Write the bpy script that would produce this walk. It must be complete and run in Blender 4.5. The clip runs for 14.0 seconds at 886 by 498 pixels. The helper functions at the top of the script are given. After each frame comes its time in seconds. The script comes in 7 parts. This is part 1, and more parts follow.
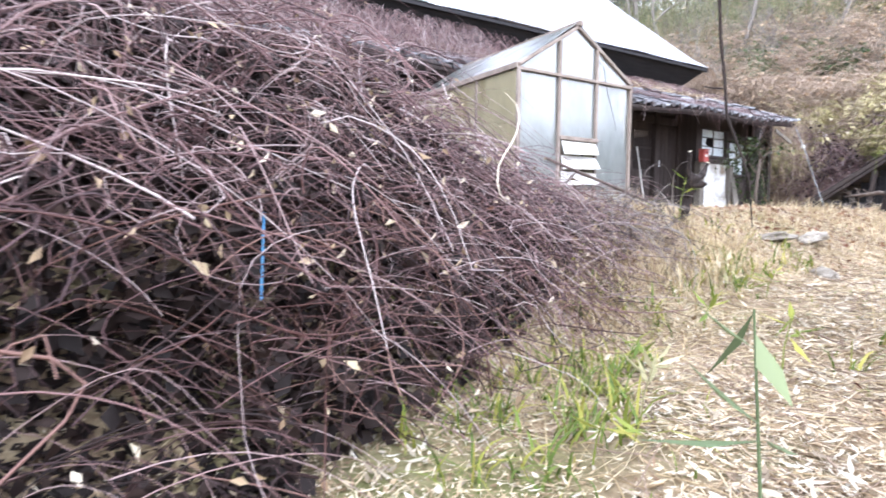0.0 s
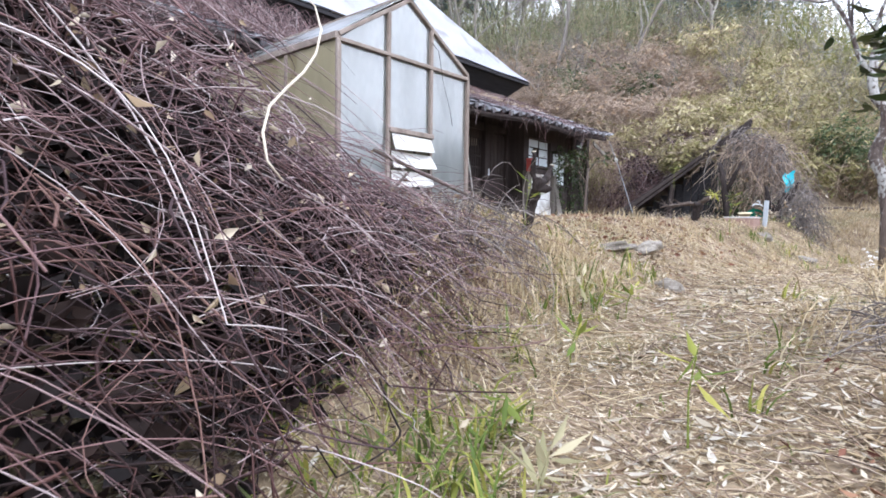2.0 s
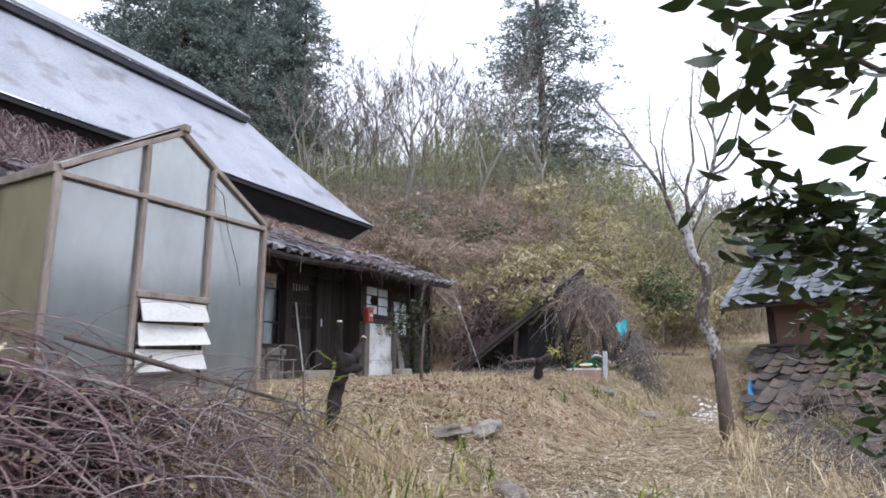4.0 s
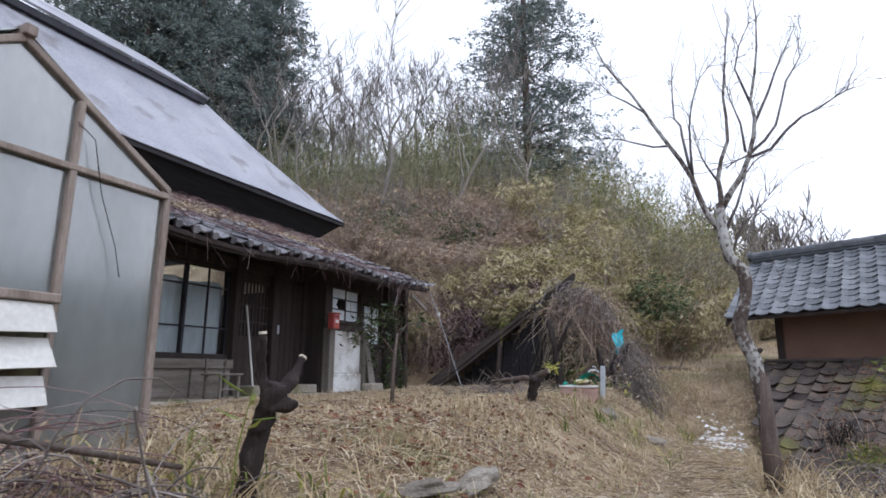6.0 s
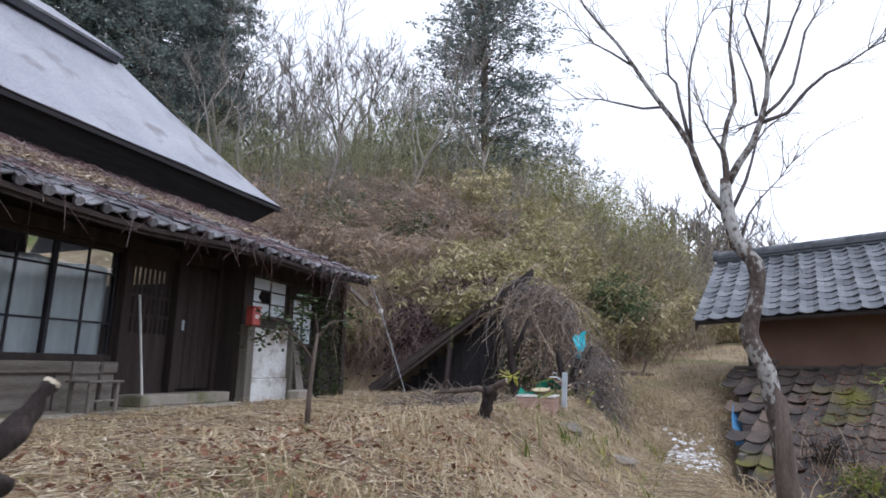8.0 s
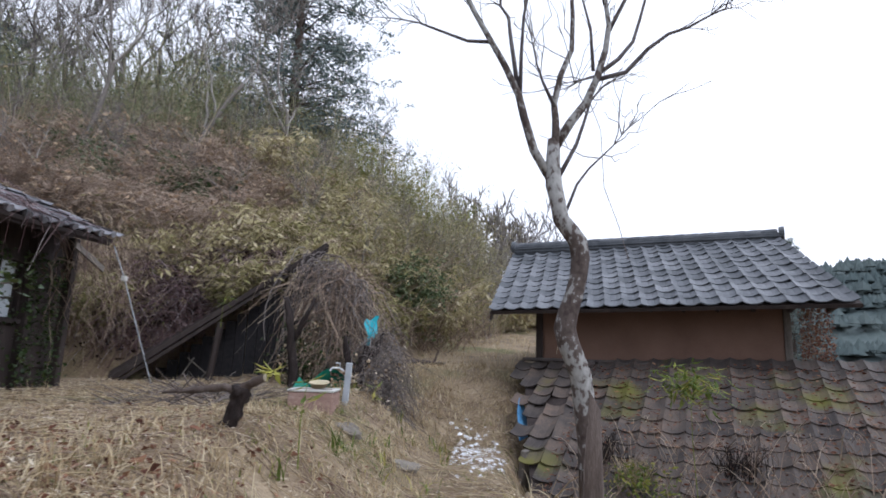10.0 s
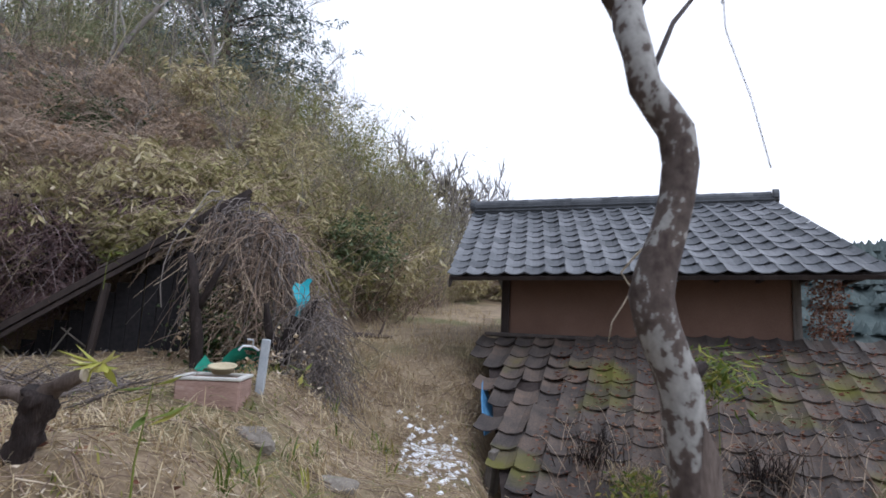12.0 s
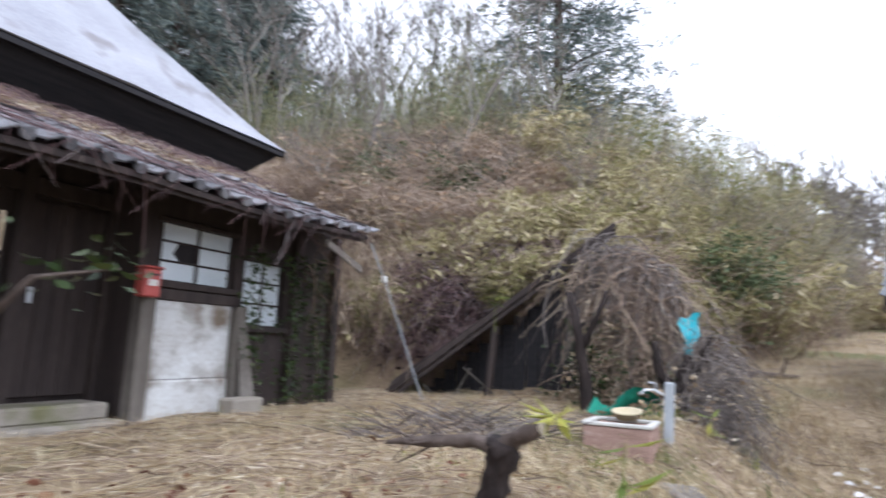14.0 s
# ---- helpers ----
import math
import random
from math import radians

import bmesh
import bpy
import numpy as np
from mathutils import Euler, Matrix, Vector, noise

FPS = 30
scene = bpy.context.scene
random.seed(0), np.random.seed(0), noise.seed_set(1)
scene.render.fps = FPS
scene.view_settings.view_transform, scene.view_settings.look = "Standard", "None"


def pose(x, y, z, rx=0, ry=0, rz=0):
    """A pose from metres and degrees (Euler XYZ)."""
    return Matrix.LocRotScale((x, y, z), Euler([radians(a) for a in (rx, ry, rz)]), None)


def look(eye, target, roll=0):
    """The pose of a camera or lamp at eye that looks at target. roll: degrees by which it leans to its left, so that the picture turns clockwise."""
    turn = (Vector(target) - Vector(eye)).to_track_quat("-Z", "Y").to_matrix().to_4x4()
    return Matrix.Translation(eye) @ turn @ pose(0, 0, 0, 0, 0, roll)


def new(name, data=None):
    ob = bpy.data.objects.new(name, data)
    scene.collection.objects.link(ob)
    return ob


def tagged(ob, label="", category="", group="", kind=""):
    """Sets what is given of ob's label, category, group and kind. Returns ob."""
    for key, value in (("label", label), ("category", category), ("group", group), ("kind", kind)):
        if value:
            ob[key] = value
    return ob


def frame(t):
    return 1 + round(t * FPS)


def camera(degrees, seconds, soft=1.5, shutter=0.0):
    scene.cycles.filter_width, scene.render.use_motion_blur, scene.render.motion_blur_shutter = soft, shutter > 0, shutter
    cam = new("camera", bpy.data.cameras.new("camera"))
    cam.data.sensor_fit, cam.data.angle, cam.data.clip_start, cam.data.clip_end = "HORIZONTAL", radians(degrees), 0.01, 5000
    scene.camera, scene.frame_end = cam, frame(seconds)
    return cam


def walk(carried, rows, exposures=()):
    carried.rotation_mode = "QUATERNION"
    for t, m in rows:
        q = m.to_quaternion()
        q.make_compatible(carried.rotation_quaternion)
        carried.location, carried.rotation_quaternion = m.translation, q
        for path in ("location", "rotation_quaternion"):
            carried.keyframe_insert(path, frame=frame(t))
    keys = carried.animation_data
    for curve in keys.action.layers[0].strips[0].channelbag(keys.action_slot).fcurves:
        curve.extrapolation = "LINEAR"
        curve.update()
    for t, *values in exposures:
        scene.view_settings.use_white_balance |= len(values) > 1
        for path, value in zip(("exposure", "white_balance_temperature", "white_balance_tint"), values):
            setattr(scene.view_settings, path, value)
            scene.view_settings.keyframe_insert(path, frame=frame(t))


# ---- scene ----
cam = camera(75.2, 14.0, soft=1.7, shutter=0.3)
PATH = [
    (0, (-0.221, -0.038, 1.521), (0.831, 1.659, 1.4), 0.7),
    (0.5, (0.051, 0.154, 1.542), (1.307, 1.706, 1.429), 0.5),
    (1, (0.335, 0.396, 1.573), (1.742, 1.813, 1.462), 0.7),
    (1.5, (0.444, 0.605, 1.52), (1.938, 1.931, 1.434), 0.9),
    (2, (0.574, 0.843, 1.497), (2.075, 2.163, 1.42), 0.8),
    (2.5, (0.815, 1.022, 1.601), (2.306, 2.353, 1.534), 0.2),
    (3, (1.103, 1.095, 1.764), (2.63, 2.382, 1.872), -0.3),
    (3.5, (1.421, 1.082, 1.806), (3.085, 2.151, 2.1), -0.5),
    (4, (1.725, 1.132, 1.892), (3.468, 2.031, 2.284), -0.5),
    (6.5, (3.359, 1.935, 2.042), (5.149, 2.72, 2.463), 0.3),
    (7, (3.717, 2.018, 2.056), (5.537, 2.729, 2.483), 0.3),
    (7.5, (3.993, 2.149, 2.077), (5.82, 2.845, 2.501), 0.4),
    (8, (4.327, 2.247, 2.142), (6.163, 2.926, 2.551), 0.7),
    (8.5, (4.618, 2.252, 2.13), (6.516, 2.724, 2.547), 0.7),
    (9, (4.927, 2.301, 2.161), (6.863, 2.585, 2.573), 1.1),
    (11.5, (7.154, 2.322, 2.325), (9.128, 2.163, 2.604), 2.6),
    (12, (7.625, 2.402, 2.322), (9.6, 2.235, 2.588), 2.7),
    (12.5, (8.036, 2.496, 2.357), (10.012, 2.341, 2.623), 2.8),
    (13, (8.336, 2.644, 2.317), (10.315, 2.567, 2.597), 2.7),
    (13.5, (8.291, 2.81, 2.315), (10.233, 3.172, 2.626), 2.3),
    (14, (7.908, 2.922, 2.36), (9.642, 3.861, 2.697), 1.8),
]
EXPOSURES = [(t, stops, 5720 if t > 3.5 else 5660, 12) for t, stops in ((0, 2.05), (0.6, 1.65), (1.5, 1.42), (2.5, 1.42), (3.2, 1.25), (4, 0.8), (6.5, 0.42), (9, 0.38), (11.5, 0.25), (13.2, 0.4), (14, 0.93))]
walk(cam, [(t, look(eye, target, roll)) for t, eye, target, roll in PATH], EXPOSURES)

# ---- world and light: a bright overcast winter sky ----
world = bpy.data.worlds.new("overcast_sky")
scene.world = world
world.use_nodes = True
wn, wl = world.node_tree.nodes, world.node_tree.links
sky = wn.new("ShaderNodeTexSky")
sky.sky_type, sky.sun_disc = "NISHITA", False
sky.sun_elevation, sky.sun_rotation = radians(42), radians(150)
sky.dust_density, sky.air_density = 4.0, 1.0
pale = wn.new("ShaderNodeHueSaturation")
pale.inputs["Saturation"].default_value = 0.12
cloud = wn.new("ShaderNodeMix")
cloud.data_type = "RGBA"
cloud.inputs["Factor"].default_value = 0.72
cloud.inputs["B"].default_value = (9.6, 9.6, 10.0, 1)
wl.new(sky.outputs["Color"], pale.inputs["Color"])
wl.new(pale.outputs["Color"], cloud.inputs["A"])
wl.new(cloud.outputs["Result"], wn["Background"].inputs["Color"])
wn["Background"].inputs["Strength"].default_value = 0.12
sun = new("sun", bpy.data.lights.new("sun", "SUN"))
sun.data.energy, sun.data.angle, sun.data.color = 0.9, radians(25), (1.0, 0.97, 0.92)
sun.matrix_world = look((0, 0, 30), (18, 15, 0))


# ---- materials ----
def node_material(name, rough=0.85, metal=0.0, spec=0.3):
    m = bpy.data.materials.new(name)
    m.use_nodes = True
    b = m.node_tree.nodes["Principled BSDF"]
    b.inputs["Roughness"].default_value, b.inputs["Metallic"].default_value = rough, metal
    b.inputs["Specular IOR Level"].default_value = spec
    return m, m.node_tree.nodes, m.node_tree.links, b


def ramp(nodes, colours):
    r = nodes.new("ShaderNodeValToRGB")
    els = r.color_ramp.elements
    while len(els) < len(colours):
        els.new(0.5)
    for e, (p, c) in zip(els, colours):
        e.position, e.color = p, (*c, 1)
    return r


def grain(name, colours, scale=6.0, fine=60.0, stretch=(1, 1, 1), rough=0.85, bump=0.3, metal=0.0, spec=0.3, moss=None, vary=0.0, depth=0.01):
    """A surface whose colour runs over the ramp by coarse and fine noise, with relief; vary shifts each object, moss adds stains."""
    m, n, l, b = node_material(name, rough, metal, spec)
    co = n.new("ShaderNodeNewGeometry")
    mp = n.new("ShaderNodeMapping")
    mp.inputs["Scale"].default_value = stretch
    l.new(co.outputs["Position"], mp.inputs["Vector"])
    big, small = n.new("ShaderNodeTexNoise"), n.new("ShaderNodeTexNoise")
    for t, s, d in ((big, scale, 4), (small, fine, 3)):
        t.inputs["Scale"].default_value, t.inputs["Detail"].default_value = s, d
        l.new(mp.outputs["Vector"], t.inputs["Vector"])
    mix = n.new("ShaderNodeMath")
    mix.operation = "MULTIPLY_ADD"
    mix.inputs[1].default_value = 0.45
    half = n.new("ShaderNodeMath")
    half.operation = "MULTIPLY"
    half.inputs[1].default_value = 0.55
    l.new(big.outputs["Fac"], half.inputs[0])
    l.new(small.outputs["Fac"], mix.inputs[0])
    l.new(half.outputs[0], mix.inputs[2])
    value = mix.outputs[0]
    if vary:
        info = n.new("ShaderNodeObjectInfo")
        add = n.new("ShaderNodeMath")
        add.operation = "MULTIPLY_ADD"
        add.inputs[1].default_value, add.inputs[2].default_value = vary, -vary / 2
        l.new(info.outputs["Random"], add.inputs[0])
        both = n.new("ShaderNodeMath")
        l.new(value, both.inputs[0])
        l.new(add.outputs[0], both.inputs[1])
        value = both.outputs[0]
    r = ramp(n, colours)
    l.new(value, r.inputs["Fac"])
    colour = r.outputs["Color"]
    if moss:
        mc, ms, lo, hi = moss
        t = n.new("ShaderNodeTexNoise")
        t.inputs["Scale"].default_value, t.inputs["Detail"].default_value = ms, 5
        l.new(co.outputs["Position"], t.inputs["Vector"])
        k = ramp(n, ((lo, (0, 0, 0)), (hi, (1, 1, 1))))
        l.new(t.outputs["Fac"], k.inputs["Fac"])
        mm = n.new("ShaderNodeMix")
        mm.data_type = "RGBA"
        mm.inputs["B"].default_value = (*mc, 1)
        l.new(k.outputs["Color"], mm.inputs["Factor"])
        l.new(colour, mm.inputs["A"])
        colour = mm.outputs["Result"]
    l.new(colour, b.inputs["Base Color"])
    bp = n.new("ShaderNodeBump")
    bp.inputs["Strength"].default_value, bp.inputs["Distance"].default_value = bump, depth
    l.new(mix.outputs[0], bp.inputs["Height"])
    l.new(bp.outputs["Normal"], b.inputs["Normal"])
    return m


def leafy(name, colours, rough=0.7, through_light=0.0, vary=0.0):
    """Leaves, blades and twigs: each island takes its own colour from the ramp."""
    m, n, l, b = node_material(name, rough, 0, 0.2)
    g = n.new("ShaderNodeNewGeometry")
    r = ramp(n, colours)
    fac = g.outputs["Random Per Island"]
    if vary:
        info, mul, add = n.new("ShaderNodeObjectInfo"), n.new("ShaderNodeMath"), n.new("ShaderNodeMath")
        mul.operation = add.operation = "MULTIPLY_ADD"
        mul.inputs[1].default_value, mul.inputs[2].default_value = vary, 0.0
        add.inputs[1].default_value = 1 - vary
        l.new(info.outputs["Random"], mul.inputs[0])
        l.new(fac, add.inputs[0])
        l.new(mul.outputs[0], add.inputs[2])
        fac = add.outputs[0]
    l.new(fac, r.inputs["Fac"])
    l.new(r.outputs["Color"], b.inputs["Base Color"])
    if through_light:
        t = n.new("ShaderNodeBsdfTranslucent")
        l.new(r.outputs["Color"], t.inputs["Color"])
        mx = n.new("ShaderNodeMixShader")
        mx.inputs["Fac"].default_value = through_light
        l.new(b.outputs["BSDF"], mx.inputs[1])
        l.new(t.outputs["BSDF"], mx.inputs[2])
        l.new(mx.outputs["Shader"], n["Material Output"].inputs["Surface"])
    return m


SOIL = grain("litter_soil", ((0.25, (0.06, 0.045, 0.03)), (0.45, (0.19, 0.14, 0.09)), (0.6, (0.32, 0.25, 0.165)), (0.75, (0.42, 0.345, 0.245))), 1.3, 28, rough=0.95, bump=0.8, depth=0.03, moss=((0.10, 0.12, 0.035), 0.5, 0.52, 0.72))
WOOD_DARK = grain("dark_timber", ((0.3, (0.02, 0.0155, 0.0145)), (0.55, (0.045, 0.034, 0.031)), (0.8, (0.085, 0.066, 0.057))), 3, 40, (3, 3, 0.25), bump=0.4)
WOOD_GREY = grain("weathered_timber", ((0.3, (0.06, 0.05, 0.042)), (0.5, (0.13, 0.115, 0.10)), (0.75, (0.24, 0.22, 0.20))), 3, 45, (4, 4, 0.3), bump=0.5)
WOOD_PLANK = grain("weathered_plank", ((0.3, (0.075, 0.06, 0.05)), (0.5, (0.165, 0.145, 0.125)), (0.75, (0.30, 0.27, 0.245))), 3, 45, (0.35, 4, 4), bump=0.5)
FRAME_WOOD = grain("greenhouse_timber", ((0.3, (0.13, 0.10, 0.08)), (0.55, (0.26, 0.215, 0.185)), (0.8, (0.42, 0.37, 0.335))), 3, 40, (3, 3, 0.4), bump=0.4)
PLASTER = grain("stained_plaster", ((0.28, (0.28, 0.24, 0.20)), (0.45, (0.48, 0.47, 0.45)), (0.72, (0.66, 0.68, 0.68))), 2.6, 30, bump=0.3, moss=((0.17, 0.135, 0.10), 3.4, 0.5, 0.72))
CLAY = grain("brown_clay_wall", ((0.3, (0.125, 0.075, 0.055)), (0.6, (0.185, 0.113, 0.083)), (0.8, (0.23, 0.15, 0.11))), 1.6, 70, bump=0.25)
STONE = grain("lichen_stone", ((0.3, (0.10, 0.085, 0.07)), (0.55, (0.22, 0.195, 0.165)), (0.8, (0.40, 0.375, 0.33))), 5, 60, bump=0.6, depth=0.02)
CONCRETE = grain("old_concrete", ((0.3, (0.17, 0.15, 0.125)), (0.6, (0.31, 0.28, 0.24)), (0.8, (0.43, 0.40, 0.36))), 3, 60, bump=0.4, moss=((0.12, 0.12, 0.05), 2.0, 0.52, 0.7))
SHEET = grain("painted_sheet_roof", ((0.3, (0.20, 0.205, 0.24)), (0.5, (0.29, 0.295, 0.335)), (0.75, (0.40, 0.405, 0.44))), 0.9, 22, (1, 1, 1), rough=0.42, bump=0.25, spec=0.5, moss=((0.17, 0.16, 0.17), 1.4, 0.58, 0.7), depth=0.02)
SHEET_DARK = grain("dark_fascia", ((0.3, (0.015, 0.015, 0.02)), (0.7, (0.04, 0.04, 0.05))), 3, 30, rough=0.7)
# near-black for the roof underside and the shade behind the fallen roof
NEAR_BLACK = grain("near_black_grain", ((0.3, (0.012, 0.012, 0.014)), (0.7, (0.034, 0.031, 0.034))), 4, 50, (0.4, 4, 4), bump=0.6)
TILE = grain("grey_clay_tile", ((0.3, (0.05, 0.056, 0.064)), (0.5, (0.095, 0.103, 0.116)), (0.75, (0.175, 0.182, 0.196))), 4, 50, rough=0.62, bump=0.25, spec=0.5, vary=0.35)
TILE_MOSS = grain("mossy_clay_tile", ((0.3, (0.042, 0.036, 0.036)), (0.5, (0.086, 0.072, 0.064)), (0.75, (0.175, 0.126, 0.098))), 4, 50, rough=0.75, bump=0.4, vary=0.2, moss=((0.125, 0.12, 0.028), 1.1, 0.55, 0.7))
TILE_EAVE = grain("pale_eave_tile", ((0.3, (0.07, 0.07, 0.078)), (0.5, (0.12, 0.12, 0.132)), (0.75, (0.25, 0.25, 0.268))), 5, 50, rough=0.5, bump=0.3, spec=0.5, vary=0.5)
BARK_PALE = grain("lichen_bark", ((0.36, (0.05, 0.036, 0.032)), (0.495, (0.105, 0.084, 0.074)), (0.512, (0.24, 0.235, 0.225)), (0.57, (0.31, 0.305, 0.29)), (0.72, (0.41, 0.405, 0.39))), 4.2, 30, (1, 1, 0.7), bump=0.6, depth=0.015)
BARK = grain("brown_bark", ((0.3, (0.05, 0.036, 0.03)), (0.55, (0.11, 0.085, 0.072)), (0.8, (0.22, 0.19, 0.165))), 7, 60, (2, 2, 0.4), bump=0.7, depth=0.015)
CUT = grain("pale_cut_wood", ((0.3, (0.42, 0.36, 0.27)), (0.7, (0.66, 0.60, 0.50))), 8, 60, bump=0.2)
CANE = leafy("vine_canes", ((0.0, (0.04, 0.025, 0.028)), (0.35, (0.11, 0.063, 0.066)), (0.65, (0.21, 0.125, 0.122)), (0.88, (0.31, 0.235, 0.235)), (1.0, (0.50, 0.44, 0.43))), 0.5)
# redder low canes and brambles, darkened further to carry the thicket's shade
BRAMBLE_SHADE = leafy("bramble_shade_canes", ((0.0, (0.014, 0.008, 0.008)), (0.4, (0.04, 0.019, 0.018)), (0.75, (0.085, 0.04, 0.035)), (1.0, (0.22, 0.13, 0.11))), 0.5)
# near-black leaf colour that carries the shade inside the thicket and hollow
SHADE_LEAF = leafy("rotting_leaves", ((0.0, (0.008, 0.006, 0.006)), (0.6, (0.02, 0.013, 0.012)), (1.0, (0.045, 0.028, 0.023))))
TWIG = leafy("dry_twigs", ((0.0, (0.12, 0.085, 0.066)), (0.4, (0.26, 0.19, 0.145)), (0.75, (0.39, 0.30, 0.22)), (1.0, (0.54, 0.45, 0.34))))
WOODS_TALL = leafy("tall_tree_bark", ((0.0, (0.05, 0.044, 0.04)), (0.5, (0.10, 0.088, 0.08)), (1.0, (0.19, 0.172, 0.155))))
WOODS = leafy("woodland_branches", ((0.0, (0.10, 0.088, 0.08)), (0.5, (0.20, 0.178, 0.16)), (1.0, (0.33, 0.305, 0.28))))
BARK_LIMB = grain("grey_limb_bark", ((0.3, (0.06, 0.05, 0.052)), (0.55, (0.12, 0.105, 0.105)), (0.8, (0.25, 0.235, 0.23))), 7, 50, (1, 1, 0.6), bump=0.5, depth=0.01)
BARK_DARK = grain("wet_dark_bark", ((0.3, (0.010, 0.007, 0.007)), (0.55, (0.028, 0.02, 0.018)), (0.8, (0.09, 0.07, 0.062))), 9, 60, (2, 2, 0.5), bump=0.8, depth=0.015)
TWIG_GREY = leafy("grey_twigs", ((0.0, (0.08, 0.065, 0.06)), (0.5, (0.16, 0.135, 0.125)), (1.0, (0.28, 0.25, 0.23))))
LITTER = leafy("leaf_litter", ((0.0, (0.14, 0.09, 0.055)), (0.3, (0.33, 0.245, 0.155)), (0.6, (0.52, 0.425, 0.285)), (0.92, (0.70, 0.63, 0.51)), (0.97, (0.5, 0.43, 0.3)), (1.0, (0.24, 0.12, 0.08))), 0.75, 0.15)
PALE_LEAF = leafy("bleached_leaves", ((0.0, (0.20, 0.155, 0.11)), (0.4, (0.38, 0.33, 0.25)), (0.8, (0.54, 0.495, 0.415)), (1.0, (0.66, 0.62, 0.55))), 0.6, 0.2)
STRAW = leafy("dry_grass", ((0.0, (0.30, 0.215, 0.12)), (0.5, (0.49, 0.39, 0.235)), (1.0, (0.66, 0.57, 0.40))), 0.75, 0.25)
GREEN = leafy("green_blades", ((0.0, (0.08, 0.12, 0.028)), (0.5, (0.15, 0.20, 0.04)), (0.8, (0.28, 0.29, 0.06)), (1.0, (0.38, 0.34, 0.09))), 0.6, 0.3)
SASA = leafy("bamboo_grass_leaves", ((0.0, (0.14, 0.135, 0.05)), (0.4, (0.26, 0.24, 0.10)), (0.7, (0.40, 0.345, 0.17)), (1.0, (0.58, 0.50, 0.31))), 0.65, 0.25)
EVERGREEN = leafy("glossy_evergreen", ((0.0, (0.02, 0.035, 0.012)), (0.6, (0.04, 0.065, 0.02)), (1.0, (0.075, 0.095, 0.03))), 0.32, 0.1)
# paler and bluer than the needles, with the haze of distance mixed in
HAZED_CEDAR = leafy("hazed_cedar_foliage", ((0.0, (0.11, 0.145, 0.148)), (0.6, (0.19, 0.23, 0.22)), (1.0, (0.28, 0.315, 0.27))), 0.8, 0.25)
SHRUB = leafy("shrub_leaves", ((0.0, (0.07, 0.10, 0.05)), (0.6, (0.12, 0.16, 0.08)), (1.0, (0.19, 0.22, 0.11))), 0.45, 0.2)
SASA_BUSH = leafy("bamboo_grass_clump_leaves", ((0.0, (0.15, 0.145, 0.055)), (0.3, (0.27, 0.25, 0.11)), (0.6, (0.45, 0.395, 0.21)), (0.85, (0.60, 0.525, 0.33)), (1.0, (0.68, 0.62, 0.45))), 0.6, 0.25, 0.45)
DEAD_BUSH = leafy("withered_bush_leaves", ((0.0, (0.22, 0.14, 0.09)), (0.5, (0.43, 0.31, 0.20)), (1.0, (0.60, 0.48, 0.33))), 0.75, 0.25, 0.4)
BUSH_STEMS = leafy("bush_stems", ((0.0, (0.16, 0.12, 0.094)), (0.4, (0.34, 0.26, 0.205)), (0.75, (0.51, 0.41, 0.325)), (1.0, (0.64, 0.54, 0.44))), 0.75, 0.0, 0.45)
SHRUB_BUSH = leafy("green_shrub_leaves", ((0.0, (0.045, 0.075, 0.035)), (0.6, (0.10, 0.14, 0.06)), (1.0, (0.19, 0.22, 0.09))), 0.5, 0.2, 0.4)
WOOD_GREEN = leafy("woodland_bamboo_leaves", ((0.0, (0.11, 0.135, 0.07)), (0.5, (0.21, 0.24, 0.13)), (1.0, (0.36, 0.37, 0.22))), 0.6, 0.3)
YELLOW_LEAF = leafy("yellowing_leaves", ((0.0, (0.30, 0.33, 0.06)), (0.6, (0.46, 0.45, 0.10)), (1.0, (0.58, 0.54, 0.22))), 0.5, 0.3)
HAZY_BAMBOO = leafy("bamboo_leaves", ((0.0, (0.18, 0.175, 0.09)), (0.5, (0.33, 0.305, 0.17)), (1.0, (0.52, 0.46, 0.31))), 0.6, 0.35)


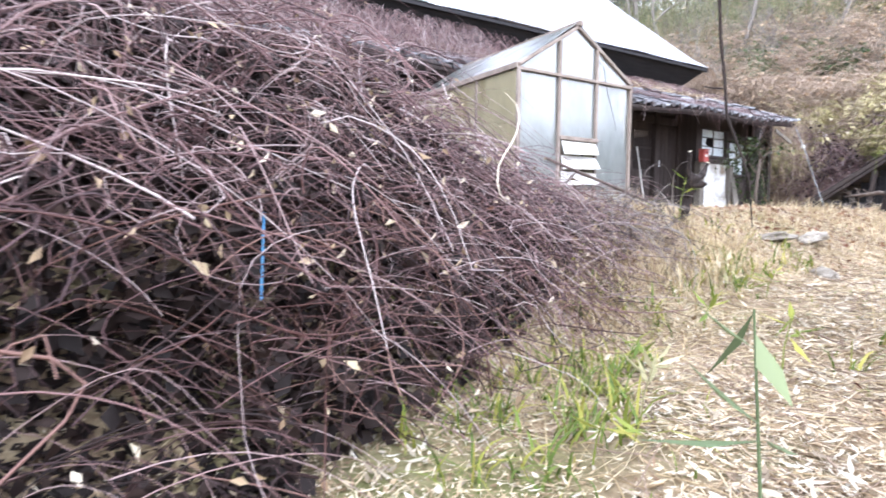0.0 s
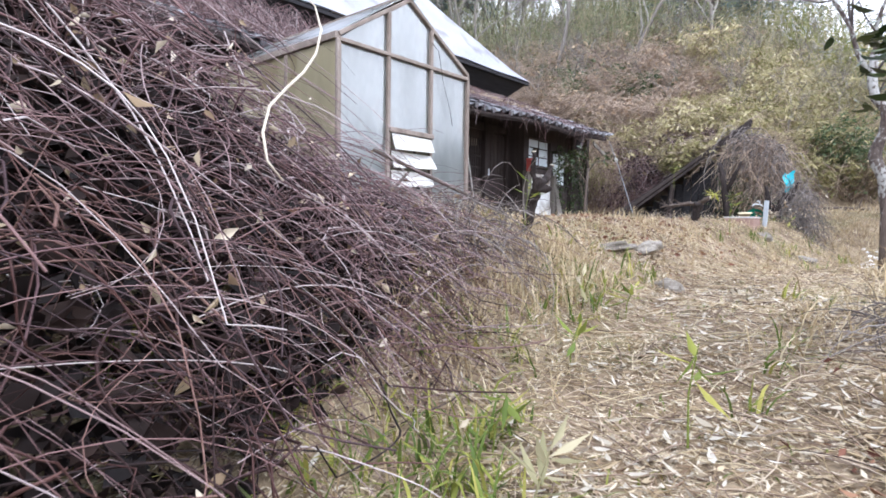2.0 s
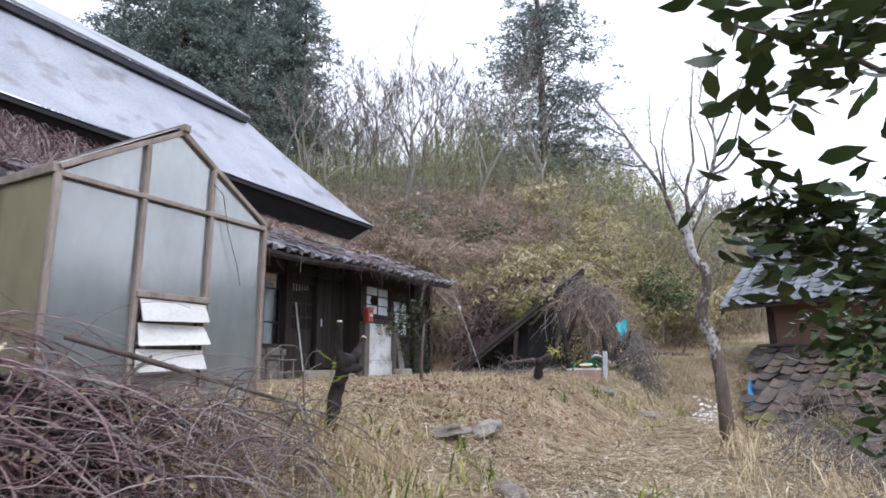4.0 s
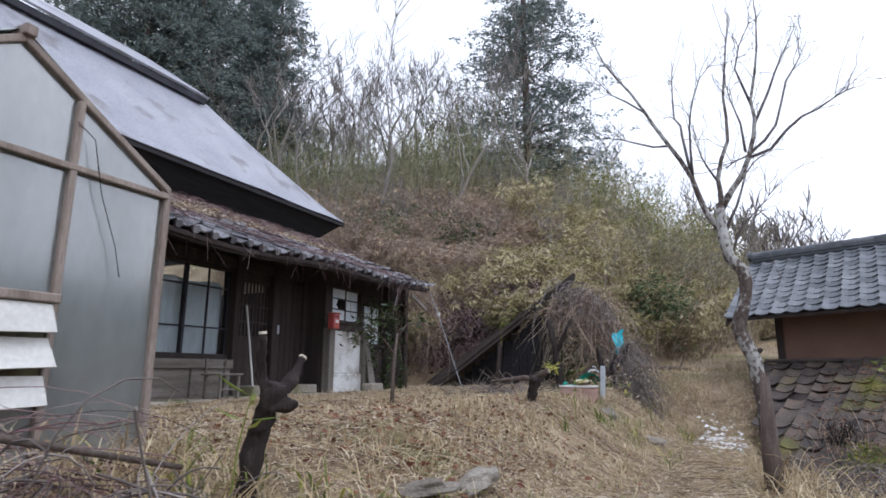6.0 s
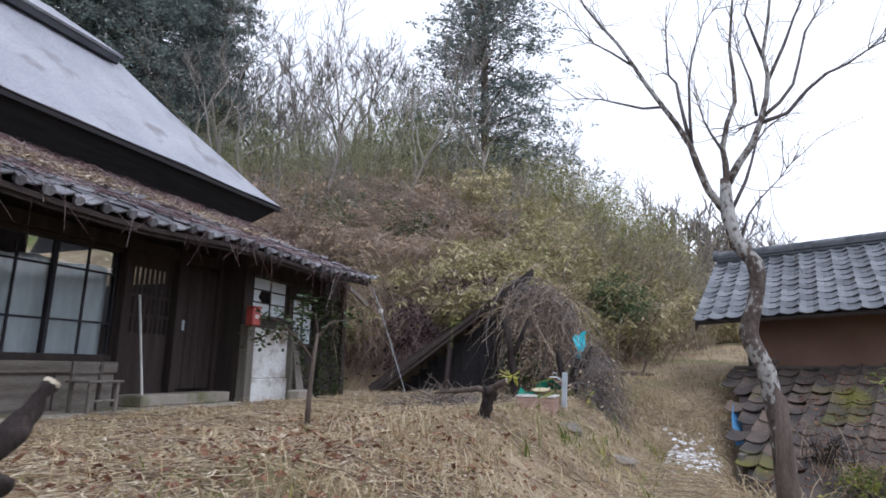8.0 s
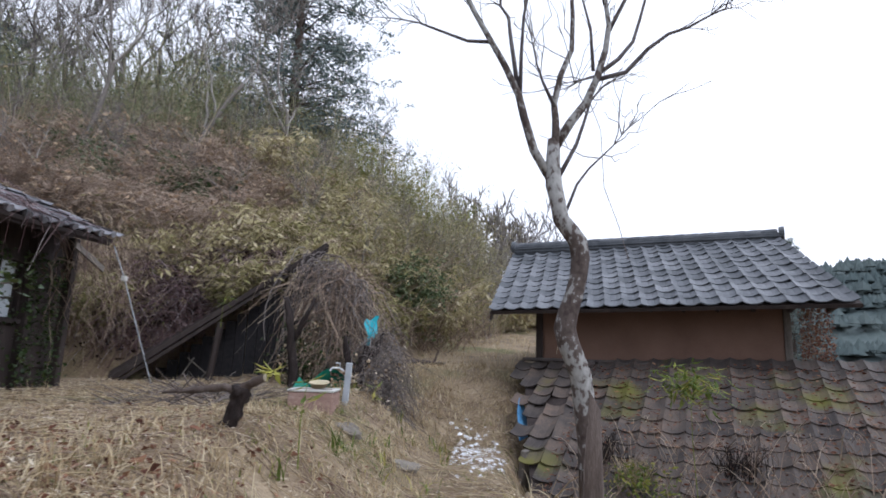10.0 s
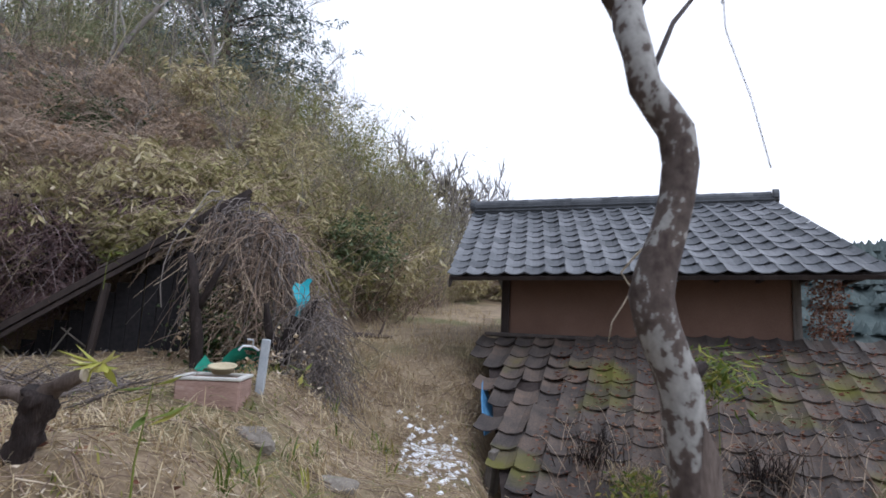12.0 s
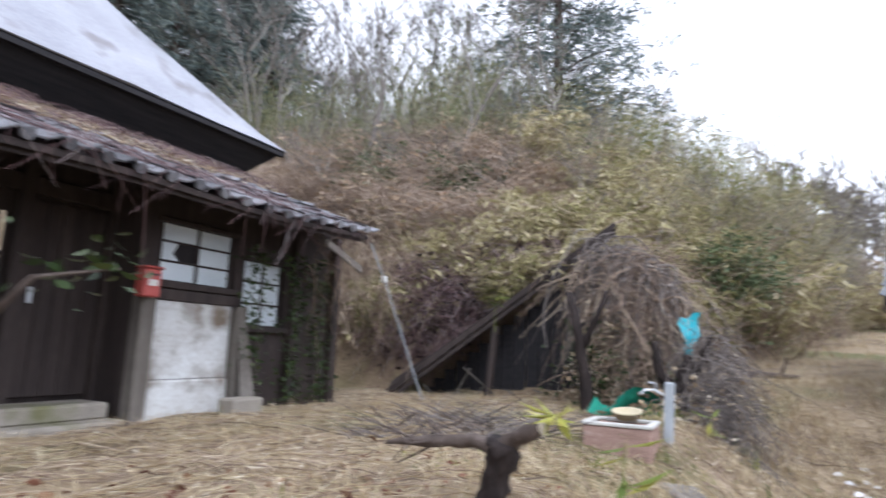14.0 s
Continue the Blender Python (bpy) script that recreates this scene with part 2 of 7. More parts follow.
def film_material(name, base, tint, lo, hi, rough, coat=0.0):
    """Aged plastic sheet: part cloudy white, part clear, glossy outside, streaked."""
    m, n, l, b = node_material(name, rough, 0, 0.7)
    b.inputs["Coat Weight"].default_value, b.inputs["Coat IOR"].default_value, b.inputs["Coat Roughness"].default_value = coat, 2.4, 0.16
    p, mp, k = n.new("ShaderNodeNewGeometry"), n.new("ShaderNodeMapping"), n.new("ShaderNodeTexNoise")
    mp.inputs["Scale"].default_value = (1.0, 1.0, 0.45)
    k.inputs["Scale"].default_value, k.inputs["Detail"].default_value = 2.4, 6
    l.new(p.outputs["Position"], mp.inputs["Vector"])
    l.new(mp.outputs["Vector"], k.inputs["Vector"])
    c = ramp(n, ((0.32, (base[0] * 0.55, base[1] * 0.48, base[2] * 0.38)), (0.46, tuple(v * 0.85 for v in base)), (0.56, base), (0.7, tuple(min(v * 1.3, 0.9) for v in base))))
    l.new(k.outputs["Fac"], c.inputs["Fac"])
    l.new(c.outputs["Color"], b.inputs["Base Color"])
    t = n.new("ShaderNodeBsdfGlass")
    t.inputs["Color"].default_value, t.inputs["Roughness"].default_value, t.inputs["IOR"].default_value = (*tint, 1), 0.35, 1.25
    r = ramp(n, ((0.35, (lo, lo, lo)), (0.65, (hi, hi, hi))))
    l.new(k.outputs["Fac"], r.inputs["Fac"])
    mx = n.new("ShaderNodeMixShader")
    l.new(r.outputs["Color"], mx.inputs["Fac"])
    l.new(b.outputs["BSDF"], mx.inputs[1])
    l.new(t.outputs["BSDF"], mx.inputs[2])
    l.new(mx.outputs["Shader"], n["Material Output"].inputs["Surface"])
    return m


GLASS_FILM = film_material("clouded_film", (0.23, 0.245, 0.24), (0.90, 0.92, 0.90), 0.15, 0.55, 0.14, 1.0)
FILM_SIDE = film_material("yellowed_film", (0.40, 0.36, 0.24), (0.80, 0.76, 0.58), 0.2, 0.5, 0.25)
PANE, _n, _l, _b = node_material("window_glass", 0.03, 0, 0.5)
_b.inputs["Base Color"].default_value = (0.9, 0.95, 0.95, 1)
_b.inputs["Transmission Weight"].default_value = 1.0
_b.inputs["IOR"].default_value = 1.45
FROST = grain("frosted_glass", ((0.3, (0.50, 0.55, 0.58)), (0.7, (0.66, 0.71, 0.74))), 3, 60, rough=0.3, bump=0.05, spec=0.5)
CURTAIN = grain("grey_curtain", ((0.3, (0.50, 0.52, 0.56)), (0.55, (0.70, 0.72, 0.75)), (0.8, (0.80, 0.81, 0.83))), 2, 10, (3, 3, 0.5), rough=0.9, bump=0.2)
RED = grain("red_painted_metal", ((0.3, (0.26, 0.04, 0.035)), (0.7, (0.40, 0.075, 0.06))), 5, 50, rough=0.45, bump=0.1, spec=0.5)
TEAL = grain("teal_tarpaulin", ((0.3, (0.02, 0.28, 0.36)), (0.7, (0.05, 0.45, 0.52))), 5, 40, rough=0.5, bump=0.3)
BLUE = grain("blue_tarpaulin", ((0.3, (0.05, 0.17, 0.36)), (0.7, (0.14, 0.33, 0.55))), 5, 40, rough=0.5, bump=0.3)
NET = grain("green_net", ((0.3, (0.01, 0.16, 0.11)), (0.7, (0.03, 0.27, 0.18))), 8, 60, rough=0.8)
STEEL = grain("dull_steel", ((0.3, (0.42, 0.44, 0.46)), (0.7, (0.60, 0.62, 0.64))), 5, 50, rough=0.35, metal=0.9)
PIPE = grain("grey_pipe", ((0.3, (0.30, 0.33, 0.36)), (0.7, (0.44, 0.47, 0.50))), 6, 50, rough=0.6)
BASKET = grain("pale_plastic", ((0.3, (0.42, 0.36, 0.23)), (0.7, (0.56, 0.50, 0.35))), 6, 50, rough=0.6)
WHITE = grain("faded_white_board", ((0.3, (0.45, 0.44, 0.41)), (0.7, (0.64, 0.63, 0.60))), 4, 40, rough=0.6)
PINKSTONE = grain("pinkish_concrete", ((0.3, (0.22, 0.14, 0.11)), (0.55, (0.36, 0.24, 0.20)), (0.8, (0.50, 0.40, 0.34))), 6, 45, (0.5, 0.5, 3), bump=0.6, depth=0.015)
SNOW = grain("old_snow", ((0.3, (0.70, 0.72, 0.76)), (0.7, (0.86, 0.87, 0.90))), 6, 40, rough=0.7, bump=0.4)
BLACK = grain("black_plastic", ((0.3, (0.01, 0.012, 0.015)), (0.7, (0.03, 0.035, 0.04))), 5, 40, rough=0.5)
# forest colour with the blue-grey of distant haze painted into it
HAZE = grain("far_wooded_hill", ((0.3, (0.06, 0.085, 0.088)), (0.7, (0.12, 0.145, 0.14))), 0.05, 0.6, rough=1.0, bump=0)


# ---- building helpers ----
class Geo:
    """Collects faces for one mesh."""

    def __init__(self):
        self.v, self.f = [], []

    def add(self, verts, faces):
        o = len(self.v)
        self.v += [tuple(p) for p in verts]
        self.f += [tuple(o + i for i in f) for f in faces]
        return self

    def box(self, lo, hi, b=0.0, m=None):
        """A box with chamfered edges; m turns it."""
        (x0, y0, z0), (x1, y1, z1) = lo, hi
        bm = bmesh.new()
        bmesh.ops.create_cube(bm, size=1)
        for p in bm.verts:
            p.co = Vector(((x0 + x1) / 2 + p.co.x * (x1 - x0), (y0 + y1) / 2 + p.co.y * (y1 - y0), (z0 + z1) / 2 + p.co.z * (z1 - z0)))
        if b:
            bmesh.ops.bevel(bm, geom=list(bm.edges), offset=b, segments=1, affect="EDGES")
        bm.verts.index_update()
        self.add([(m @ p.co if m else p.co) for p in bm.verts], [[p.index for p in f.verts] for f in bm.faces])
        bm.free()
        return self

    def tube(self, path, radii, n=8, cap=True):
        path = [Vector(p) for p in path]
        if not hasattr(radii, "__len__"):
            radii = [radii] * len(path)
        rings, side = [], None
        for i, p in enumerate(path):
            t = (path[min(i + 1, len(path) - 1)] - path[max(i - 1, 0)]).normalized()
            if side is None:
                side = t.orthogonal().normalized()
            side = (side - t * side.dot(t)).normalized()
            up = t.cross(side)
            rings.append([p + (side * math.cos(a) + up * math.sin(a)) * radii[i] for a in (2 * math.pi * k / n for k in range(n))])
        faces = [(i * n + k, i * n + (k + 1) % n, (i + 1) * n + (k + 1) % n, (i + 1) * n + k) for i in range(len(path) - 1) for k in range(n)]
        if cap:
            faces += [tuple(range(n))[::-1], tuple((len(path) - 1) * n + k for k in range(n))]
        return self.add([p for r in rings for p in r], faces)

    def slab(self, pts, thick):
        """A flat panel through the corner points, with thickness against its normal."""
        pts = [Vector(p) for p in pts]
        n = (pts[1] - pts[0]).cross(pts[2] - pts[0]).normalized()
        k = len(pts)
        return self.add(pts + [p - n * thick for p in pts], [tuple(range(k)), tuple(range(2 * k - 1, k - 1, -1))] + [(i, k + i, k + (i + 1) % k, (i + 1) % k) for i in range(k)])

    def mesh(self, name, material, smooth=False):
        me = bpy.data.meshes.new(name)
        me.from_pydata(self.v, [], self.f)
        me.materials.append(material)
        if smooth:
            me.shade_smooth()
        me.update()
        return me


def thing(name, label, category, at=(0, 0, 0), kind="", group=""):
    ob = new(name)
    ob.location = at
    ob.empty_display_size = 0.1
    return tagged(ob, label, category, group, kind)


def part(name, geo, material, parent=None, label="", smooth=False):
    ob = new(name, geo.mesh(name, material, smooth))
    if parent:
        ob.parent = parent
        ob.matrix_parent_inverse = Matrix.Translation(parent.location).inverted() if parent.type == "EMPTY" else Matrix()
    return tagged(ob, label)


def array_mesh(name, verts, faces, material, smooth=False):
    """A mesh from arrays: vertices (n, 3) and faces (m, 3 or 4)."""
    verts, faces = np.asarray(verts, np.float32), np.asarray(faces, np.int32)
    me = bpy.data.meshes.new(name)
    me.vertices.add(len(verts))
    me.vertices.foreach_set("co", verts.ravel())
    k = faces.shape[1]
    me.loops.add(faces.size)
    me.loops.foreach_set("vertex_index", faces.ravel())
    me.polygons.add(len(faces))
    me.polygons.foreach_set("loop_start", np.arange(len(faces), dtype=np.int32) * k)
    me.update(calc_edges=True)
    me.materials.append(material)
    if smooth:
        me.shade_smooth()
    return me


def unit(v):
    return v / np.maximum(np.linalg.norm(v, axis=-1, keepdims=True), 1e-9)


def leaf_arrays(centre, along, side, length, width, fold=0.25):
    """Folded leaf blades, one island each."""
    along, side = unit(along), unit(side - along * np.sum(side * along, -1, keepdims=True) / np.sum(along * along, -1, keepdims=True))
    up = np.cross(along, side)
    L, W = np.asarray(length).reshape(-1, 1), np.asarray(width).reshape(-1, 1)
    base, tip, mid = centre, centre + along * L, centre + along * L * 0.45
    v = np.stack([base, mid + side * W / 2 + up * W * fold, tip, mid - side * W / 2 + up * W * fold], 1).reshape(-1, 3)
    o = np.arange(len(centre))[:, None] * 4
    return v, np.concatenate([o + np.array([[0, 1, 2]]), o + np.array([[0, 2, 3]])])


def lens_arrays(centre, along, side, length, width, fold=0.12):
    """Broad rounded leaves, six corners each."""
    along = unit(along)
    side = unit(side - along * np.sum(side * along, -1, keepdims=True))
    up = np.cross(along, side)
    L, W = np.asarray(length).reshape(-1, 1), np.asarray(width).reshape(-1, 1)
    q = lambda k, w, d: centre + along * L * k + side * W * w / 2 + up * W * fold * abs(w) - up * L * d
    v = np.stack([q(0, 0, 0), q(0.28, 0.9, 0.0), q(0.28, -0.9, 0.0), q(0.62, 0.85, 0.04), q(0.62, -0.85, 0.04), q(1, 0, 0.14)], 1).reshape(-1, 3)
    o = np.arange(len(centre))[:, None] * 6
    return v, np.concatenate([o + np.array([f]) for f in ((0, 1, 2), (1, 3, 2), (2, 3, 4), (3, 5, 4))])


def cane_arrays(paths, r0, r1, n=3):
    """Tubes along paths (count, points, 3) that taper from r0 to r1."""
    N, K, _ = paths.shape
    t = unit(np.gradient(paths, axis=1))
    ref = np.where(np.abs(t[..., 2:3]) > 0.9, np.array([1.0, 0, 0]), np.array([0, 0, 1.0]))
    s = unit(np.cross(t, ref))
    u = np.cross(t, s)
    r = (np.asarray(r0).reshape(-1, 1) + (np.asarray(r1) - np.asarray(r0)).reshape(-1, 1) * np.linspace(0, 1, K)[None])[..., None, None]
    a = np.arange(n) * 2 * np.pi / n
    ring = paths[:, :, None] + r * (s[:, :, None] * np.cos(a)[:, None] + u[:, :, None] * np.sin(a)[:, None])
    v = ring.reshape(-1, 3)
    i = np.arange(N)[:, None, None] * K * n + np.arange(K - 1)[None, :, None] * n
    k = np.arange(n)[None, None]
    f = np.stack([i + k, i + (k + 1) % n, i + n + (k + 1) % n, i + n + k], -1).reshape(-1, 4)
    return v, f


def join_arrays(*sets):
    v, f, o = [], [], 0
    for a, b in sets:
        v.append(a)
        f.append(b + o)
        o += len(a)
    return np.concatenate(v), np.concatenate(f)


RNG = np.random.default_rng(7)


def smooth01(a, b, x):
    t = np.clip((x - a) / (b - a), 0, 1)
    return t * t * (3 - 2 * t)


def wob(x, y, s, k=0.0):
    return np.sin(x * s + 1.3 * np.sin(y * s * 0.83 + k)) * np.cos(y * s * 1.13 + 0.9 * np.sin(x * s * 0.71 + 2 * k))


def height(x, y):
    """The ground: a lane that climbs past a yard on a low bank, a hollow for the shed, and a steep hillside."""
    x, y = np.asarray(x, float), np.asarray(y, float)
    lane = np.interp(x, (-60, -8, 0, 3, 5.5, 8, 12, 15, 16.2, 17.6, 20.5, 28, 40, 80, 700), (-4, -0.6, 0.33, 0.58, 0.9, 0.98, 0.84, 0.86, 1.35, 2.0, 2.2, 3.0, 4.0, 2.5, -6))
    lo = np.interp(x, (0, 6, 9, 11, 14), (2.3, 2.4, 2.6, 2.5, 2.3))
    hi = np.interp(x, (0, 6, 9, 11, 14, 18), (4.6, 4.7, 4.4, 3.9, 3.7, 3.4))
    yard = np.interp(x, (-30, 3, 8, 16, 22), (0.9, 1.55, 1.62, 1.64, 1.1))
    z = lane + (np.maximum(yard, lane) - lane) * smooth01(lo, hi, y)
    drop = np.interp(x, (-4, 6, 11, 13, 30), (0.5, 1.0, 2.2, 2.5, 2.6))
    edge = np.interp(x, (6, 9.5, 11, 13, 14, 16, 20, 26, 40), (0.9, 1.15, 1.5, 1.72, 1.6, 1.2, 0.6, -1.5, -4))
    z = z - drop * smooth01(0, np.interp(x, (8, 11, 16, 22), (3.4, 1.5, 1.5, 3.4)), edge - y)
    foot = np.interp(x, (16.5, 18, 21, 25, 30, 60), (4.8, 4.0, 3.0, 1.9, 1.0, -3))
    up_x = np.interp(x - 16.6 + 0.25 * np.maximum(y - 9, 0), (0, 1, 3, 6, 14, 30, 70), (0, 1.1, 3.3, 5.0, 8.0, 17, 35))
    up_y = np.interp(y - foot, (0, 1, 3, 6, 12, 30), (0, 1.0, 3.0, 5.2, 9.2, 20))
    up = -0.5 * np.log(np.exp(-up_x / 0.5) + np.exp(-up_y / 0.5) + 1e-30) + 0.35 * np.exp(-np.abs(up_x - up_y))
    up = np.where(np.minimum(up_x, up_y) <= 0, 0, np.clip(up, 0, np.minimum(up_x, up_y)))
    up = np.maximum(up, 0.5 * np.maximum(y - 19, 0))
    up = 30 * (1 - np.exp(-up / 30))
    z = z - 0.16 * np.exp(-((x - 12.7) ** 2 + (y - 3.6) ** 2) / 0.45)
    z = z + up + 0.35 * wob(x, y, 0.55, 3) * smooth01(1.0, 4.0, up) + 0.03 * wob(x, y, 2.1) + 0.02 * wob(x, y, 5.3, 1) + 0.25 * wob(x, y, 0.35, 2) * smooth01(18, 30, np.hypot(x - 6, y - 4))
    return z
# ---- ground: one sheet out to the horizon ----
gx = np.concatenate([-700 * 0.6 ** np.arange(0, 9), np.arange(-6, 24, 0.2), 24 + np.cumsum(0.3 * 1.09 ** np.arange(60))])
gy = np.concatenate([-700 * 0.6 ** np.arange(0, 9), np.arange(-6, 14, 0.2), 14 + np.cumsum(0.3 * 1.09 ** np.arange(60))])
GX, GY = np.meshgrid(gx, gy, indexing="ij")
GZ = height(GX, GY)
ni, nj = GX.shape
ii, jj = np.meshgrid(np.arange(ni - 1), np.arange(nj - 1), indexing="ij")
gf = np.stack([ii * nj + jj, (ii + 1) * nj + jj, (ii + 1) * nj + jj + 1, ii * nj + jj + 1], -1).reshape(-1, 4)
ground = new("ground", array_mesh("ground", np.stack([GX, GY, GZ], -1).reshape(-1, 3), gf, SOIL, True))
tagged(ground, "brown earth under dry leaf litter and patchy moss", "ground", kind="structure")

# ---- farmhouse ----
YARD = 1.6
house = thing("farmhouse", "abandoned dark timber farmhouse with sheet-covered hipped roof", "house", (9, 12, YARD))
WY, BY = 8.4, 7.88


def wall(name, x0, x1, y, z0, z1, material, thick=0.12, holes=()):
    """A wall facing the yard, one mesh, with openings (x0, x1, z0, z1) through it."""
    g = Geo()
    xs = sorted({x0, x1, *[v for h in holes for v in h[:2]]})
    zs = sorted({z0, z1, *[v for h in holes for v in h[2:]]})
    solid = {(i, k): not any(h[0] <= (xs[i] + xs[i + 1]) / 2 <= h[1] and h[2] <= (zs[k] + zs[k + 1]) / 2 <= h[3] for h in holes) for i in range(len(xs) - 1) for k in range(len(zs) - 1)}
    at = lambda i, k, d: (d * len(xs) + i) * len(zs) + k
    g.v = [(a, y + d * thick, c) for d in (0, 1) for a in xs for c in zs]
    for (i, k), full in solid.items():
        if not full:
            continue
        g.f += [(at(i, k, 0), at(i + 1, k, 0), at(i + 1, k + 1, 0), at(i, k + 1, 0)), (at(i, k + 1, 1), at(i + 1, k + 1, 1), at(i + 1, k, 1), at(i, k, 1))]
        for di, dk, a, b in ((-1, 0, (i, k), (i, k + 1)), (1, 0, (i + 1, k + 1), (i + 1, k)), (0, -1, (i + 1, k), (i, k)), (0, 1, (i, k + 1), (i + 1, k + 1))):
            if not solid.get((i + di, k + dk), False):
                g.f.append((at(*a, 0), at(*b, 0), at(*b, 1), at(*a, 1)))
    return part(name, g, material, house)


wall("front_wall", -3, 9.6, WY, 1.5, 4.02, WOOD_DARK, holes=((3.2, 9.48, 2.24, 3.52),))
wall("entrance_wall", 9.6, 11.2, WY, 1.5, 4.02, WOOD_DARK, holes=((9.68, 10.36, 1.86, 3.4),))
wall("bath_wall", 11.2, 14.0, BY, 1.5, 3.82, WOOD_DARK, holes=((11.38, 12.32, 2.88, 3.5), (12.42, 13.1, 2.5, 3.28)))
part("bath_wall_side", Geo().box((11.2, BY + 0.12, 1.5), (11.32, WY, 4.0)), WOOD_DARK, house)
part("end_wall", Geo().box((13.9, BY + 0.12, 1.5), (14.0, 17, 3.9)), WOOD_DARK, house)
part("back_wall", Geo().box((-3, 17, 1.2), (14, 17.12, 5.4)), WOOD_DARK, house)
part("west_wall", Geo().box((-3.1, WY, 1.2), (-3, 17, 5.5)), WOOD_DARK, house)
part("floor_deck", Geo().box((-3, WY + 0.12, 1.9), (13.9, 17, 2.0)), WOOD_PLANK, house)

# main roof: a hipped roof under painted sheet, its thick edge dark below
EX, EY, EZ = 15.95, 10.85, 6.05
ridge_y, ridge_z, ridge_x = 13.05, 8.8, 12.35
g = Geo()
steps, along = 8, 30
for i in range(steps + 1):
    a = i / steps
    y, z, x1 = EY + (ridge_y - EY) * a, EZ + (ridge_z - EZ) * a ** 1.1, EX + (ridge_x - EX) * a
    for k in range(along + 1):
        x = -8 + (x1 + 8) * k / along
        g.v.append((x, y, z + 0.018 * math.sin(x * 2.1 + i) * math.sin(i * 1.7 + x * 0.6)))
    g.v.append((x1, 20.0 - (y - EY), z))
w = along + 2
for i in range(steps):
    for k in range(along + 1):
        g.f.append((i * w + k, i * w + k + 1, (i + 1) * w + k + 1, (i + 1) * w + k))
roof = part("roof", g, SHEET, house, "bluish grey painted sheet metal roof", True)
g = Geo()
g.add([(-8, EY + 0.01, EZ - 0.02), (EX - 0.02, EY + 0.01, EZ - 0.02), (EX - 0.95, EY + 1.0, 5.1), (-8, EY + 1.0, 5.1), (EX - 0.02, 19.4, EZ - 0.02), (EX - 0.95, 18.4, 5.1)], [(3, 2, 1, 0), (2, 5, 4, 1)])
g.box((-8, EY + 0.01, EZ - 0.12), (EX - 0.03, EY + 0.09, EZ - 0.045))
part("roof_underside", g, NEAR_BLACK, house, "near-black thatch under the eaves")
g = Geo()
g.slab(((-8, 12.62, 8.62), (12.5, 12.62, 8.62), (12.35, 14.9, 10.2), (-8, 14.9, 10.2)), 0.05)
part("ridge_cap", g, SHEET, house)
g = Geo()
g.box((-8, 12.66, 8.42), (12.42, 12.74, 8.56))
g.slab(((-8, 12.7, 8.5), (-8, 13.05, 8.7), (12.4, 13.05, 8.7), (12.4, 12.7, 8.5)), 0.03)
g.slab(((12.4, 12.66, 8.5), (12.4, 17.1, 8.5), (12.3, 14.9, 10.15)), 0.05)
part("ridge_fascia", g, SHEET_DARK, house)

# lower tiled roof along the front
AY, AZ, TY, TZ = 7.05, 3.70, 11.0, 5.3


def lower(x, s, lift=0.0):
    """A point of the lower roof: s runs 0 at the eave to 1 under the main roof; the eave sags a little."""
    sag = -0.05 * math.sin((x - 5) * 0.55) - 0.03 * math.sin(x * 1.7)
    return Vector((x, AY + (TY - AY) * s, AZ + (TZ - AZ) * s + sag * (1 - s) + lift))


def end_x(s):
    return 13.7 + 1.5 * s


def strip(s0, s1, lift, thick, grow=0.0):
    """A bent sheet that follows the lower roof from s0 to s1."""
    g, n = Geo(), 36
    for i in range(n + 1):
        x = -4 + 17.6 * i / n
        w = grow if i == n else 0.0
        for s_, dz in ((s0, 0), (s1, 0), (s1, -thick), (s0, -thick)):
            g.v.append(tuple(lower(x + w * s_, s_, lift + dz)))
    for i in range(n):
        a, b = 4 * i, 4 * i + 4
        g.f += [(a + k, b + k, b + (k + 1) % 4, a + (k + 1) % 4) for k in range(4)]
    g.f += [(0, 1, 2, 3), (4 * n + 3, 4 * n + 2, 4 * n + 1, 4 * n)]
    return g


part("lower_roof_deck", strip(0, 1, -0.09, 0.05, 1.5), WOOD_DARK, house)

# pantile: an S-curved tile, thicker at its front edge
TW, TL = 0.30, 0.30


def pantile_geo(w=TW, l=TL + 0.05):
    g = Geo()
    k = 6
    prof = [0.024 * math.cos(2 * math.pi * (i / k) * 0.92 + 0.25) + 0.007 * math.cos(4 * math.pi * (i / k) * 0.92 + 0.5) for i in range(k + 1)]
    xs = [w * 1.04 * (i / k) for i in range(k + 1)]
    for y, lift in ((0, 0.0), (l, 0.021)):
        g.v += [(x, y, p + lift) for x, p in zip(xs, prof)]
    g.v += [(x, l, p + 0.006) for x, p in zip(xs, prof)]
    for i in range(k):
        g.f += [(i, i + 1, k + 2 + i, k + 1 + i), (k + 1 + i, k + 2 + i, 2 * k + 3 + i, 2 * k + 2 + i)]
    return g


def round_end_geo():
    """The drooping front of an eave tile: a rounded scallop with a pale face."""
    g = pantile_geo(0.27, 0.34)
    n = 10
    o = len(g.v)
    c = (0.07, 0.345, 0.0)
    ring = [(c[0] + 0.046 * math.cos(2 * math.pi * i / n), c[2] + 0.046 * math.sin(2 * math.pi * i / n)) for i in range(n)]
    g.v += [(x, c[1], z) for x, z in ring] + [(x, c[1] - 0.05, z) for x, z in ring]
    g.f.append(tuple(o + i for i in range(n)))
    g.f += [(o + i, o + n + i, o + n + (i + 1) % n, o + (i + 1) % n) for i in range(n)]
    return g


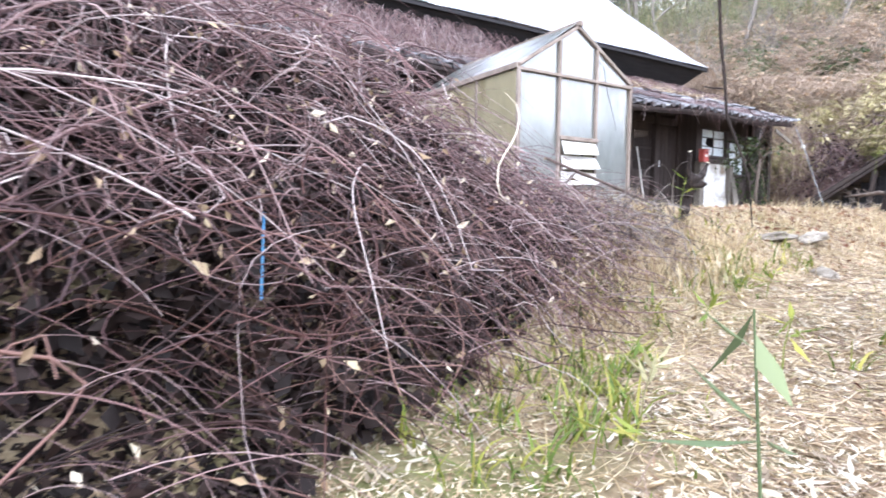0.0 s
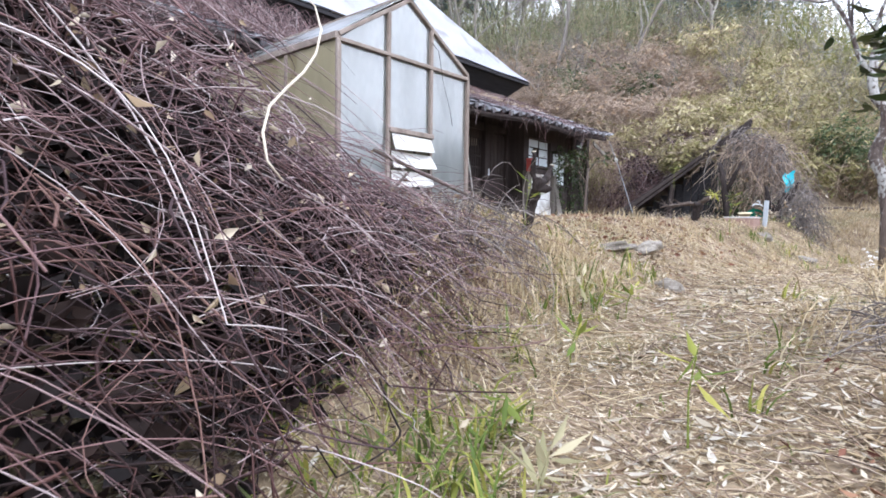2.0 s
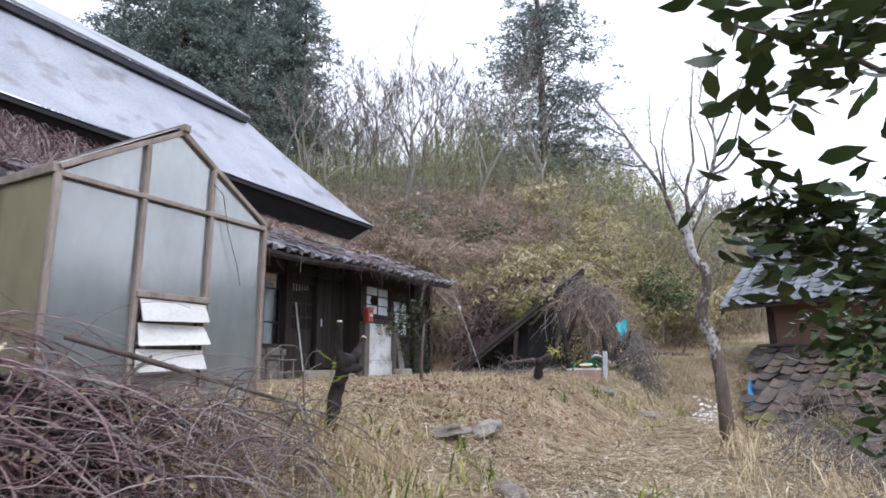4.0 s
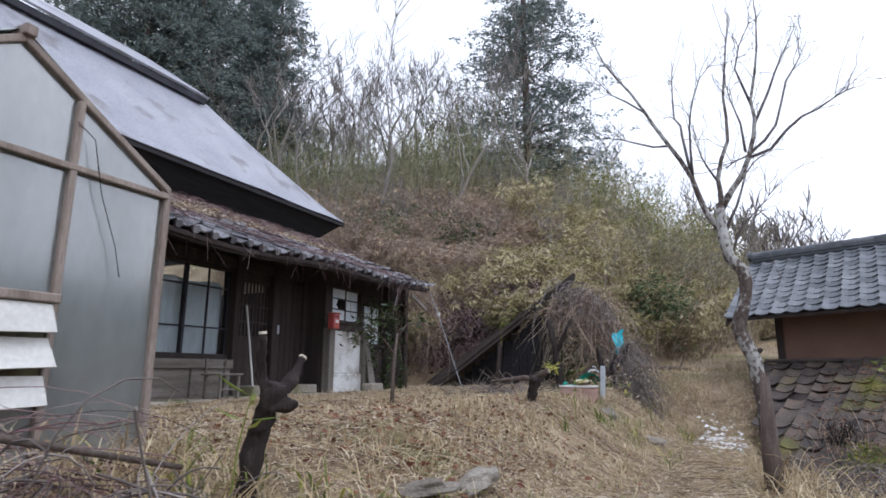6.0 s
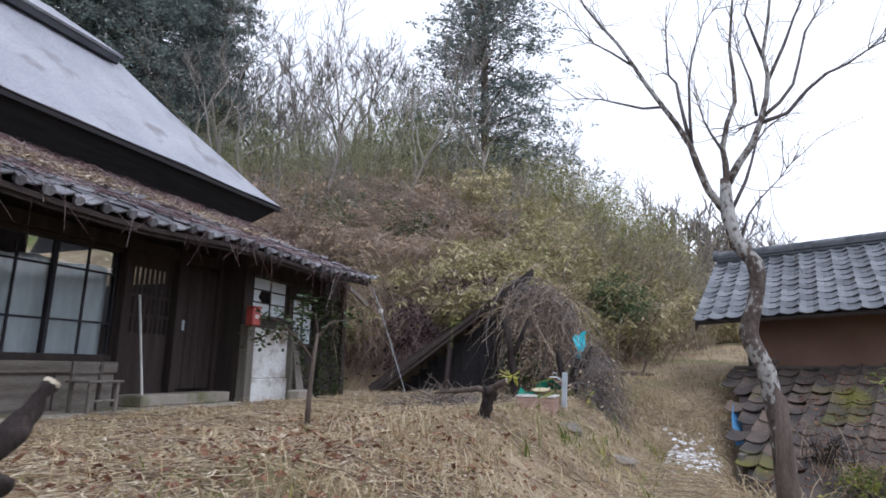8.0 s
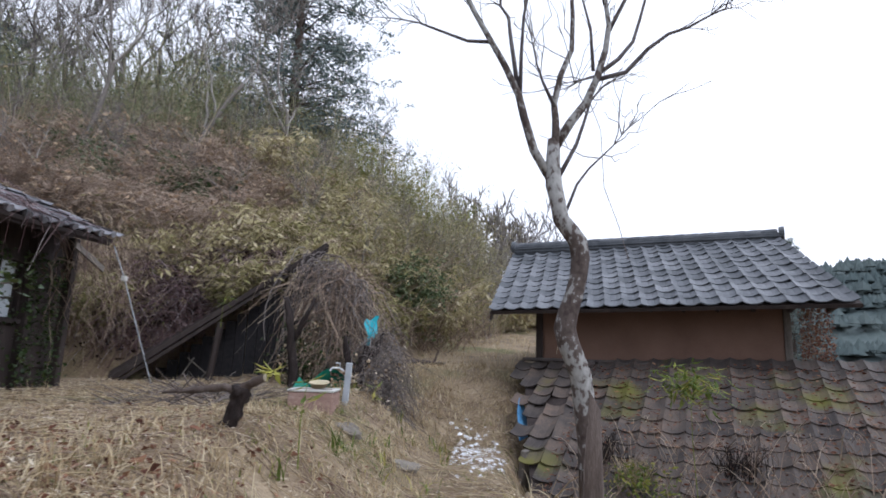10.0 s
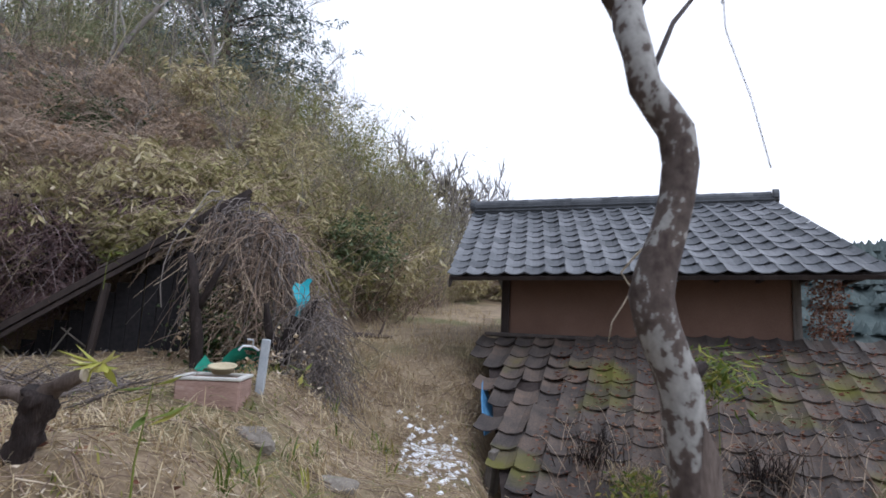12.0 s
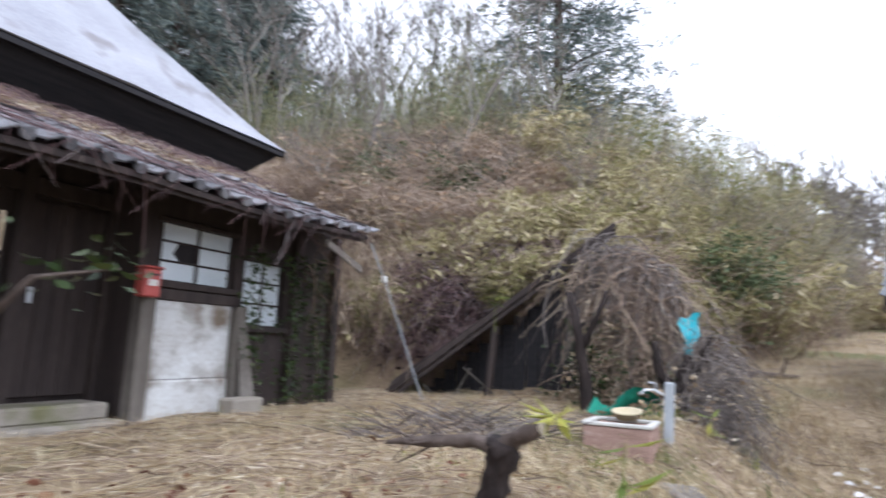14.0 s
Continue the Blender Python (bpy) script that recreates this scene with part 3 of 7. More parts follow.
def grid_matrix(p, across, down):
    a, d = across.normalized(), down.normalized()
    n = d.cross(a)
    if n.z < 0:
        n = -n
    return Matrix(((a.x, d.x, n.x, p.x), (a.y, d.y, n.y, p.y), (a.z, d.z, n.z, p.z), (0, 0, 0, 1)))


eave_mesh = round_end_geo().mesh("eave_tile", TILE_EAVE)
roof_mesh = pantile_geo(0.27, 0.34).mesh("roof_tile", TILE_EAVE)
lower_roof = bpy.data.objects["lower_roof_deck"]
for x in np.arange(-1.4, 13.55, 0.27):
    for row in range(8):
        s = (row * 0.29 + 0.30) / 4.26
        if x > end_x(s) - 0.3 or (row > 0 and x < 4.8) or (row > 5 and random.random() < 0.4):
            continue
        ob = new("eave_tile" if row == 0 else "roof_tile", eave_mesh if row == 0 else roof_mesh)
        p, q, r = lower(x, s, -0.045), lower(x + 0.3, s, -0.045), lower(x, max(s - 0.07, -0.07), -0.045)
        ob.matrix_world = grid_matrix(p, q - p, r - p) @ pose(0, 0, random.uniform(0, 0.02), random.uniform(-2, 3), random.uniform(-3, 3), random.uniform(-3, 3))
        ob.parent = lower_roof

# rafters and eave board
part("eave_board", strip(0.012, 0.03, -0.145, 0.05), WOOD_DARK, house)
for x in np.arange(5.2, 13.6, 0.45):
    g = Geo()
    a, b = lower(float(x), 0.03, -0.16), lower(float(x), 0.35, -0.16)
    g.tube((a, b), 0.032, 4)
    part("rafter", g, WOOD_DARK, house)


def post(name, x, y, z0, z1, r=0.06, material=WOOD_GREY, parent=None):
    return part(name, Geo().box((x - r, y - r, z0), (x + r, y + r, z1), 0.008), material, parent or house)


for x, m in ((9.58, WOOD_DARK), (10.42, WOOD_DARK), (11.2, WOOD_DARK), (7.7, WOOD_DARK)):
    post("post", x, WY - 0.05, 1.62, 3.95, 0.06, m)
post("post", 11.26, BY - 0.06, 1.6, 2.75, 0.075, WOOD_GREY)
post("post", 12.36, BY - 0.06, 1.6, 2.72, 0.07, WOOD_GREY)
post("post", 13.2, BY - 0.05, 1.6, 3.7, 0.06, WOOD_DARK)
post("post", 13.95, BY - 0.05, 1.6, 3.75, 0.06, WOOD_DARK)
part("lintel", Geo().box((3.0, WY - 0.07, 3.56), (11.2, WY - 0.003, 3.72), 0.008), WOOD_DARK, house)

# large sliding window with curtain behind
window = part("window_frame", Geo().box((3.2, WY - 0.05, 2.18), (9.5, WY + 0.1, 2.26), 0.006), WOOD_DARK, house)
part("window_head", Geo().box((3.2, WY - 0.04, 3.5), (9.5, WY + 0.1, 3.555), 0.006), WOOD_DARK, house)
for i in range(8):
    x0, x1 = 3.24 + i * 0.78, 3.24 + (i + 1) * 0.78
    y = WY + (0.0 if i % 2 else 0.04)
    sash = thing("sash", "", "", (x0, y, 2.26))
    sash.parent = house
    sash.matrix_parent_inverse = Matrix.Translation(house.location).inverted()
    b = 0.022
    part("stile", Geo().box((x0 - b, y, 2.262), (x0 + b, y + 0.035, 3.50), 0.004), SHEET_DARK, sash)
    part("stile", Geo().box((x1 - b, y, 2.262), (x1 + b, y + 0.035, 3.50), 0.004), SHEET_DARK, sash)
    xm = (x0 + x1) / 2
    part("muntin", Geo().box((xm - 0.012, y + 0.005, 2.262), (xm + 0.012, y + 0.03, 3.50)), SHEET_DARK, sash)
    for z in (2.63, 3.22):
        part("muntin", Geo().box((x0 + b, y + 0.006, z - 0.012), (x1 - b, y + 0.029, z + 0.012)), SHEET_DARK, sash)
    pane = part("pane", Geo().box((x0 + b, y + 0.015, 2.265), (x1 - b, y + 0.02, 3.49)), PANE, sash)
    pane.visible_shadow = False
g = Geo()
cx = np.arange(3.2, 9.5, 0.03)
for i, x in enumerate(cx):
    y = WY + 0.135 + 0.012 * math.sin(x * 38) + 0.012 * math.sin(x * 15.3)
    g.v += [(x, y, 2.24), (x, y, 3.3 + 0.02 * math.sin(x * 9))]
    if i:
        g.f.append((2 * i - 2, 2 * i, 2 * i + 1, 2 * i - 1))
curtain = part("curtain", g, CURTAIN, None, "", True)
tagged(curtain, "pale grey gathered curtain hung behind the window", "curtain")

# boarded foot of the wall
part("sill_beam", Geo().box((3.0, WY - 0.16, 2.05), (9.52, WY - 0.05, 2.18), 0.01), WOOD_PLANK, house, "weathered grey sill beam")
for i in range(9):
    x = 3.0 + i * 0.725
    part("board", Geo().box((x + 0.006, WY - 0.09 - 0.01 * (i % 3), 1.66), (x + 0.719, WY - 0.052, 2.05), 0.006), WOOD_PLANK, house)
part("footing", Geo().box((2.5, WY - 0.7, 1.4), (11.15, WY - 0.004, 1.665), 0.03), CONCRETE, house, "mossy concrete footing")
part("step", Geo().box((9.6, WY - 0.5, 1.66), (11.1, WY - 0.07, 1.80), 0.02), CONCRETE, house)

# entrance: lattice door and plank door
door = part("door", Geo().box((9.66, WY + 0.01, 1.82), (10.36, WY + 0.05, 2.55), 0.006), WOOD_DARK, house, "dark lattice entrance door")
for i in range(9):
    x = 9.70 + i * 0.078
    part("slat", Geo().box((x, WY + 0.01, 2.55), (x + 0.03, WY + 0.035, 3.40)), WOOD_DARK, door)
for z in (2.75, 3.0, 3.38):
    part("rail", Geo().box((9.67, WY - 0.004, z), (10.36, WY + 0.009, z + 0.035)), WOOD_DARK, door)
plank_door = part("plank_door", Geo().box((10.48, WY - 0.035, 1.83), (11.14, WY - 0.004, 3.52), 0.005), WOOD_DARK, house)
for i in range(5):
    part("plank", Geo().box((10.49 + i * 0.13, WY - 0.052, 1.84), (10.612 + i * 0.13, WY - 0.036, 3.5), 0.004), WOOD_DARK, plank_door)
part("door_pull", Geo().box((10.53, WY - 0.075, 2.62), (10.57, WY - 0.053, 2.76), 0.006), STEEL, plank_door)


def sash_window(name, x0, x1, z0, z1, y, broken=None):
    """Two wooden sashes with three panes each."""
    win = thing(name, "", "", (x0, y, z0))
    win.parent = house
    win.matrix_parent_inverse = Matrix.Translation(house.location).inverted()
    part("window_frame", Geo().box((x0 - 0.05, y - 0.03, z1 - 0.01), (x1 + 0.05, y + 0.1, z1 + 0.04), 0.006), WOOD_DARK, win)
    part("window_sill", Geo().box((x0 - 0.06, y - 0.06, z0 - 0.06), (x1 + 0.06, y + 0.1, z0 + 0.003), 0.006), WOOD_DARK, win)
    w = (x1 - x0) / 2
    for k in range(2):
        a, b, yy = x0 + k * w, x0 + (k + 1) * w, y + 0.02 + 0.03 * k
        part("stile", Geo().box((a, yy, z0), (a + 0.03, yy + 0.03, z1)), WOOD_DARK, win)
        part("stile", Geo().box((b - 0.03, yy, z0), (b, yy + 0.03, z1)), WOOD_DARK, win)
        h = (z1 - z0) / 3
        for r in range(3):
            part("muntin", Geo().box((a + 0.03, yy, z0 + r * h), (b - 0.03, yy + 0.028, z0 + r * h + 0.022)), WOOD_DARK, win)
            lo, hi = z0 + r * h + 0.022, z0 + (r + 1) * h
            if broken == (k, r):
                g = Geo().slab(((a + 0.03, yy + 0.01, lo), (a + 0.03 + w * 0.45, yy + 0.01, lo), (a + 0.03 + w * 0.28, yy + 0.01, lo + h * 0.35), (a + 0.03 + w * 0.4, yy + 0.01, hi), (a + 0.03, yy + 0.01, hi)), 0.004)
                part("pane", g, FROST, win, "broken frosted pane")
            else:
                part("pane", Geo().box((a + 0.03, yy + 0.01, lo), (b - 0.03, yy + 0.014, hi)), FROST, win)
    return win


sash_window("window", 11.40, 12.30, 2.90, 3.48, BY, (0, 1))
sash_window("window", 12.44, 13.08, 2.52, 3.26, BY)
part("apron_beam", Geo().box((11.3, BY - 0.05, 2.72), (12.4, BY - 0.004, 2.83), 0.008), WOOD_DARK, house)
part("plaster_panel", Geo().box((11.34, BY - 0.03, 1.98), (12.29, BY - 0.003, 2.72), 0.004), PLASTER, house, "dirty pale plaster panel")
part("plaster_foot", Geo().box((11.34, BY - 0.07, 1.58), (12.29, BY - 0.004, 1.975), 0.02), PLASTER, house, "flaked white plaster footing")
part("inner_board", Geo().box((13.26, BY - 0.02, 1.9), (13.88, BY - 0.004, 2.95), 0.004), WOOD_DARK, house)

# loose things at the wall
mail = thing("letter_box", "faded red metal letter box on a timber post", "letter box", (11.18, BY - 0.14, 2.72))
part("body", Geo().box((11.09, BY - 0.27, 2.72), (11.26, BY - 0.137, 2.97), 0.012), RED, mail)
part("lid", Geo().box((11.08, BY - 0.285, 2.972), (11.27, BY - 0.137, 2.995), 0.008), RED, mail)
part("plate", Geo().box((11.13, BY - 0.276, 2.82), (11.22, BY - 0.2702, 2.875)), WHITE, mail, "white name plate")
part("slot", Geo().box((11.12, BY - 0.275, 2.915), (11.23, BY - 0.2704, 2.93)), BLACK, mail)

chair = thing("small_chair", "small weathered wooden chair by the window", "chair", (8.84, 7.75, 1.665))
for x, y in ((8.68, 7.62), (9.0, 7.62), (8.68, 7.88), (9.0, 7.88)):
    top = 2.18 if y > 7.7 else 1.96
    part("leg", Geo().box((x - 0.017, y - 0.017, 1.666), (x + 0.017, y + 0.017, top), 0.004), WOOD_GREY, chair)
part("seat", Geo().box((8.63, 7.58, 1.962), (9.05, 7.92, 1.987), 0.006), WOOD_GREY, chair)
for z in (2.05, 2.135):
    part("back_slat", Geo().box((8.697, 7.87, z), (8.983, 7.89, z + 0.036), 0.004), WOOD_GREY, chair)
part("rail", Geo().box((8.697, 7.61, 1.77), (8.983, 7.63, 1.795), 0.004), WOOD_GREY, chair)
pole = part("pole", Geo().tube(((9.66, 7.95, 1.66), (9.7, 8.24, 3.0)), 0.014, 8), WHITE)
tagged(pole, "white stick leaning against the entrance post", "pole")
block = part("concrete_block", Geo().box((12.02, 7.40, 1.55), (12.42, 7.62, 1.80), 0.02), CONCRETE)
tagged(block, "mossy pale concrete block by the wall", "block")
board = part("leaning_board", Geo().slab(((12.34, 7.62, 1.6), (12.52, 7.60, 1.6), (12.44, 7.78, 2.62), (12.31, 7.78, 2.62)), 0.03), WOOD_GREY)
tagged(board, "weathered grey board leaning on the wall", "board")
wire = part("drop_wire", Geo().tube(((13.72, 7.1, 3.62), (13.9, 7.0, 3.2), (14.5, 6.7, 1.62)), 0.009, 5), PIPE)
tagged(wire, "grey wire hanging from the eave to the yard", "wire")
part("insulator", Geo().box((13.88, 6.97, 3.14), (13.96, 7.04, 3.22), 0.012), WHITE, wire)
plank = part("broken_plank", Geo().slab(((12.9, 7.12, 3.52), (13.55, 7.12, 3.3), (13.55, 7.12, 3.22), (12.9, 7.12, 3.44)), 0.03), WOOD_PLANK, house)

# ---- greenhouse ----
GX0, GX1, GY0, GY1, GZ0, GZE, GZA = 3.58, 5.26, 4.66, 6.9, 1.5, 3.03, 3.58
GM = 4.40
gh = thing("greenhouse", "small gabled greenhouse of clouded sheet on timber", "greenhouse", (GM, 5.6, 1.6))


def bar(name, a, b, r=0.02, m=FRAME_WOOD, parent=gh):
    a, b = Vector(a), Vector(b)
    d = (b - a)
    q = d.to_track_quat("Z", "Y").to_matrix().to_4x4()
    return part(name, Geo().box((-r, -r, 0), (r, r, d.length), 0.005, Matrix.Translation(a) @ q), m, parent)


for x in (GX0, GX1):
    for y in (GY0, 5.4, 6.15, GY1):
        bar("post", (x, y, GZ0), (x, y, GZE))
    bar("eave_rail", (x, GY0, GZE + 0.03), (x, GY1, GZE + 0.03), 0.03)
    bar("rafter", (x, GY0, GZE + 0.04), (GM, GY0, GZA), 0.018)
    bar("rafter", (x, GY1, GZE + 0.04), (GM, GY1, GZA), 0.024)
bar("ridge", (GM, GY0 - 0.05, GZA + 0.03), (GM, GY1, GZA + 0.03), 0.028)
for x in (4.14, 4.70):
    top = GZE + 0.04 + (GZA - GZE - 0.04) * (1 - abs(x - GM) / (GM - GX0 if x < GM else GX1 - GM))
    bar("mullion", (x, GY0 - 0.004, GZ0), (x, GY0 - 0.004, top - 0.02), 0.018)
bar("cross_rail", (GX0, GY0 - 0.01, GZE - 0.005), (GX1, GY0 - 0.01, GZE - 0.005), 0.017)
bar("sill_rail", (GX0, GY0, 1.60), (GX1, GY0, 1.60), 0.03)


def film(pts, m=GLASS_FILM):
    return part("pane", Geo().slab(pts, 0.006), m, gh)


yf = GY0 + 0.012
for a, b in ((GX0, 4.14), (4.70, GX1)):
    film(((a, yf, 1.58), (b, yf, 1.58), (b, yf, GZE), (a, yf, GZE)))
film(((4.14, yf, 2.37), (4.70, yf, 2.37), (4.70, yf, GZE), (4.14, yf, GZE)))
film(((4.14, yf, 1.58), (4.70, yf, 1.58), (4.70, yf, 1.92), (4.14, yf, 1.92)))


def rz(x):
    return GZE + 0.03 + (GZA - GZE - 0.03) * (1 - abs(x - GM) / (GM - GX0 if x < GM else GX1 - GM))


film(((GX0, yf, GZE), (4.14, yf, GZE), (4.14, yf, rz(4.14))))
film(((4.14, yf, GZE), (4.70, yf, GZE), (4.70, yf, rz(4.70)), (GM, yf, GZA), (4.14, yf, rz(4.14))))
film(((4.70, yf, GZE), (GX1, yf, GZE), (4.70, yf, rz(4.70))))
for x in (GX0, GX1):
    for a, b in ((GY0, 5.4), (5.4, 6.15), (6.15, GY1)):
        film(((x, a, 1.58), (x, b, 1.58), (x, b, GZE), (x, a, GZE)), FILM_SIDE)
    for a, b in ((GY0, 5.4), (5.4, 6.15), (6.15, GY1)):
        film(((x, a, GZE + 0.06), (x, b, GZE + 0.06), (GM, b, GZA + 0.05), (GM, a, GZA + 0.05)))
film(((GX0, GY1, 1.58), (GX1, GY1, 1.58), (GX1, GY1, GZE), (GM, GY1, GZA), (GX0, GY1, GZE)))
part("dried_tendril", Geo().tube(((4.68, 4.632, 3.26), (4.78, 4.632, 3.2), (4.81, 4.632, 3.08), (4.85, 4.632, 2.92), (4.91, 4.632, 2.78), (4.96, 4.632, 2.66), (5.0, 4.632, 2.51)), 0.0028, 5), BARK_DARK, gh, "dried vine tendril stuck to the sheet", True)
part("vent_head", Geo().box((4.13, GY0 - 0.05, 2.34), (4.71, GY0 + 0.0, 2.385), 0.006), FRAME_WOOD, gh)
for i, z in enumerate((2.33, 2.17, 2.0)):
    part("vent_flap", Geo().slab(((4.16, GY0 - 0.025, z), (4.68, GY0 - 0.025, z), (4.69, GY0 - 0.075 - 0.03 * (i % 2), z - 0.13), (4.15, GY0 - 0.09 + 0.02 * i, z - 0.15)), 0.008), WHITE, gh, "tilted white vent flap")

# ---- shed in the hollow ----
HUT = Matrix.Translation((16.88, 0.56, 0)) @ Matrix(((-0.431, -0.902, 0, 0), (-0.902, 0.431, 0, 0), (0, 0, 1, 0), (0, 0, 0, 1)))


def hut(u, n, z):
    return HUT @ Vector((u, n, z))


shed = thing("tiled_shed", "brown clay-walled shed with grey tiled roofs", "shed", tuple(hut(2, -2, 0)))
part("clay_wall", Geo().box((0.07, -0.12, -1.6), (4.06, 0, 3.34), 0, HUT), CLAY, shed, "plain brown clay wall")
part("gable_wall", Geo().add([hut(0, 0, -1.6), hut(0, -5, -1.6), hut(0, -5, 3.3), hut(0, -2.5, 4.7), hut(0, 0, 3.3), hut(0.1, 0, -1.6), hut(0.1, -5, -1.6), hut(0.1, -5, 3.3), hut(0.1, -2.5, 4.7), hut(0.1, 0, 3.3)], [(0, 1, 2, 3, 4), (9, 8, 7, 6, 5), (0, 5, 6, 1), (1, 6, 7, 2), (2, 7, 8, 3), (3, 8, 9, 4), (4, 9, 5, 0)]), CLAY, shed)
part("gable_wall", Geo().add([hut(4.05, 0, -1.6), hut(4.05, -5, -1.6), hut(4.05, -5, 3.3), hut(4.05, -2.5, 4.7), hut(4.05, 0, 3.3), hut(4.15, 0, -1.6), hut(4.15, -5, -1.6), hut(4.15, -5, 3.3), hut(4.15, -2.5, 4.7), hut(4.15, 0, 3.3)], [(0, 1, 2, 3, 4), (9, 8, 7, 6, 5), (0, 5, 6, 1), (1, 6, 7, 2), (2, 7, 8, 3), (3, 8, 9, 4), (4, 9, 5, 0)]), CLAY, shed)
part("back_wall", Geo().box((0.1, -5.1, -1.6), (4.05, -5, 3.4), 0, HUT), CLAY, shed)
part("corner_post", Geo().box((-0.06, -0.1, 0.5), (0.07, 0.035, 3.3), 0.01, HUT), WOOD_DARK, shed)
part("corner_post", Geo().box((4.06, -0.1, 0.5), (4.17, 0.03, 3.3), 0.01, HUT), WOOD_GREY, shed)
part("wall_plate", Geo().box((-0.8, -0.06, 3.2), (4.8, 0.06, 3.3), 0.01, HUT), WOOD_DARK, shed)
E0, R0 = (0.79, 3.15), (-2.6, 4.80)
SL = math.hypot(3.39, R0[1] - E0[1])


def upper(u, s, lift=0.0):
    """A point of the upper roof; its verges run askew and its far end stands a little higher."""
    return hut(u + 0.16 - 0.72 * s / SL, E0[0] + (R0[0] - E0[0]) * s / SL, E0[1] + (R0[1] - E0[1]) * s / SL + lift + 0.018 * u)


deck_up = part("roof_deck", Geo().slab((upper(-0.85, 0, -0.05), upper(4.85, 0, -0.05), upper(4.85, SL, -0.05), upper(-0.85, SL, -0.05)), 0.06), WOOD_DARK, shed)
part("roof_back", Geo().slab((hut(4.4, -5.6, 3.1), hut(-1.4, -5.6, 3.1), hut(-1.4, -2.6, 4.75), hut(4.4, -2.6, 4.75)), 0.06), TILE, shed)
for i in range(11):
    u = -0.6 + i * 0.53
    part("rafter", Geo().box((u - 0.025, -0.1, 3.13), (u + 0.025, 0.66, 3.19), 0.0, HUT), WOOD_DARK, shed)
for i in range(4):
    part("purlin", Geo().box((-0.8, -0.05 - i * 0.8, 3.28 + i * 0.42), (0.0, 0.05 - i * 0.8, 3.38 + i * 0.42), 0.008, HUT), WOOD_DARK, shed)
part("barge_board", Geo().slab((upper(-0.87, -0.02, -0.06), upper(-0.87, SL, -0.06), upper(-0.87, SL, -0.22), upper(-0.87, -0.02, -0.2)), 0.03), WOOD_DARK, shed)
tile_mesh = pantile_geo().mesh("tile", TILE)
ROWS = 12
STEP = SL / ROWS
for r in range(ROWS):
    for c in range(19):
        u = -0.86 + c * TW
        p, q, d = upper(u, (r + 1) * STEP), upper(u + 0.3, (r + 1) * STEP), upper(u, r * STEP)
        ob = new("tile", tile_mesh)
        ob.matrix_world = grid_matrix(p, q - p, d - p) @ pose(0, 0, random.uniform(-0.003, 0.006), random.uniform(-1, 1), random.uniform(-1, 1), random.uniform(-1, 1))
        ob.parent = deck_up
ridge = part("ridge", Geo().box((-1.38, -2.72, 4.74), (4.32, -2.50, 4.96), 0.01, HUT), TILE, shed, "stacked ridge tiles")
cap_mesh = Geo().tube([(0, 0, 0), (0.3, 0, 0)], [0.075, 0.085], 10).mesh("ridge_tile", TILE)
for i in range(19):
    ob = new("ridge_tile", cap_mesh)
    ob.matrix_world = HUT @ pose(-1.43 + i * 0.3, -2.61, 4.975)
    ob.parent = ridge
for u in (-1.44, 4.34):
    part("ridge_end", Geo().tube([hut(u - 0.04, -2.61, 4.96), hut(u + 0.05, -2.61, 4.96)], 0.14, 12), TILE, ridge)
for z in (4.80, 4.87):
    part("ridge_course", Geo().box((-1.4, -2.49, z), (4.32, -2.465, z + 0.025), 0.004, HUT), TILE, ridge)

# the shed's lower roof, mossy and broken at its edge
Z0, Z1, N1 = 2.22, 0.23, 3.9
LS = math.hypot(N1, Z0 - Z1)


def skirt(u, s, lift=0.0):
    k = s / LS
    return hut(u, N1 + (0.04 - N1) * k, Z1 + (Z0 - Z1) * k + lift + 0.02 * math.sin(u * 1.3 + s) + 0.036 * u)


deck_low = part("lower_roof_deck", Geo().slab((skirt(1.1, 0, -0.05), skirt(9, 0, -0.05), skirt(9, LS, -0.05), skirt(-0.3, LS, -0.05)), 0.06), WOOD_DARK, shed)
low_mesh = pantile_geo().mesh("tile", TILE_MOSS)
rows, lone = 14, 0
step = LS / rows
rest_v, rest_f, o = [], [], 0
base = pantile_geo()
for r in range(rows - 1, -1, -1):
    for c in range(32):
        u = -0.35 + c * TW
        verge = -0.45 + 1.4 * (1 - (r + 1) / rows)
        if u > 8.6 or u < verge:
            continue
        loose = 5 if u < 1.0 + 1.0 * (1 - r / rows) else 1.3
        p, q, d = skirt(u, (r + 1) * step), skirt(u + 0.3, (r + 1) * step), skirt(u, r * step)
        if u < verge + 0.7 and random.random() < 0.1:
            continue
        m = grid_matrix(p, q - p, d - p) @ pose(0, 0, random.uniform(-0.004, 0.015), random.uniform(-loose, loose), random.uniform(-loose, loose), random.uniform(-loose, loose))
        if lone < 290 and u < 6.4:
            ob = new("tile", low_mesh)
            ob.matrix_world = m
            ob.parent = deck_low
            lone += 1
        else:
            rest_v += [tuple(m @ Vector(v)) for v in base.v]
            rest_f += [tuple(o + i for i in f) for f in base.f]
            o += len(base.v)
g = Geo()
g.v, g.f = rest_v, rest_f
tagged(part("far_tiles", g, TILE_MOSS, deck_low), kind="stuff")
part("skirt_flashing", Geo().box((-0.3, 0.0, 2.2), (4.2, 0.14, 2.27), 0.02, HUT), TILE_MOSS, shed)
part("front_wall", Geo().box((1.4, 3.6, -1.8), (8.8, 3.7, 0.2), 0, HUT), CLAY, shed)
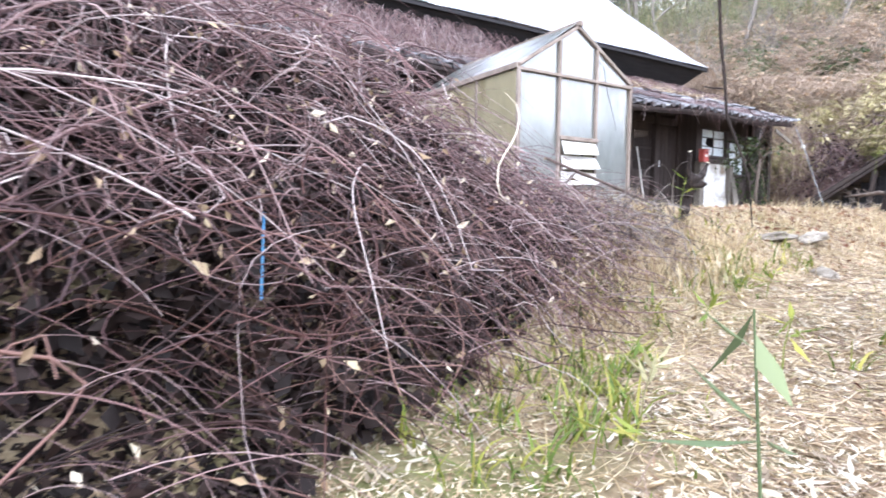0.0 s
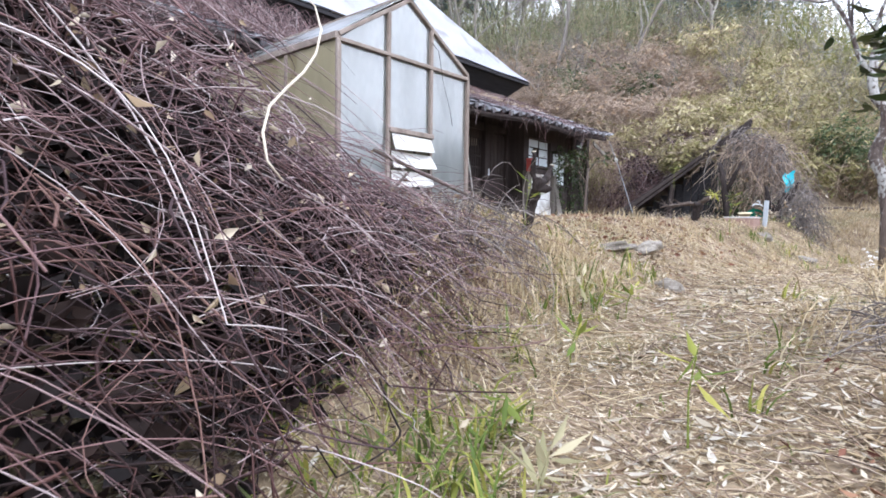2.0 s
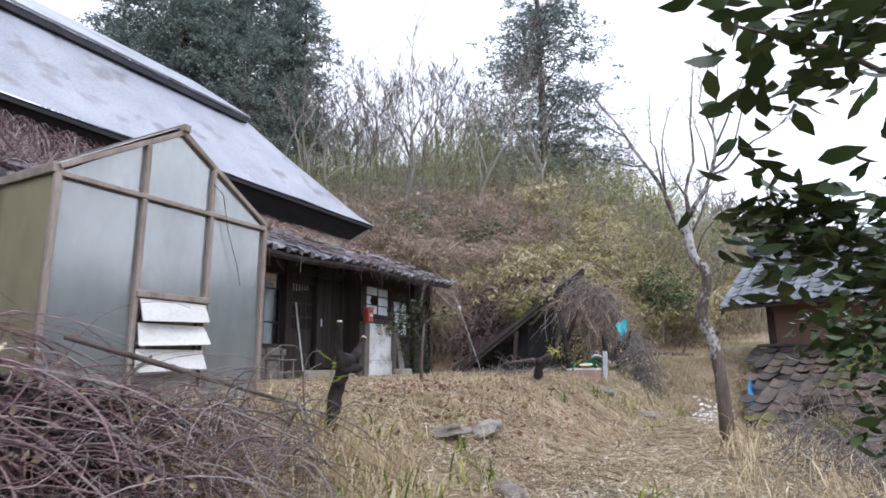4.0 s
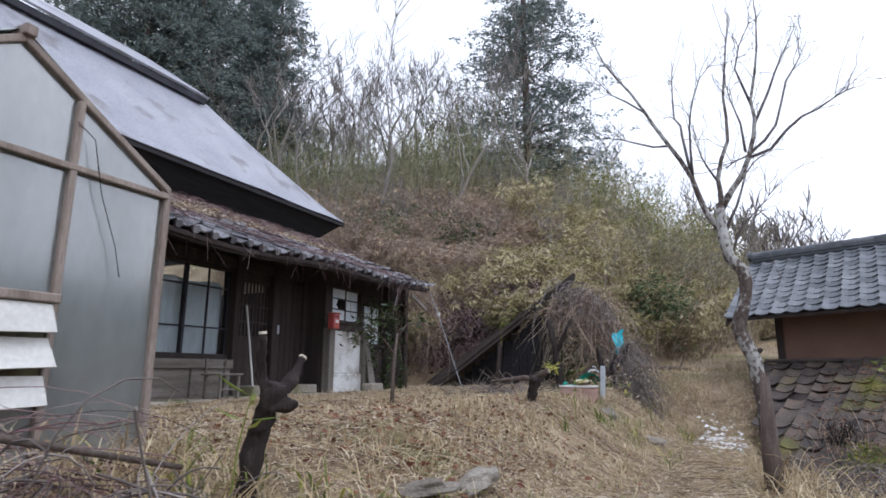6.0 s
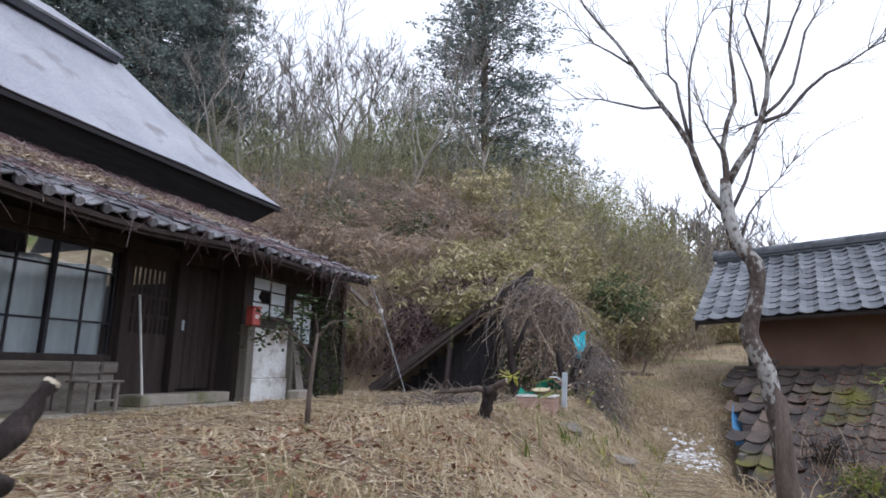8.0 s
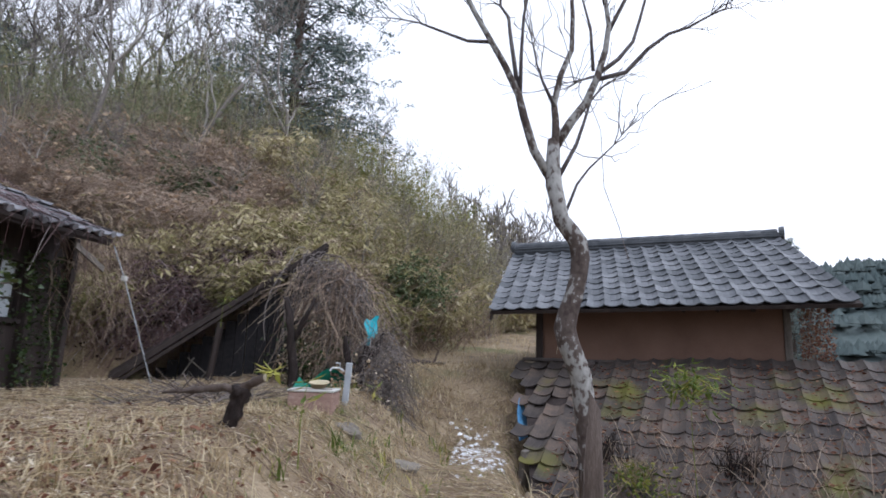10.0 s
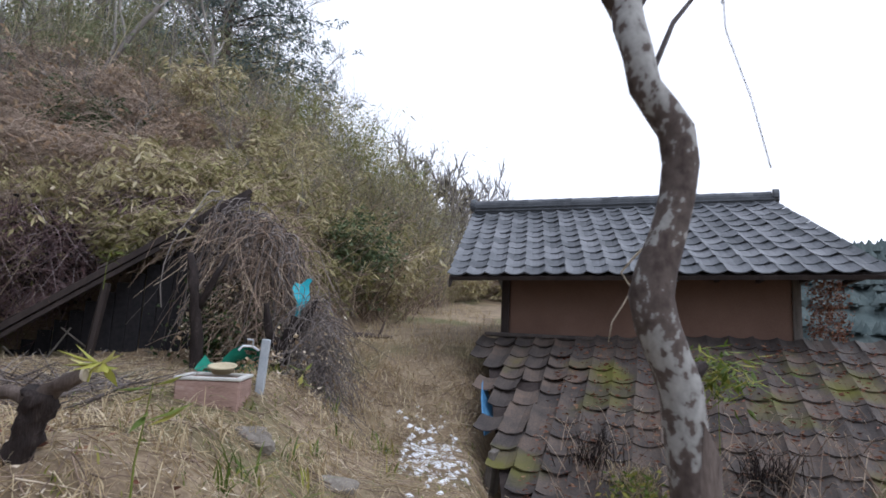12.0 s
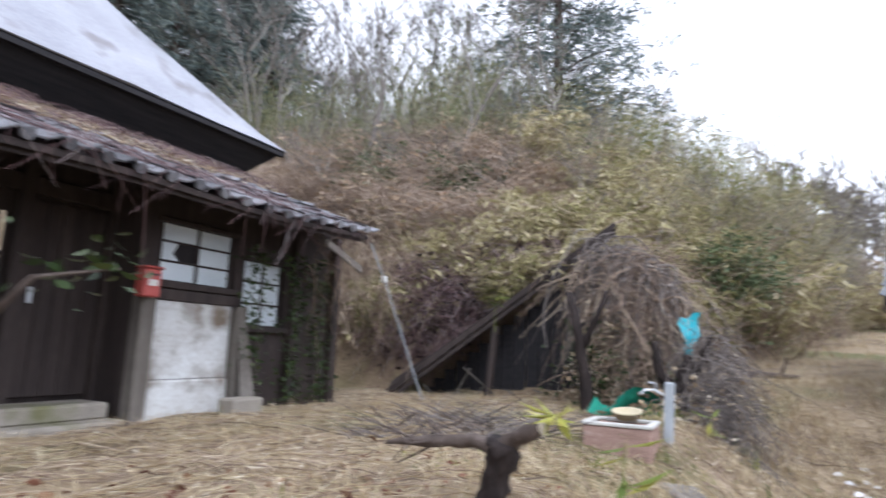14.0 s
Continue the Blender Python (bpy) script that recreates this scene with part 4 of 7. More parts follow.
tarp = part("blue_tarpaulin", Geo().slab([hut(*p) for p in ((0.02, 1.2, 1.62), (0.16, 1.7, 1.4), (0.3, 2.0, 1.0), (0.36, 1.6, 1.05), (0.14, 1.2, 1.35))], 0.015), BLUE)
tagged(tarp, "torn blue tarpaulin under broken roof tiles", "tarpaulin")
pb = part("roof_board", Geo().box((0.42, 2.3, 0.5), (0.5, 2.75, 1.05), 0.01, HUT @ pose(0, 0, 0, 0, 8, 0)), WOOD_GREY)
tagged(pb, "grey broken board at the roof edge", "board")

# ---- collapsed lean-to at the foot of the hill ----
lean = thing("collapsed_shed", "fallen shed roof of dark boards leaning on the slope", "shed", (16.5, 6.5, 1.6))
A, B, C, D = Vector((15.55, 8.0, 1.62)), Vector((16.95, 4.75, 4.28)), Vector((18.1, 5.35, 4.36)), Vector((16.8, 8.7, 1.75))
for i in range(14):
    a, b = i / 14, (i + 0.93) / 14
    p = [A.lerp(D, a), A.lerp(D, b), B.lerp(C, b), B.lerp(C, a)]
    part("roof_board", Geo().slab(p[::-1], 0.03), WOOD_DARK, lean)
for off, r in ((0.0, 0.06), (0.12, 0.04)):
    part("edge_beam", Geo().tube((A + Vector((-0.05, -0.05, 0.02 - off)), B + Vector((-0.05, 0, 0.05 - off))), r, 4), WOOD_DARK, lean)
for k in (0.3, 0.62):
    part("batten", Geo().tube((A.lerp(B, k) + Vector((0, 0, -0.08)), D.lerp(C, k) + Vector((0, 0, -0.08))), 0.035, 4), WOOD_DARK, lean)
# added near-black boards, standing in for the dark space below the fallen roof
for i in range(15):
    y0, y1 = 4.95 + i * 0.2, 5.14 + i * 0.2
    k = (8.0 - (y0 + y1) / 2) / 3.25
    part("shade_board", Geo().box((16.6 + 0.2 * k + 0.01 * (i % 3), y0, 1.35), (16.64 + 0.2 * k + 0.01 * (i % 3), y1, 1.58 + 2.45 * max(k, 0.02)), 0.004), NEAR_BLACK, lean)
for p, q in (((16.6, 5.0, 1.4), (16.75, 5.0, 3.95)), ((17.7, 5.3, 1.6), (17.7, 5.4, 4.2)), ((16.0, 6.5, 1.5), (16.1, 6.4, 2.7))):
    part("post", Geo().tube((p, q), 0.06, 6), WOOD_DARK, lean)
for i in range(9):
    p = Vector((16.0 + 0.15 * i, 7.4 - 0.3 * i, 1.62))
    stick = part("broken_slat", Geo().tube((p, p + Vector((random.uniform(-0.6, 0.3), random.uniform(-0.5, 0.5), random.uniform(0.1, 0.5)))), 0.014, 4), WOOD_GREY)
    tagged(stick, "grey broken slat lying under the fallen roof", "slat", "broken slats")

tarp = Geo()
for i in range(7):
    for k in range(4):
        a, b = i / 6, k / 3
        tarp.v.append((15.55 - 0.1 * a + 0.05 * math.sin(5 * a + 3 * b), 3.48 + 0.24 * b * (1 - 0.7 * a) + 0.1 * a + 0.03 * math.sin(9 * a), 2.88 - 0.55 * a - 0.08 * b + 0.03 * math.sin(7 * b)))
tarp.f = [(i * 4 + k, i * 4 + k + 1, i * 4 + k + 5, i * 4 + k + 4) for i in range(6) for k in range(3)]
ob = part("teal_tarpaulin", tarp, TEAL, None, "", True)
tagged(ob, "bright teal tarpaulin scrap hung on dead branches", "tarpaulin")
net = Geo()
for i in range(8):
    for k in range(8):
        a, b = i / 7, k / 7
        net.v.append((14.9 + 0.25 * math.sin(4 * a + b * 3), 3.9 + 0.75 * a, 1.58 + 0.42 * b * (0.7 + 0.3 * math.sin(6 * a))))
net.f = [(i * 8 + k, i * 8 + k + 1, i * 8 + k + 9, i * 8 + k + 8) for i in range(7) for k in range(7) if (i * 3 + k * 5) % 7]
ob = part("green_net", net, NET, None, "", True)
tagged(ob, "crumpled green garden net behind the sink", "net")

# ---- outdoor sink with standpipe ----
sink = thing("outdoor_sink", "pinkish concrete outdoor sink with pale rim", "sink", (13.3, 4.0, 1.5))
SX0, SX1, SY0, SY1, SZ0, SZ1 = 12.98, 13.44, 3.70, 4.26, 1.45, 1.75
for a, b in (((SX0, SY0, SZ0), (SX0 + 0.06, SY1, SZ1)), ((SX1 - 0.06, SY0, SZ0), (SX1, SY1, SZ1)), ((SX0 + 0.06, SY0, SZ0), (SX1 - 0.06, SY0 + 0.06, SZ1)), ((SX0 + 0.06, SY1 - 0.06, SZ0), (SX1 - 0.06, SY1, SZ1))):
    part("side", Geo().box(a, b, 0.012), PINKSTONE, sink)
part("bottom", Geo().box((SX0 + 0.06, SY0 + 0.06, SZ0 + 0.05), (SX1 - 0.06, SY1 - 0.06, SZ0 + 0.1)), PINKSTONE, sink)
g = Geo()
for a, b in (((SX0 - 0.01, SY0 - 0.01), (SX0 + 0.05, SY1 + 0.01)), ((SX1 - 0.05, SY0 - 0.01), (SX1 + 0.01, SY1 + 0.01)), ((SX0 + 0.05, SY0 - 0.01), (SX1 - 0.05, SY0 + 0.05)), ((SX0 + 0.05, SY1 - 0.05), (SX1 - 0.05, SY1 + 0.01))):
    g.box((*a, SZ1 + 0.001), (*b, SZ1 + 0.03), 0.006)
part("rim", g, WHITE, sink, "chipped pale rim")
basket = thing("basket", "shallow cream plastic basket lying on the sink", "basket", (13.3, 3.95, 1.79))
g, n = Geo(), 20
prof = ((0.0, 0.0), (0.09, 0.0), (0.115, 0.05), (0.135, 0.055), (0.13, 0.068), (0.108, 0.06), (0.08, 0.012), (0.0, 0.012))
for r, z in prof:
    g.v += [(13.3 + r * math.cos(2 * math.pi * k / n), 3.95 + r * math.sin(2 * math.pi * k / n), 1.795 + z + 0.15 * r * math.cos(2 * math.pi * k / n)) for k in range(n)]
g.f = [(i * n + k, i * n + (k + 1) % n, (i + 1) * n + (k + 1) % n, (i + 1) * n + k) for i in range(len(prof) - 1) for k in range(n)]
part("bowl", g, BASKET, basket, "", True)
pipe = thing("standpipe", "grey water standpipe with a steel tap", "standpipe", (13.55, 3.66, 1.5))
part("column", Geo().box((13.50, 3.61, 1.4), (13.57, 3.69, 2.07), 0.008, Matrix.Translation((0.0, 0.0, 0)) @ pose(0, 0, 0, 3, 0, 0) @ Matrix.Translation((0, 0.07, -0.15))), PIPE, pipe)
part("spout", Geo().tube(((13.53, 3.68, 2.0), (13.50, 3.74, 2.04), (13.46, 3.82, 2.04), (13.44, 3.85, 2.0)), 0.013, 8), STEEL, pipe, "steel tap spout")
part("handle", Geo().tube(((13.49, 3.73, 2.045), (13.49, 3.73, 2.10), (13.49, 3.79, 2.105)), 0.01, 8), STEEL, pipe)

# ---- lopped stumps ----
def stump(label, limbs, cuts, at, bark=None):
    ob = thing("lopped_stump", label, "stump", at)
    for i, (path, radii) in enumerate(limbs):
        P, R = [Vector(p) for p in path], list(radii)
        fine = [(P[k].lerp(P[k + 1], f), R[k] + (R[k + 1] - R[k]) * f) for k in range(len(P) - 1) for f in (0, 0.25, 0.5, 0.75)] + [(P[-1], R[-1])]
        g = Geo().tube([p for p, _ in fine], [r for _, r in fine], 12)
        big = max(R)
        g.v = [tuple(Vector(v) + noise.noise_vector(Vector(v) * 19) * 0.42 * big * (0.25 if k >= len(g.v) - 12 else 1) + noise.noise_vector(Vector(v) * 60) * 0.16 * big) for k, v in enumerate(g.v)]
        part("trunk" if i == 0 else "limb", g, bark if bark and i else BARK_DARK, ob, "", True)
    for p, d, r in cuts:
        d = Vector(d).normalized()
        part("cut_face", Geo().tube((Vector(p), Vector(p) + d * 0.012), r, 12), CUT, ob, "pale sawn face")
    return ob


stump("dark lopped stump with two pale sawn limbs", (
    (((5.25, 3.91, 1.3), (5.25, 3.87, 1.62), (5.25, 3.84, 1.74), (5.25, 3.80, 1.84), (5.25, 3.765, 1.91), (5.25, 3.74, 1.97)), (0.06, 0.05, 0.046, 0.05, 0.062, 0.04)),
    (((5.25, 3.78, 1.90), (5.2, 3.80, 2.0), (5.165, 3.775, 2.09), (5.14, 3.75, 2.20)), (0.036, 0.024, 0.021, 0.019)),
    (((5.25, 3.75, 1.92), (5.31, 3.735, 1.945), (5.36, 3.73, 2.01), (5.41, 3.725, 2.09)), (0.044, 0.031, 0.024, 0.021)),
    (((5.25, 3.76, 1.86), (5.29, 3.69, 1.87), (5.3, 3.65, 1.875)), (0.04, 0.026, 0.012))),
    (((5.14, 3.75, 2.20), (-0.1, 0, 1), 0.019), ((5.41, 3.725, 2.09), (0.7, -0.1, 1), 0.021)), (5.24, 3.82, 1.5))
O = Vector((0.24, 0.22, -0.02))
twigs_b = []
for k in range(5):
    a = Vector((10.19 + random.uniform(-0.02, 0.02), 4.0 + 0.045 * k, 1.95 - 0.006 * k))
    twigs_b.append((tuple(a + d for d in (Vector((0, 0, 0)), Vector((random.uniform(-0.1, 0.1), 0.12, random.uniform(-0.08, 0.12))), Vector((random.uniform(-0.2, 0.2), 0.26, random.uniform(-0.16, 0.18))))), (0.008, 0.006, 0.003)))
stump("short lopped stump with a twiggy side limb", [(tuple(Vector(p) + O for p in pts), r) for pts, r in [
    (((10.22, 3.86, 1.35), (10.21, 3.84, 1.55), (10.21, 3.80, 1.72), (10.2, 3.76, 1.84), (10.18, 3.73, 1.97)), (0.095, 0.075, 0.064, 0.066, 0.07)),
    (((10.19, 3.73, 1.93), (10.18, 3.86, 1.96), (10.2, 4.05, 1.94), (10.2, 4.36, 1.90)), (0.042, 0.032, 0.026, 0.012)),
    (((10.19, 3.73, 1.94), (10.17, 3.65, 2.0), (10.15, 3.54, 2.05)), (0.042, 0.034, 0.03))] + twigs_b],
    ((tuple(Vector((10.15, 3.54, 2.05)) + O), (0, -1, 0.1), 0.03),), (10.42, 3.92, 1.5), BARK)
stump("dark dead tree stump wrapped in dry vines", (
    (((15.0, 3.75, 1.3), (15.02, 3.72, 1.7), (15.08, 3.68, 2.0), (15.1, 3.6, 2.35)), (0.14, 0.11, 0.10, 0.05)),
    (((15.05, 3.7, 1.9), (15.0, 3.9, 2.15), (14.98, 3.95, 2.5)), (0.07, 0.05, 0.03)),
    (((15.08, 3.66, 2.0), (15.1, 3.45, 2.3), (15.12, 3.35, 2.6)), (0.06, 0.04, 0.02))), (), (15, 3.7, 1.4))
stump("dark leaning dead trunk under the vines", (
    (((15.1, 4.75, 1.4), (15.1, 4.78, 2.0), (15.05, 4.85, 2.6), (15.2, 5.0, 3.1)), (0.08, 0.075, 0.06, 0.04)),
    (((15.08, 4.8, 2.4), (15.0, 4.6, 2.8), (15.1, 4.5, 3.1)), (0.05, 0.04, 0.02))), (), (15.1, 4.75, 1.5))


def rock(name, c, size, label, seed):
    bm = bmesh.new()
    bmesh.ops.create_icosphere(bm, subdivisions=3, radius=1)
    for v in bm.verts:
        p = v.co * 1.5 + Vector((seed * 7.1, seed * 3.3, 0))
        k = 1 + 0.35 * noise.noise(p) + 0.12 * noise.noise(p * 3)
        v.co = Vector((v.co.x * size[0], v.co.y * size[1], max(v.co.z, -0.4) * size[2])) * k
    me = bpy.data.meshes.new(name)
    bm.to_mesh(me)
    bm.free()
    me.materials.append(STONE)
    ob = new(name, me)
    ob.location = c
    ob.rotation_euler = (0.1 * seed, 0.15, seed)
    return tagged(ob, label, "rock")


for i, (c, s, l) in enumerate((((5.9, 2.78, 0.94), (0.2, 0.12, 0.1), "grey stone half sunk in dry grass"), ((6.37, 3.65, 1.27), (0.34, 0.11, 0.07), "pale flat stone on the grassy bank"), ((6.9, 3.35, 1.28), (0.2, 0.12, 0.09), "pale stone on the grassy bank"), ((12.3, 3.4, 1.38), (0.22, 0.12, 0.09), "grey stone beside the leaf-strewn lane"), ((12.6, 2.75, 1.0), (0.16, 0.1, 0.05), "small pale stone beside the lane"))):
    rock("rock", c, s, l, i + 1)

log = thing("fallen_branch", "dark fallen branch with a side stub", "branch", (18.5, 2.9, 1.2))
zz = lambda x, y: float(height(x, y))
part("stem", Geo().tube(((18.2, 3.35, zz(18.2, 3.35) + 0.05), (18.3, 2.9, zz(18.3, 2.9) + 0.06), (18.3, 2.35, zz(18.3, 2.35) + 0.05)), (0.05, 0.055, 0.03), 8), BARK, log)
part("stub", Geo().tube(((18.3, 2.6, zz(18.3, 2.6) + 0.05), (18.3, 2.5, zz(18.3, 2.5) + 0.35)), (0.03, 0.012), 6), BARK, log)

rng = np.random.default_rng(3)
g = Geo()
for i in range(240):
    c = rng.normal((14.3, 1.9), (0.65, 0.2))
    if c[1] > 2.6 or c[1] < 1.45:
        continue
    z, r = zz(*c), rng.uniform(0.012, 0.065)
    n = 7
    a = rng.uniform(0, 6)
    ring = [(c[0] + r * rng.uniform(0.6, 1.2) * math.cos(a + k * 2 * math.pi / n), c[1] + r * rng.uniform(0.6, 1.2) * math.sin(a + k * 2 * math.pi / n)) for k in range(n)]
    g.add([(x, y, zz(x, y) - 0.003) for x, y in ring] + [(c[0], c[1], z + 0.028)], [(k, (k + 1) % n, n) for k in range(n)])
ob = part("snow_patches", g, SNOW, None, "", True)
tagged(ob, "thin patches of old snow on the lane", "snow", kind="stuff")

# ---- plants ----
RUST = leafy("rusty_leaves", ((0.0, (0.10, 0.04, 0.03)), (0.5, (0.19, 0.085, 0.055)), (1.0, (0.30, 0.17, 0.10))), 0.7, 0.1)
WALK = np.array([p[1][:2] for p in PATH])


def far_from_walk(x, y, d):
    a, b = WALK[:-1], WALK[1:]
    p = np.stack([x, y], -1)[:, None]
    ab = b - a
    t = np.clip(((p - a) * ab).sum(-1) / np.maximum((ab * ab).sum(-1), 1e-9), 0, 1)
    return np.linalg.norm(p - (a + ab * t[..., None]), axis=-1).min(1) > d


def stuff(name, arrays, material, label, category, smooth=False):
    return tagged(new(name, array_mesh(name, *arrays, material, smooth)), label, category, kind="stuff")


def dirs(n, rng, tilt=0.35):
    a = rng.uniform(0, 2 * np.pi, n)
    return np.stack([np.cos(a), np.sin(a), rng.normal(0, tilt, n)], -1)


def inside_house(x, y):
    return ((x > -3.2) & (x < 14.1) & (y > 7.75)) | ((x > 3.5) & (x < 5.35) & (y > 4.6) & (y < 7))


def in_shed(x, y):
    u = -0.431 * (x - 16.88) - 0.902 * (y - 0.56)
    n = -0.902 * (x - 16.88) + 0.431 * (y - 0.56)
    return (u > -0.45 + 0.36 * np.maximum(n, 0)) & (n > -5.2) & (n < 4.3)


# leaf litter on lane, yard and bank
rng = np.random.default_rng(11)
n = 190000
x = np.concatenate([rng.uniform(-2, 19, n // 2), rng.uniform(0.5, 9, n // 2)])
y = np.concatenate([rng.uniform(-0.5, 8.3, n // 2), rng.uniform(0.2, 5.5, n // 2)])
keep = ~inside_house(x, y) & ~in_shed(x, y) & (rng.normal(0, 0.45, n) + wob(x, y, 1.9, 2) + 0.6 * wob(x, y, 4.7, 5) > -0.75)
x, y = x[keep], y[keep]
c = np.stack([x, y, height(x, y) + rng.uniform(0.002, 0.035, len(x))], -1)
d = dirs(len(x), rng, 0.28)
s = np.cross(d, np.array([0, 0, 1.0])) + rng.normal(0, 0.35, (len(x), 3))
slim = rng.uniform(0, 1, len(x)) < 0.5
L = np.where(slim, rng.uniform(0.04, 0.115, len(x)), rng.uniform(0.012, 0.045, len(x)))
stuff("leaf_litter", leaf_arrays(c, d, s, L, L * np.where(slim, rng.uniform(0.06, 0.13, len(x)), rng.uniform(0.3, 0.6, len(x))), 0.2), LITTER, "dry fallen bamboo and broad leaves on the earth", "leaf litter")


n = 5200
x = rng.uniform(-0.3, 6.5, n)
mid = np.interp(x, (-0.5, 0.8, 2.0, 4.0, 6.5), (0.35, 0.85, 1.35, 1.9, 1.9))
y = mid + rng.normal(0.05, 0.75, n)
k = (rng.normal(0, 0.4, n) + wob(x, y, 3.1, 2) > -0.4) & ~inside_house(x, y)
x, y = x[k], y[k]
c = np.stack([x, y, height(x, y) + rng.uniform(0.006, 0.045, len(x))], -1)
d = dirs(len(x), rng, 0.16)
L = rng.uniform(0.04, 0.115, len(x))
stuff("bamboo_leaf_litter", lens_arrays(c, d, np.cross(d, np.array([0, 0, 1.0])) + rng.normal(0, 0.3, (len(x), 3)), L, L * rng.uniform(0.16, 0.3, len(x)), 0.1), PALE_LEAF, "pale fallen bamboo leaves on the trodden lane", "leaf litter")
n = 2200
x, y = rng.normal(8.0, 1.3, n), rng.normal(4.4, 0.8, n)
k = far_from_walk(x, y, 0.4) & ~inside_house(x, y)
x, y = x[k], y[k]
c = np.stack([x, y, height(x, y) + rng.uniform(0.004, 0.04, len(x))], -1)
L = rng.uniform(0.03, 0.09, len(x))
stuff("red_leaves", leaf_arrays(c, dirs(len(x), rng, 0.35), rng.normal(0, 1, (len(x), 3)), L, L * 0.5, 0.25), RUST, "reddish brown fallen leaves in the yard", "leaf litter")


def blades(centres, count, length, spread, width, rng, droop=0.75, segs=5):
    """Arching grass blades from clump centres, each a bent ribbon tube."""
    base = np.repeat(centres, count, 0)
    N = len(base)
    base[:, :2] += rng.normal(0, spread, (N, 2))
    base[:, 2] = height(base[:, 0], base[:, 1]) - 0.01
    a = rng.uniform(0, 2 * np.pi, N)
    out = np.stack([np.cos(a), np.sin(a), np.zeros(N)], -1)
    Ls = rng.uniform(length[0], length[1], N)[:, None]
    t = np.linspace(0, 1, segs)[None, :, None]
    lean = rng.uniform(0.25, 1.1, N)[:, None, None]
    path = base[:, None] + out[:, None] * Ls[:, None] * lean * t ** 1.5 + np.array([0, 0, 1.0]) * Ls[:, None] * (t - droop * lean * t ** 2.2)
    W = rng.uniform(width[0], width[1], N)[:, None, None] * (1 - 0.85 * t ** 2)
    side = np.cross(out, np.array([0, 0, 1.0]))[:, None]
    v = np.stack([path - side * W / 2, path + side * W / 2], 2).reshape(-1, 3)
    i = np.arange(N)[:, None] * segs * 2 + np.arange(segs - 1)[None] * 2
    return v, np.stack([i, i + 1, i + 3, i + 2], -1).reshape(-1, 4)


def scatter(n, x0, x1, y0, y1, rng, clear=0.0, where=None):
    x, y = rng.uniform(x0, x1, n), rng.uniform(y0, y1, n)
    k = ~inside_house(x, y) & ~in_shed(x, y)
    if clear:
        k &= far_from_walk(x, y, clear)
    if where is not None:
        k &= where(x, y)
    x, y = x[k], y[k]
    return np.stack([x, y, height(x, y)], -1)


def on_bank(x, y):
    lo = np.interp(x, (0, 6, 9, 11, 14), (2.2, 2.3, 2.5, 2.4, 2.2))
    return (y > lo) & (y < lo + 2.0)


rng = np.random.default_rng(12)
bank = scatter(800, 1.5, 15.5, 1.8, 5.2, rng, 0.45, lambda x, y: on_bank(x, y) & (np.hypot(x - 12.8, y - 3.9) > 0.75))
south = scatter(170, 3.5, 11.5, -1.5, 1.6, rng, 0.6)
yardc = scatter(620, 5, 16, 3.6, 7.6, rng)
hillf = scatter(420, 16, 30, -0.5, 6, rng, 0.5)
terrace = scatter(190, 15.2, 18.2, 0.6, 3.6, rng)
stuff("dry_grass", join_arrays(blades(bank, 9, (0.10, 0.34), 0.08, (0.004, 0.011), rng), blades(south, 12, (0.2, 0.6), 0.09, (0.004, 0.012), rng), blades(scatter(330, 2.9, 5.3, 2.9, 4.5, rng, 0.7), 10, (0.15, 0.5), 0.09, (0.004, 0.011), rng), blades(scatter(80, 6.2, 10.2, 0.0, 1.35, rng, 0.75), 9, (0.2, 0.5), 0.1, (0.004, 0.011), rng), blades(terrace, 12, (0.08, 0.3), 0.12, (0.006, 0.014), rng, 1.0), blades(yardc, 9, (0.06, 0.22), 0.08, (0.004, 0.009), rng), blades(hillf, 9, (0.1, 0.32), 0.14, (0.006, 0.014), rng)), STRAW, "pale dry winter grass in tufts", "dry grass")
green = np.concatenate([scatter(120, 1.2, 6.5, 1.5, 3.6, rng, 0.5), scatter(40, 1.0, 4, 1.4, 2.9, rng, 0.45), scatter(26, 10, 15, 2.2, 4.0, rng, 0.5), scatter(8, 4.5, 6, 3.6, 4.6, rng, 0.4)])
stuff("green_grass", join_arrays(blades(green, 9, (0.12, 0.38), 0.05, (0.008, 0.022), rng), blades(scatter(900, 1, 16, 1.2, 5, rng), 5, (0.03, 0.12), 0.06, (0.004, 0.012), rng)), GREEN, "fresh green bamboo-grass blades in tufts", "grass")

# loose canes and straw lying on the ground
rng = np.random.default_rng(13)
c = scatter(11000, 1.5, 17, 0.3, 7.4, rng)
a = rng.uniform(0, 2 * np.pi, len(c))
t = np.linspace(-0.5, 0.5, 5)[None, :, None]
L = rng.uniform(0.15, 0.7, len(c))[:, None, None]
p = c[:, None] + np.stack([np.cos(a), np.sin(a), np.zeros(len(c))], -1)[:, None] * L * t + np.stack([-np.sin(a), np.cos(a), np.zeros(len(c))], -1)[:, None] * L * 0.15 * t ** 2 * rng.normal(0, 2, (len(c), 1, 1))
p[..., 2] = height(p[..., 0], p[..., 1]) + rng.uniform(0.005, 0.05, (len(c), 5))
h_ = len(c) // 2
stuff("straw_stalks", cane_arrays(p[:h_], rng.uniform(0.002, 0.005, h_), np.full(h_, 0.0015)), STRAW, "pale straw stalks lying on the ground", "straw")
stuff("fallen_twigs", cane_arrays(p[h_:], rng.uniform(0.002, 0.006, len(c) - h_), np.full(len(c) - h_, 0.0015)), TWIG, "fallen twigs and dead stalks on the ground", "twigs")


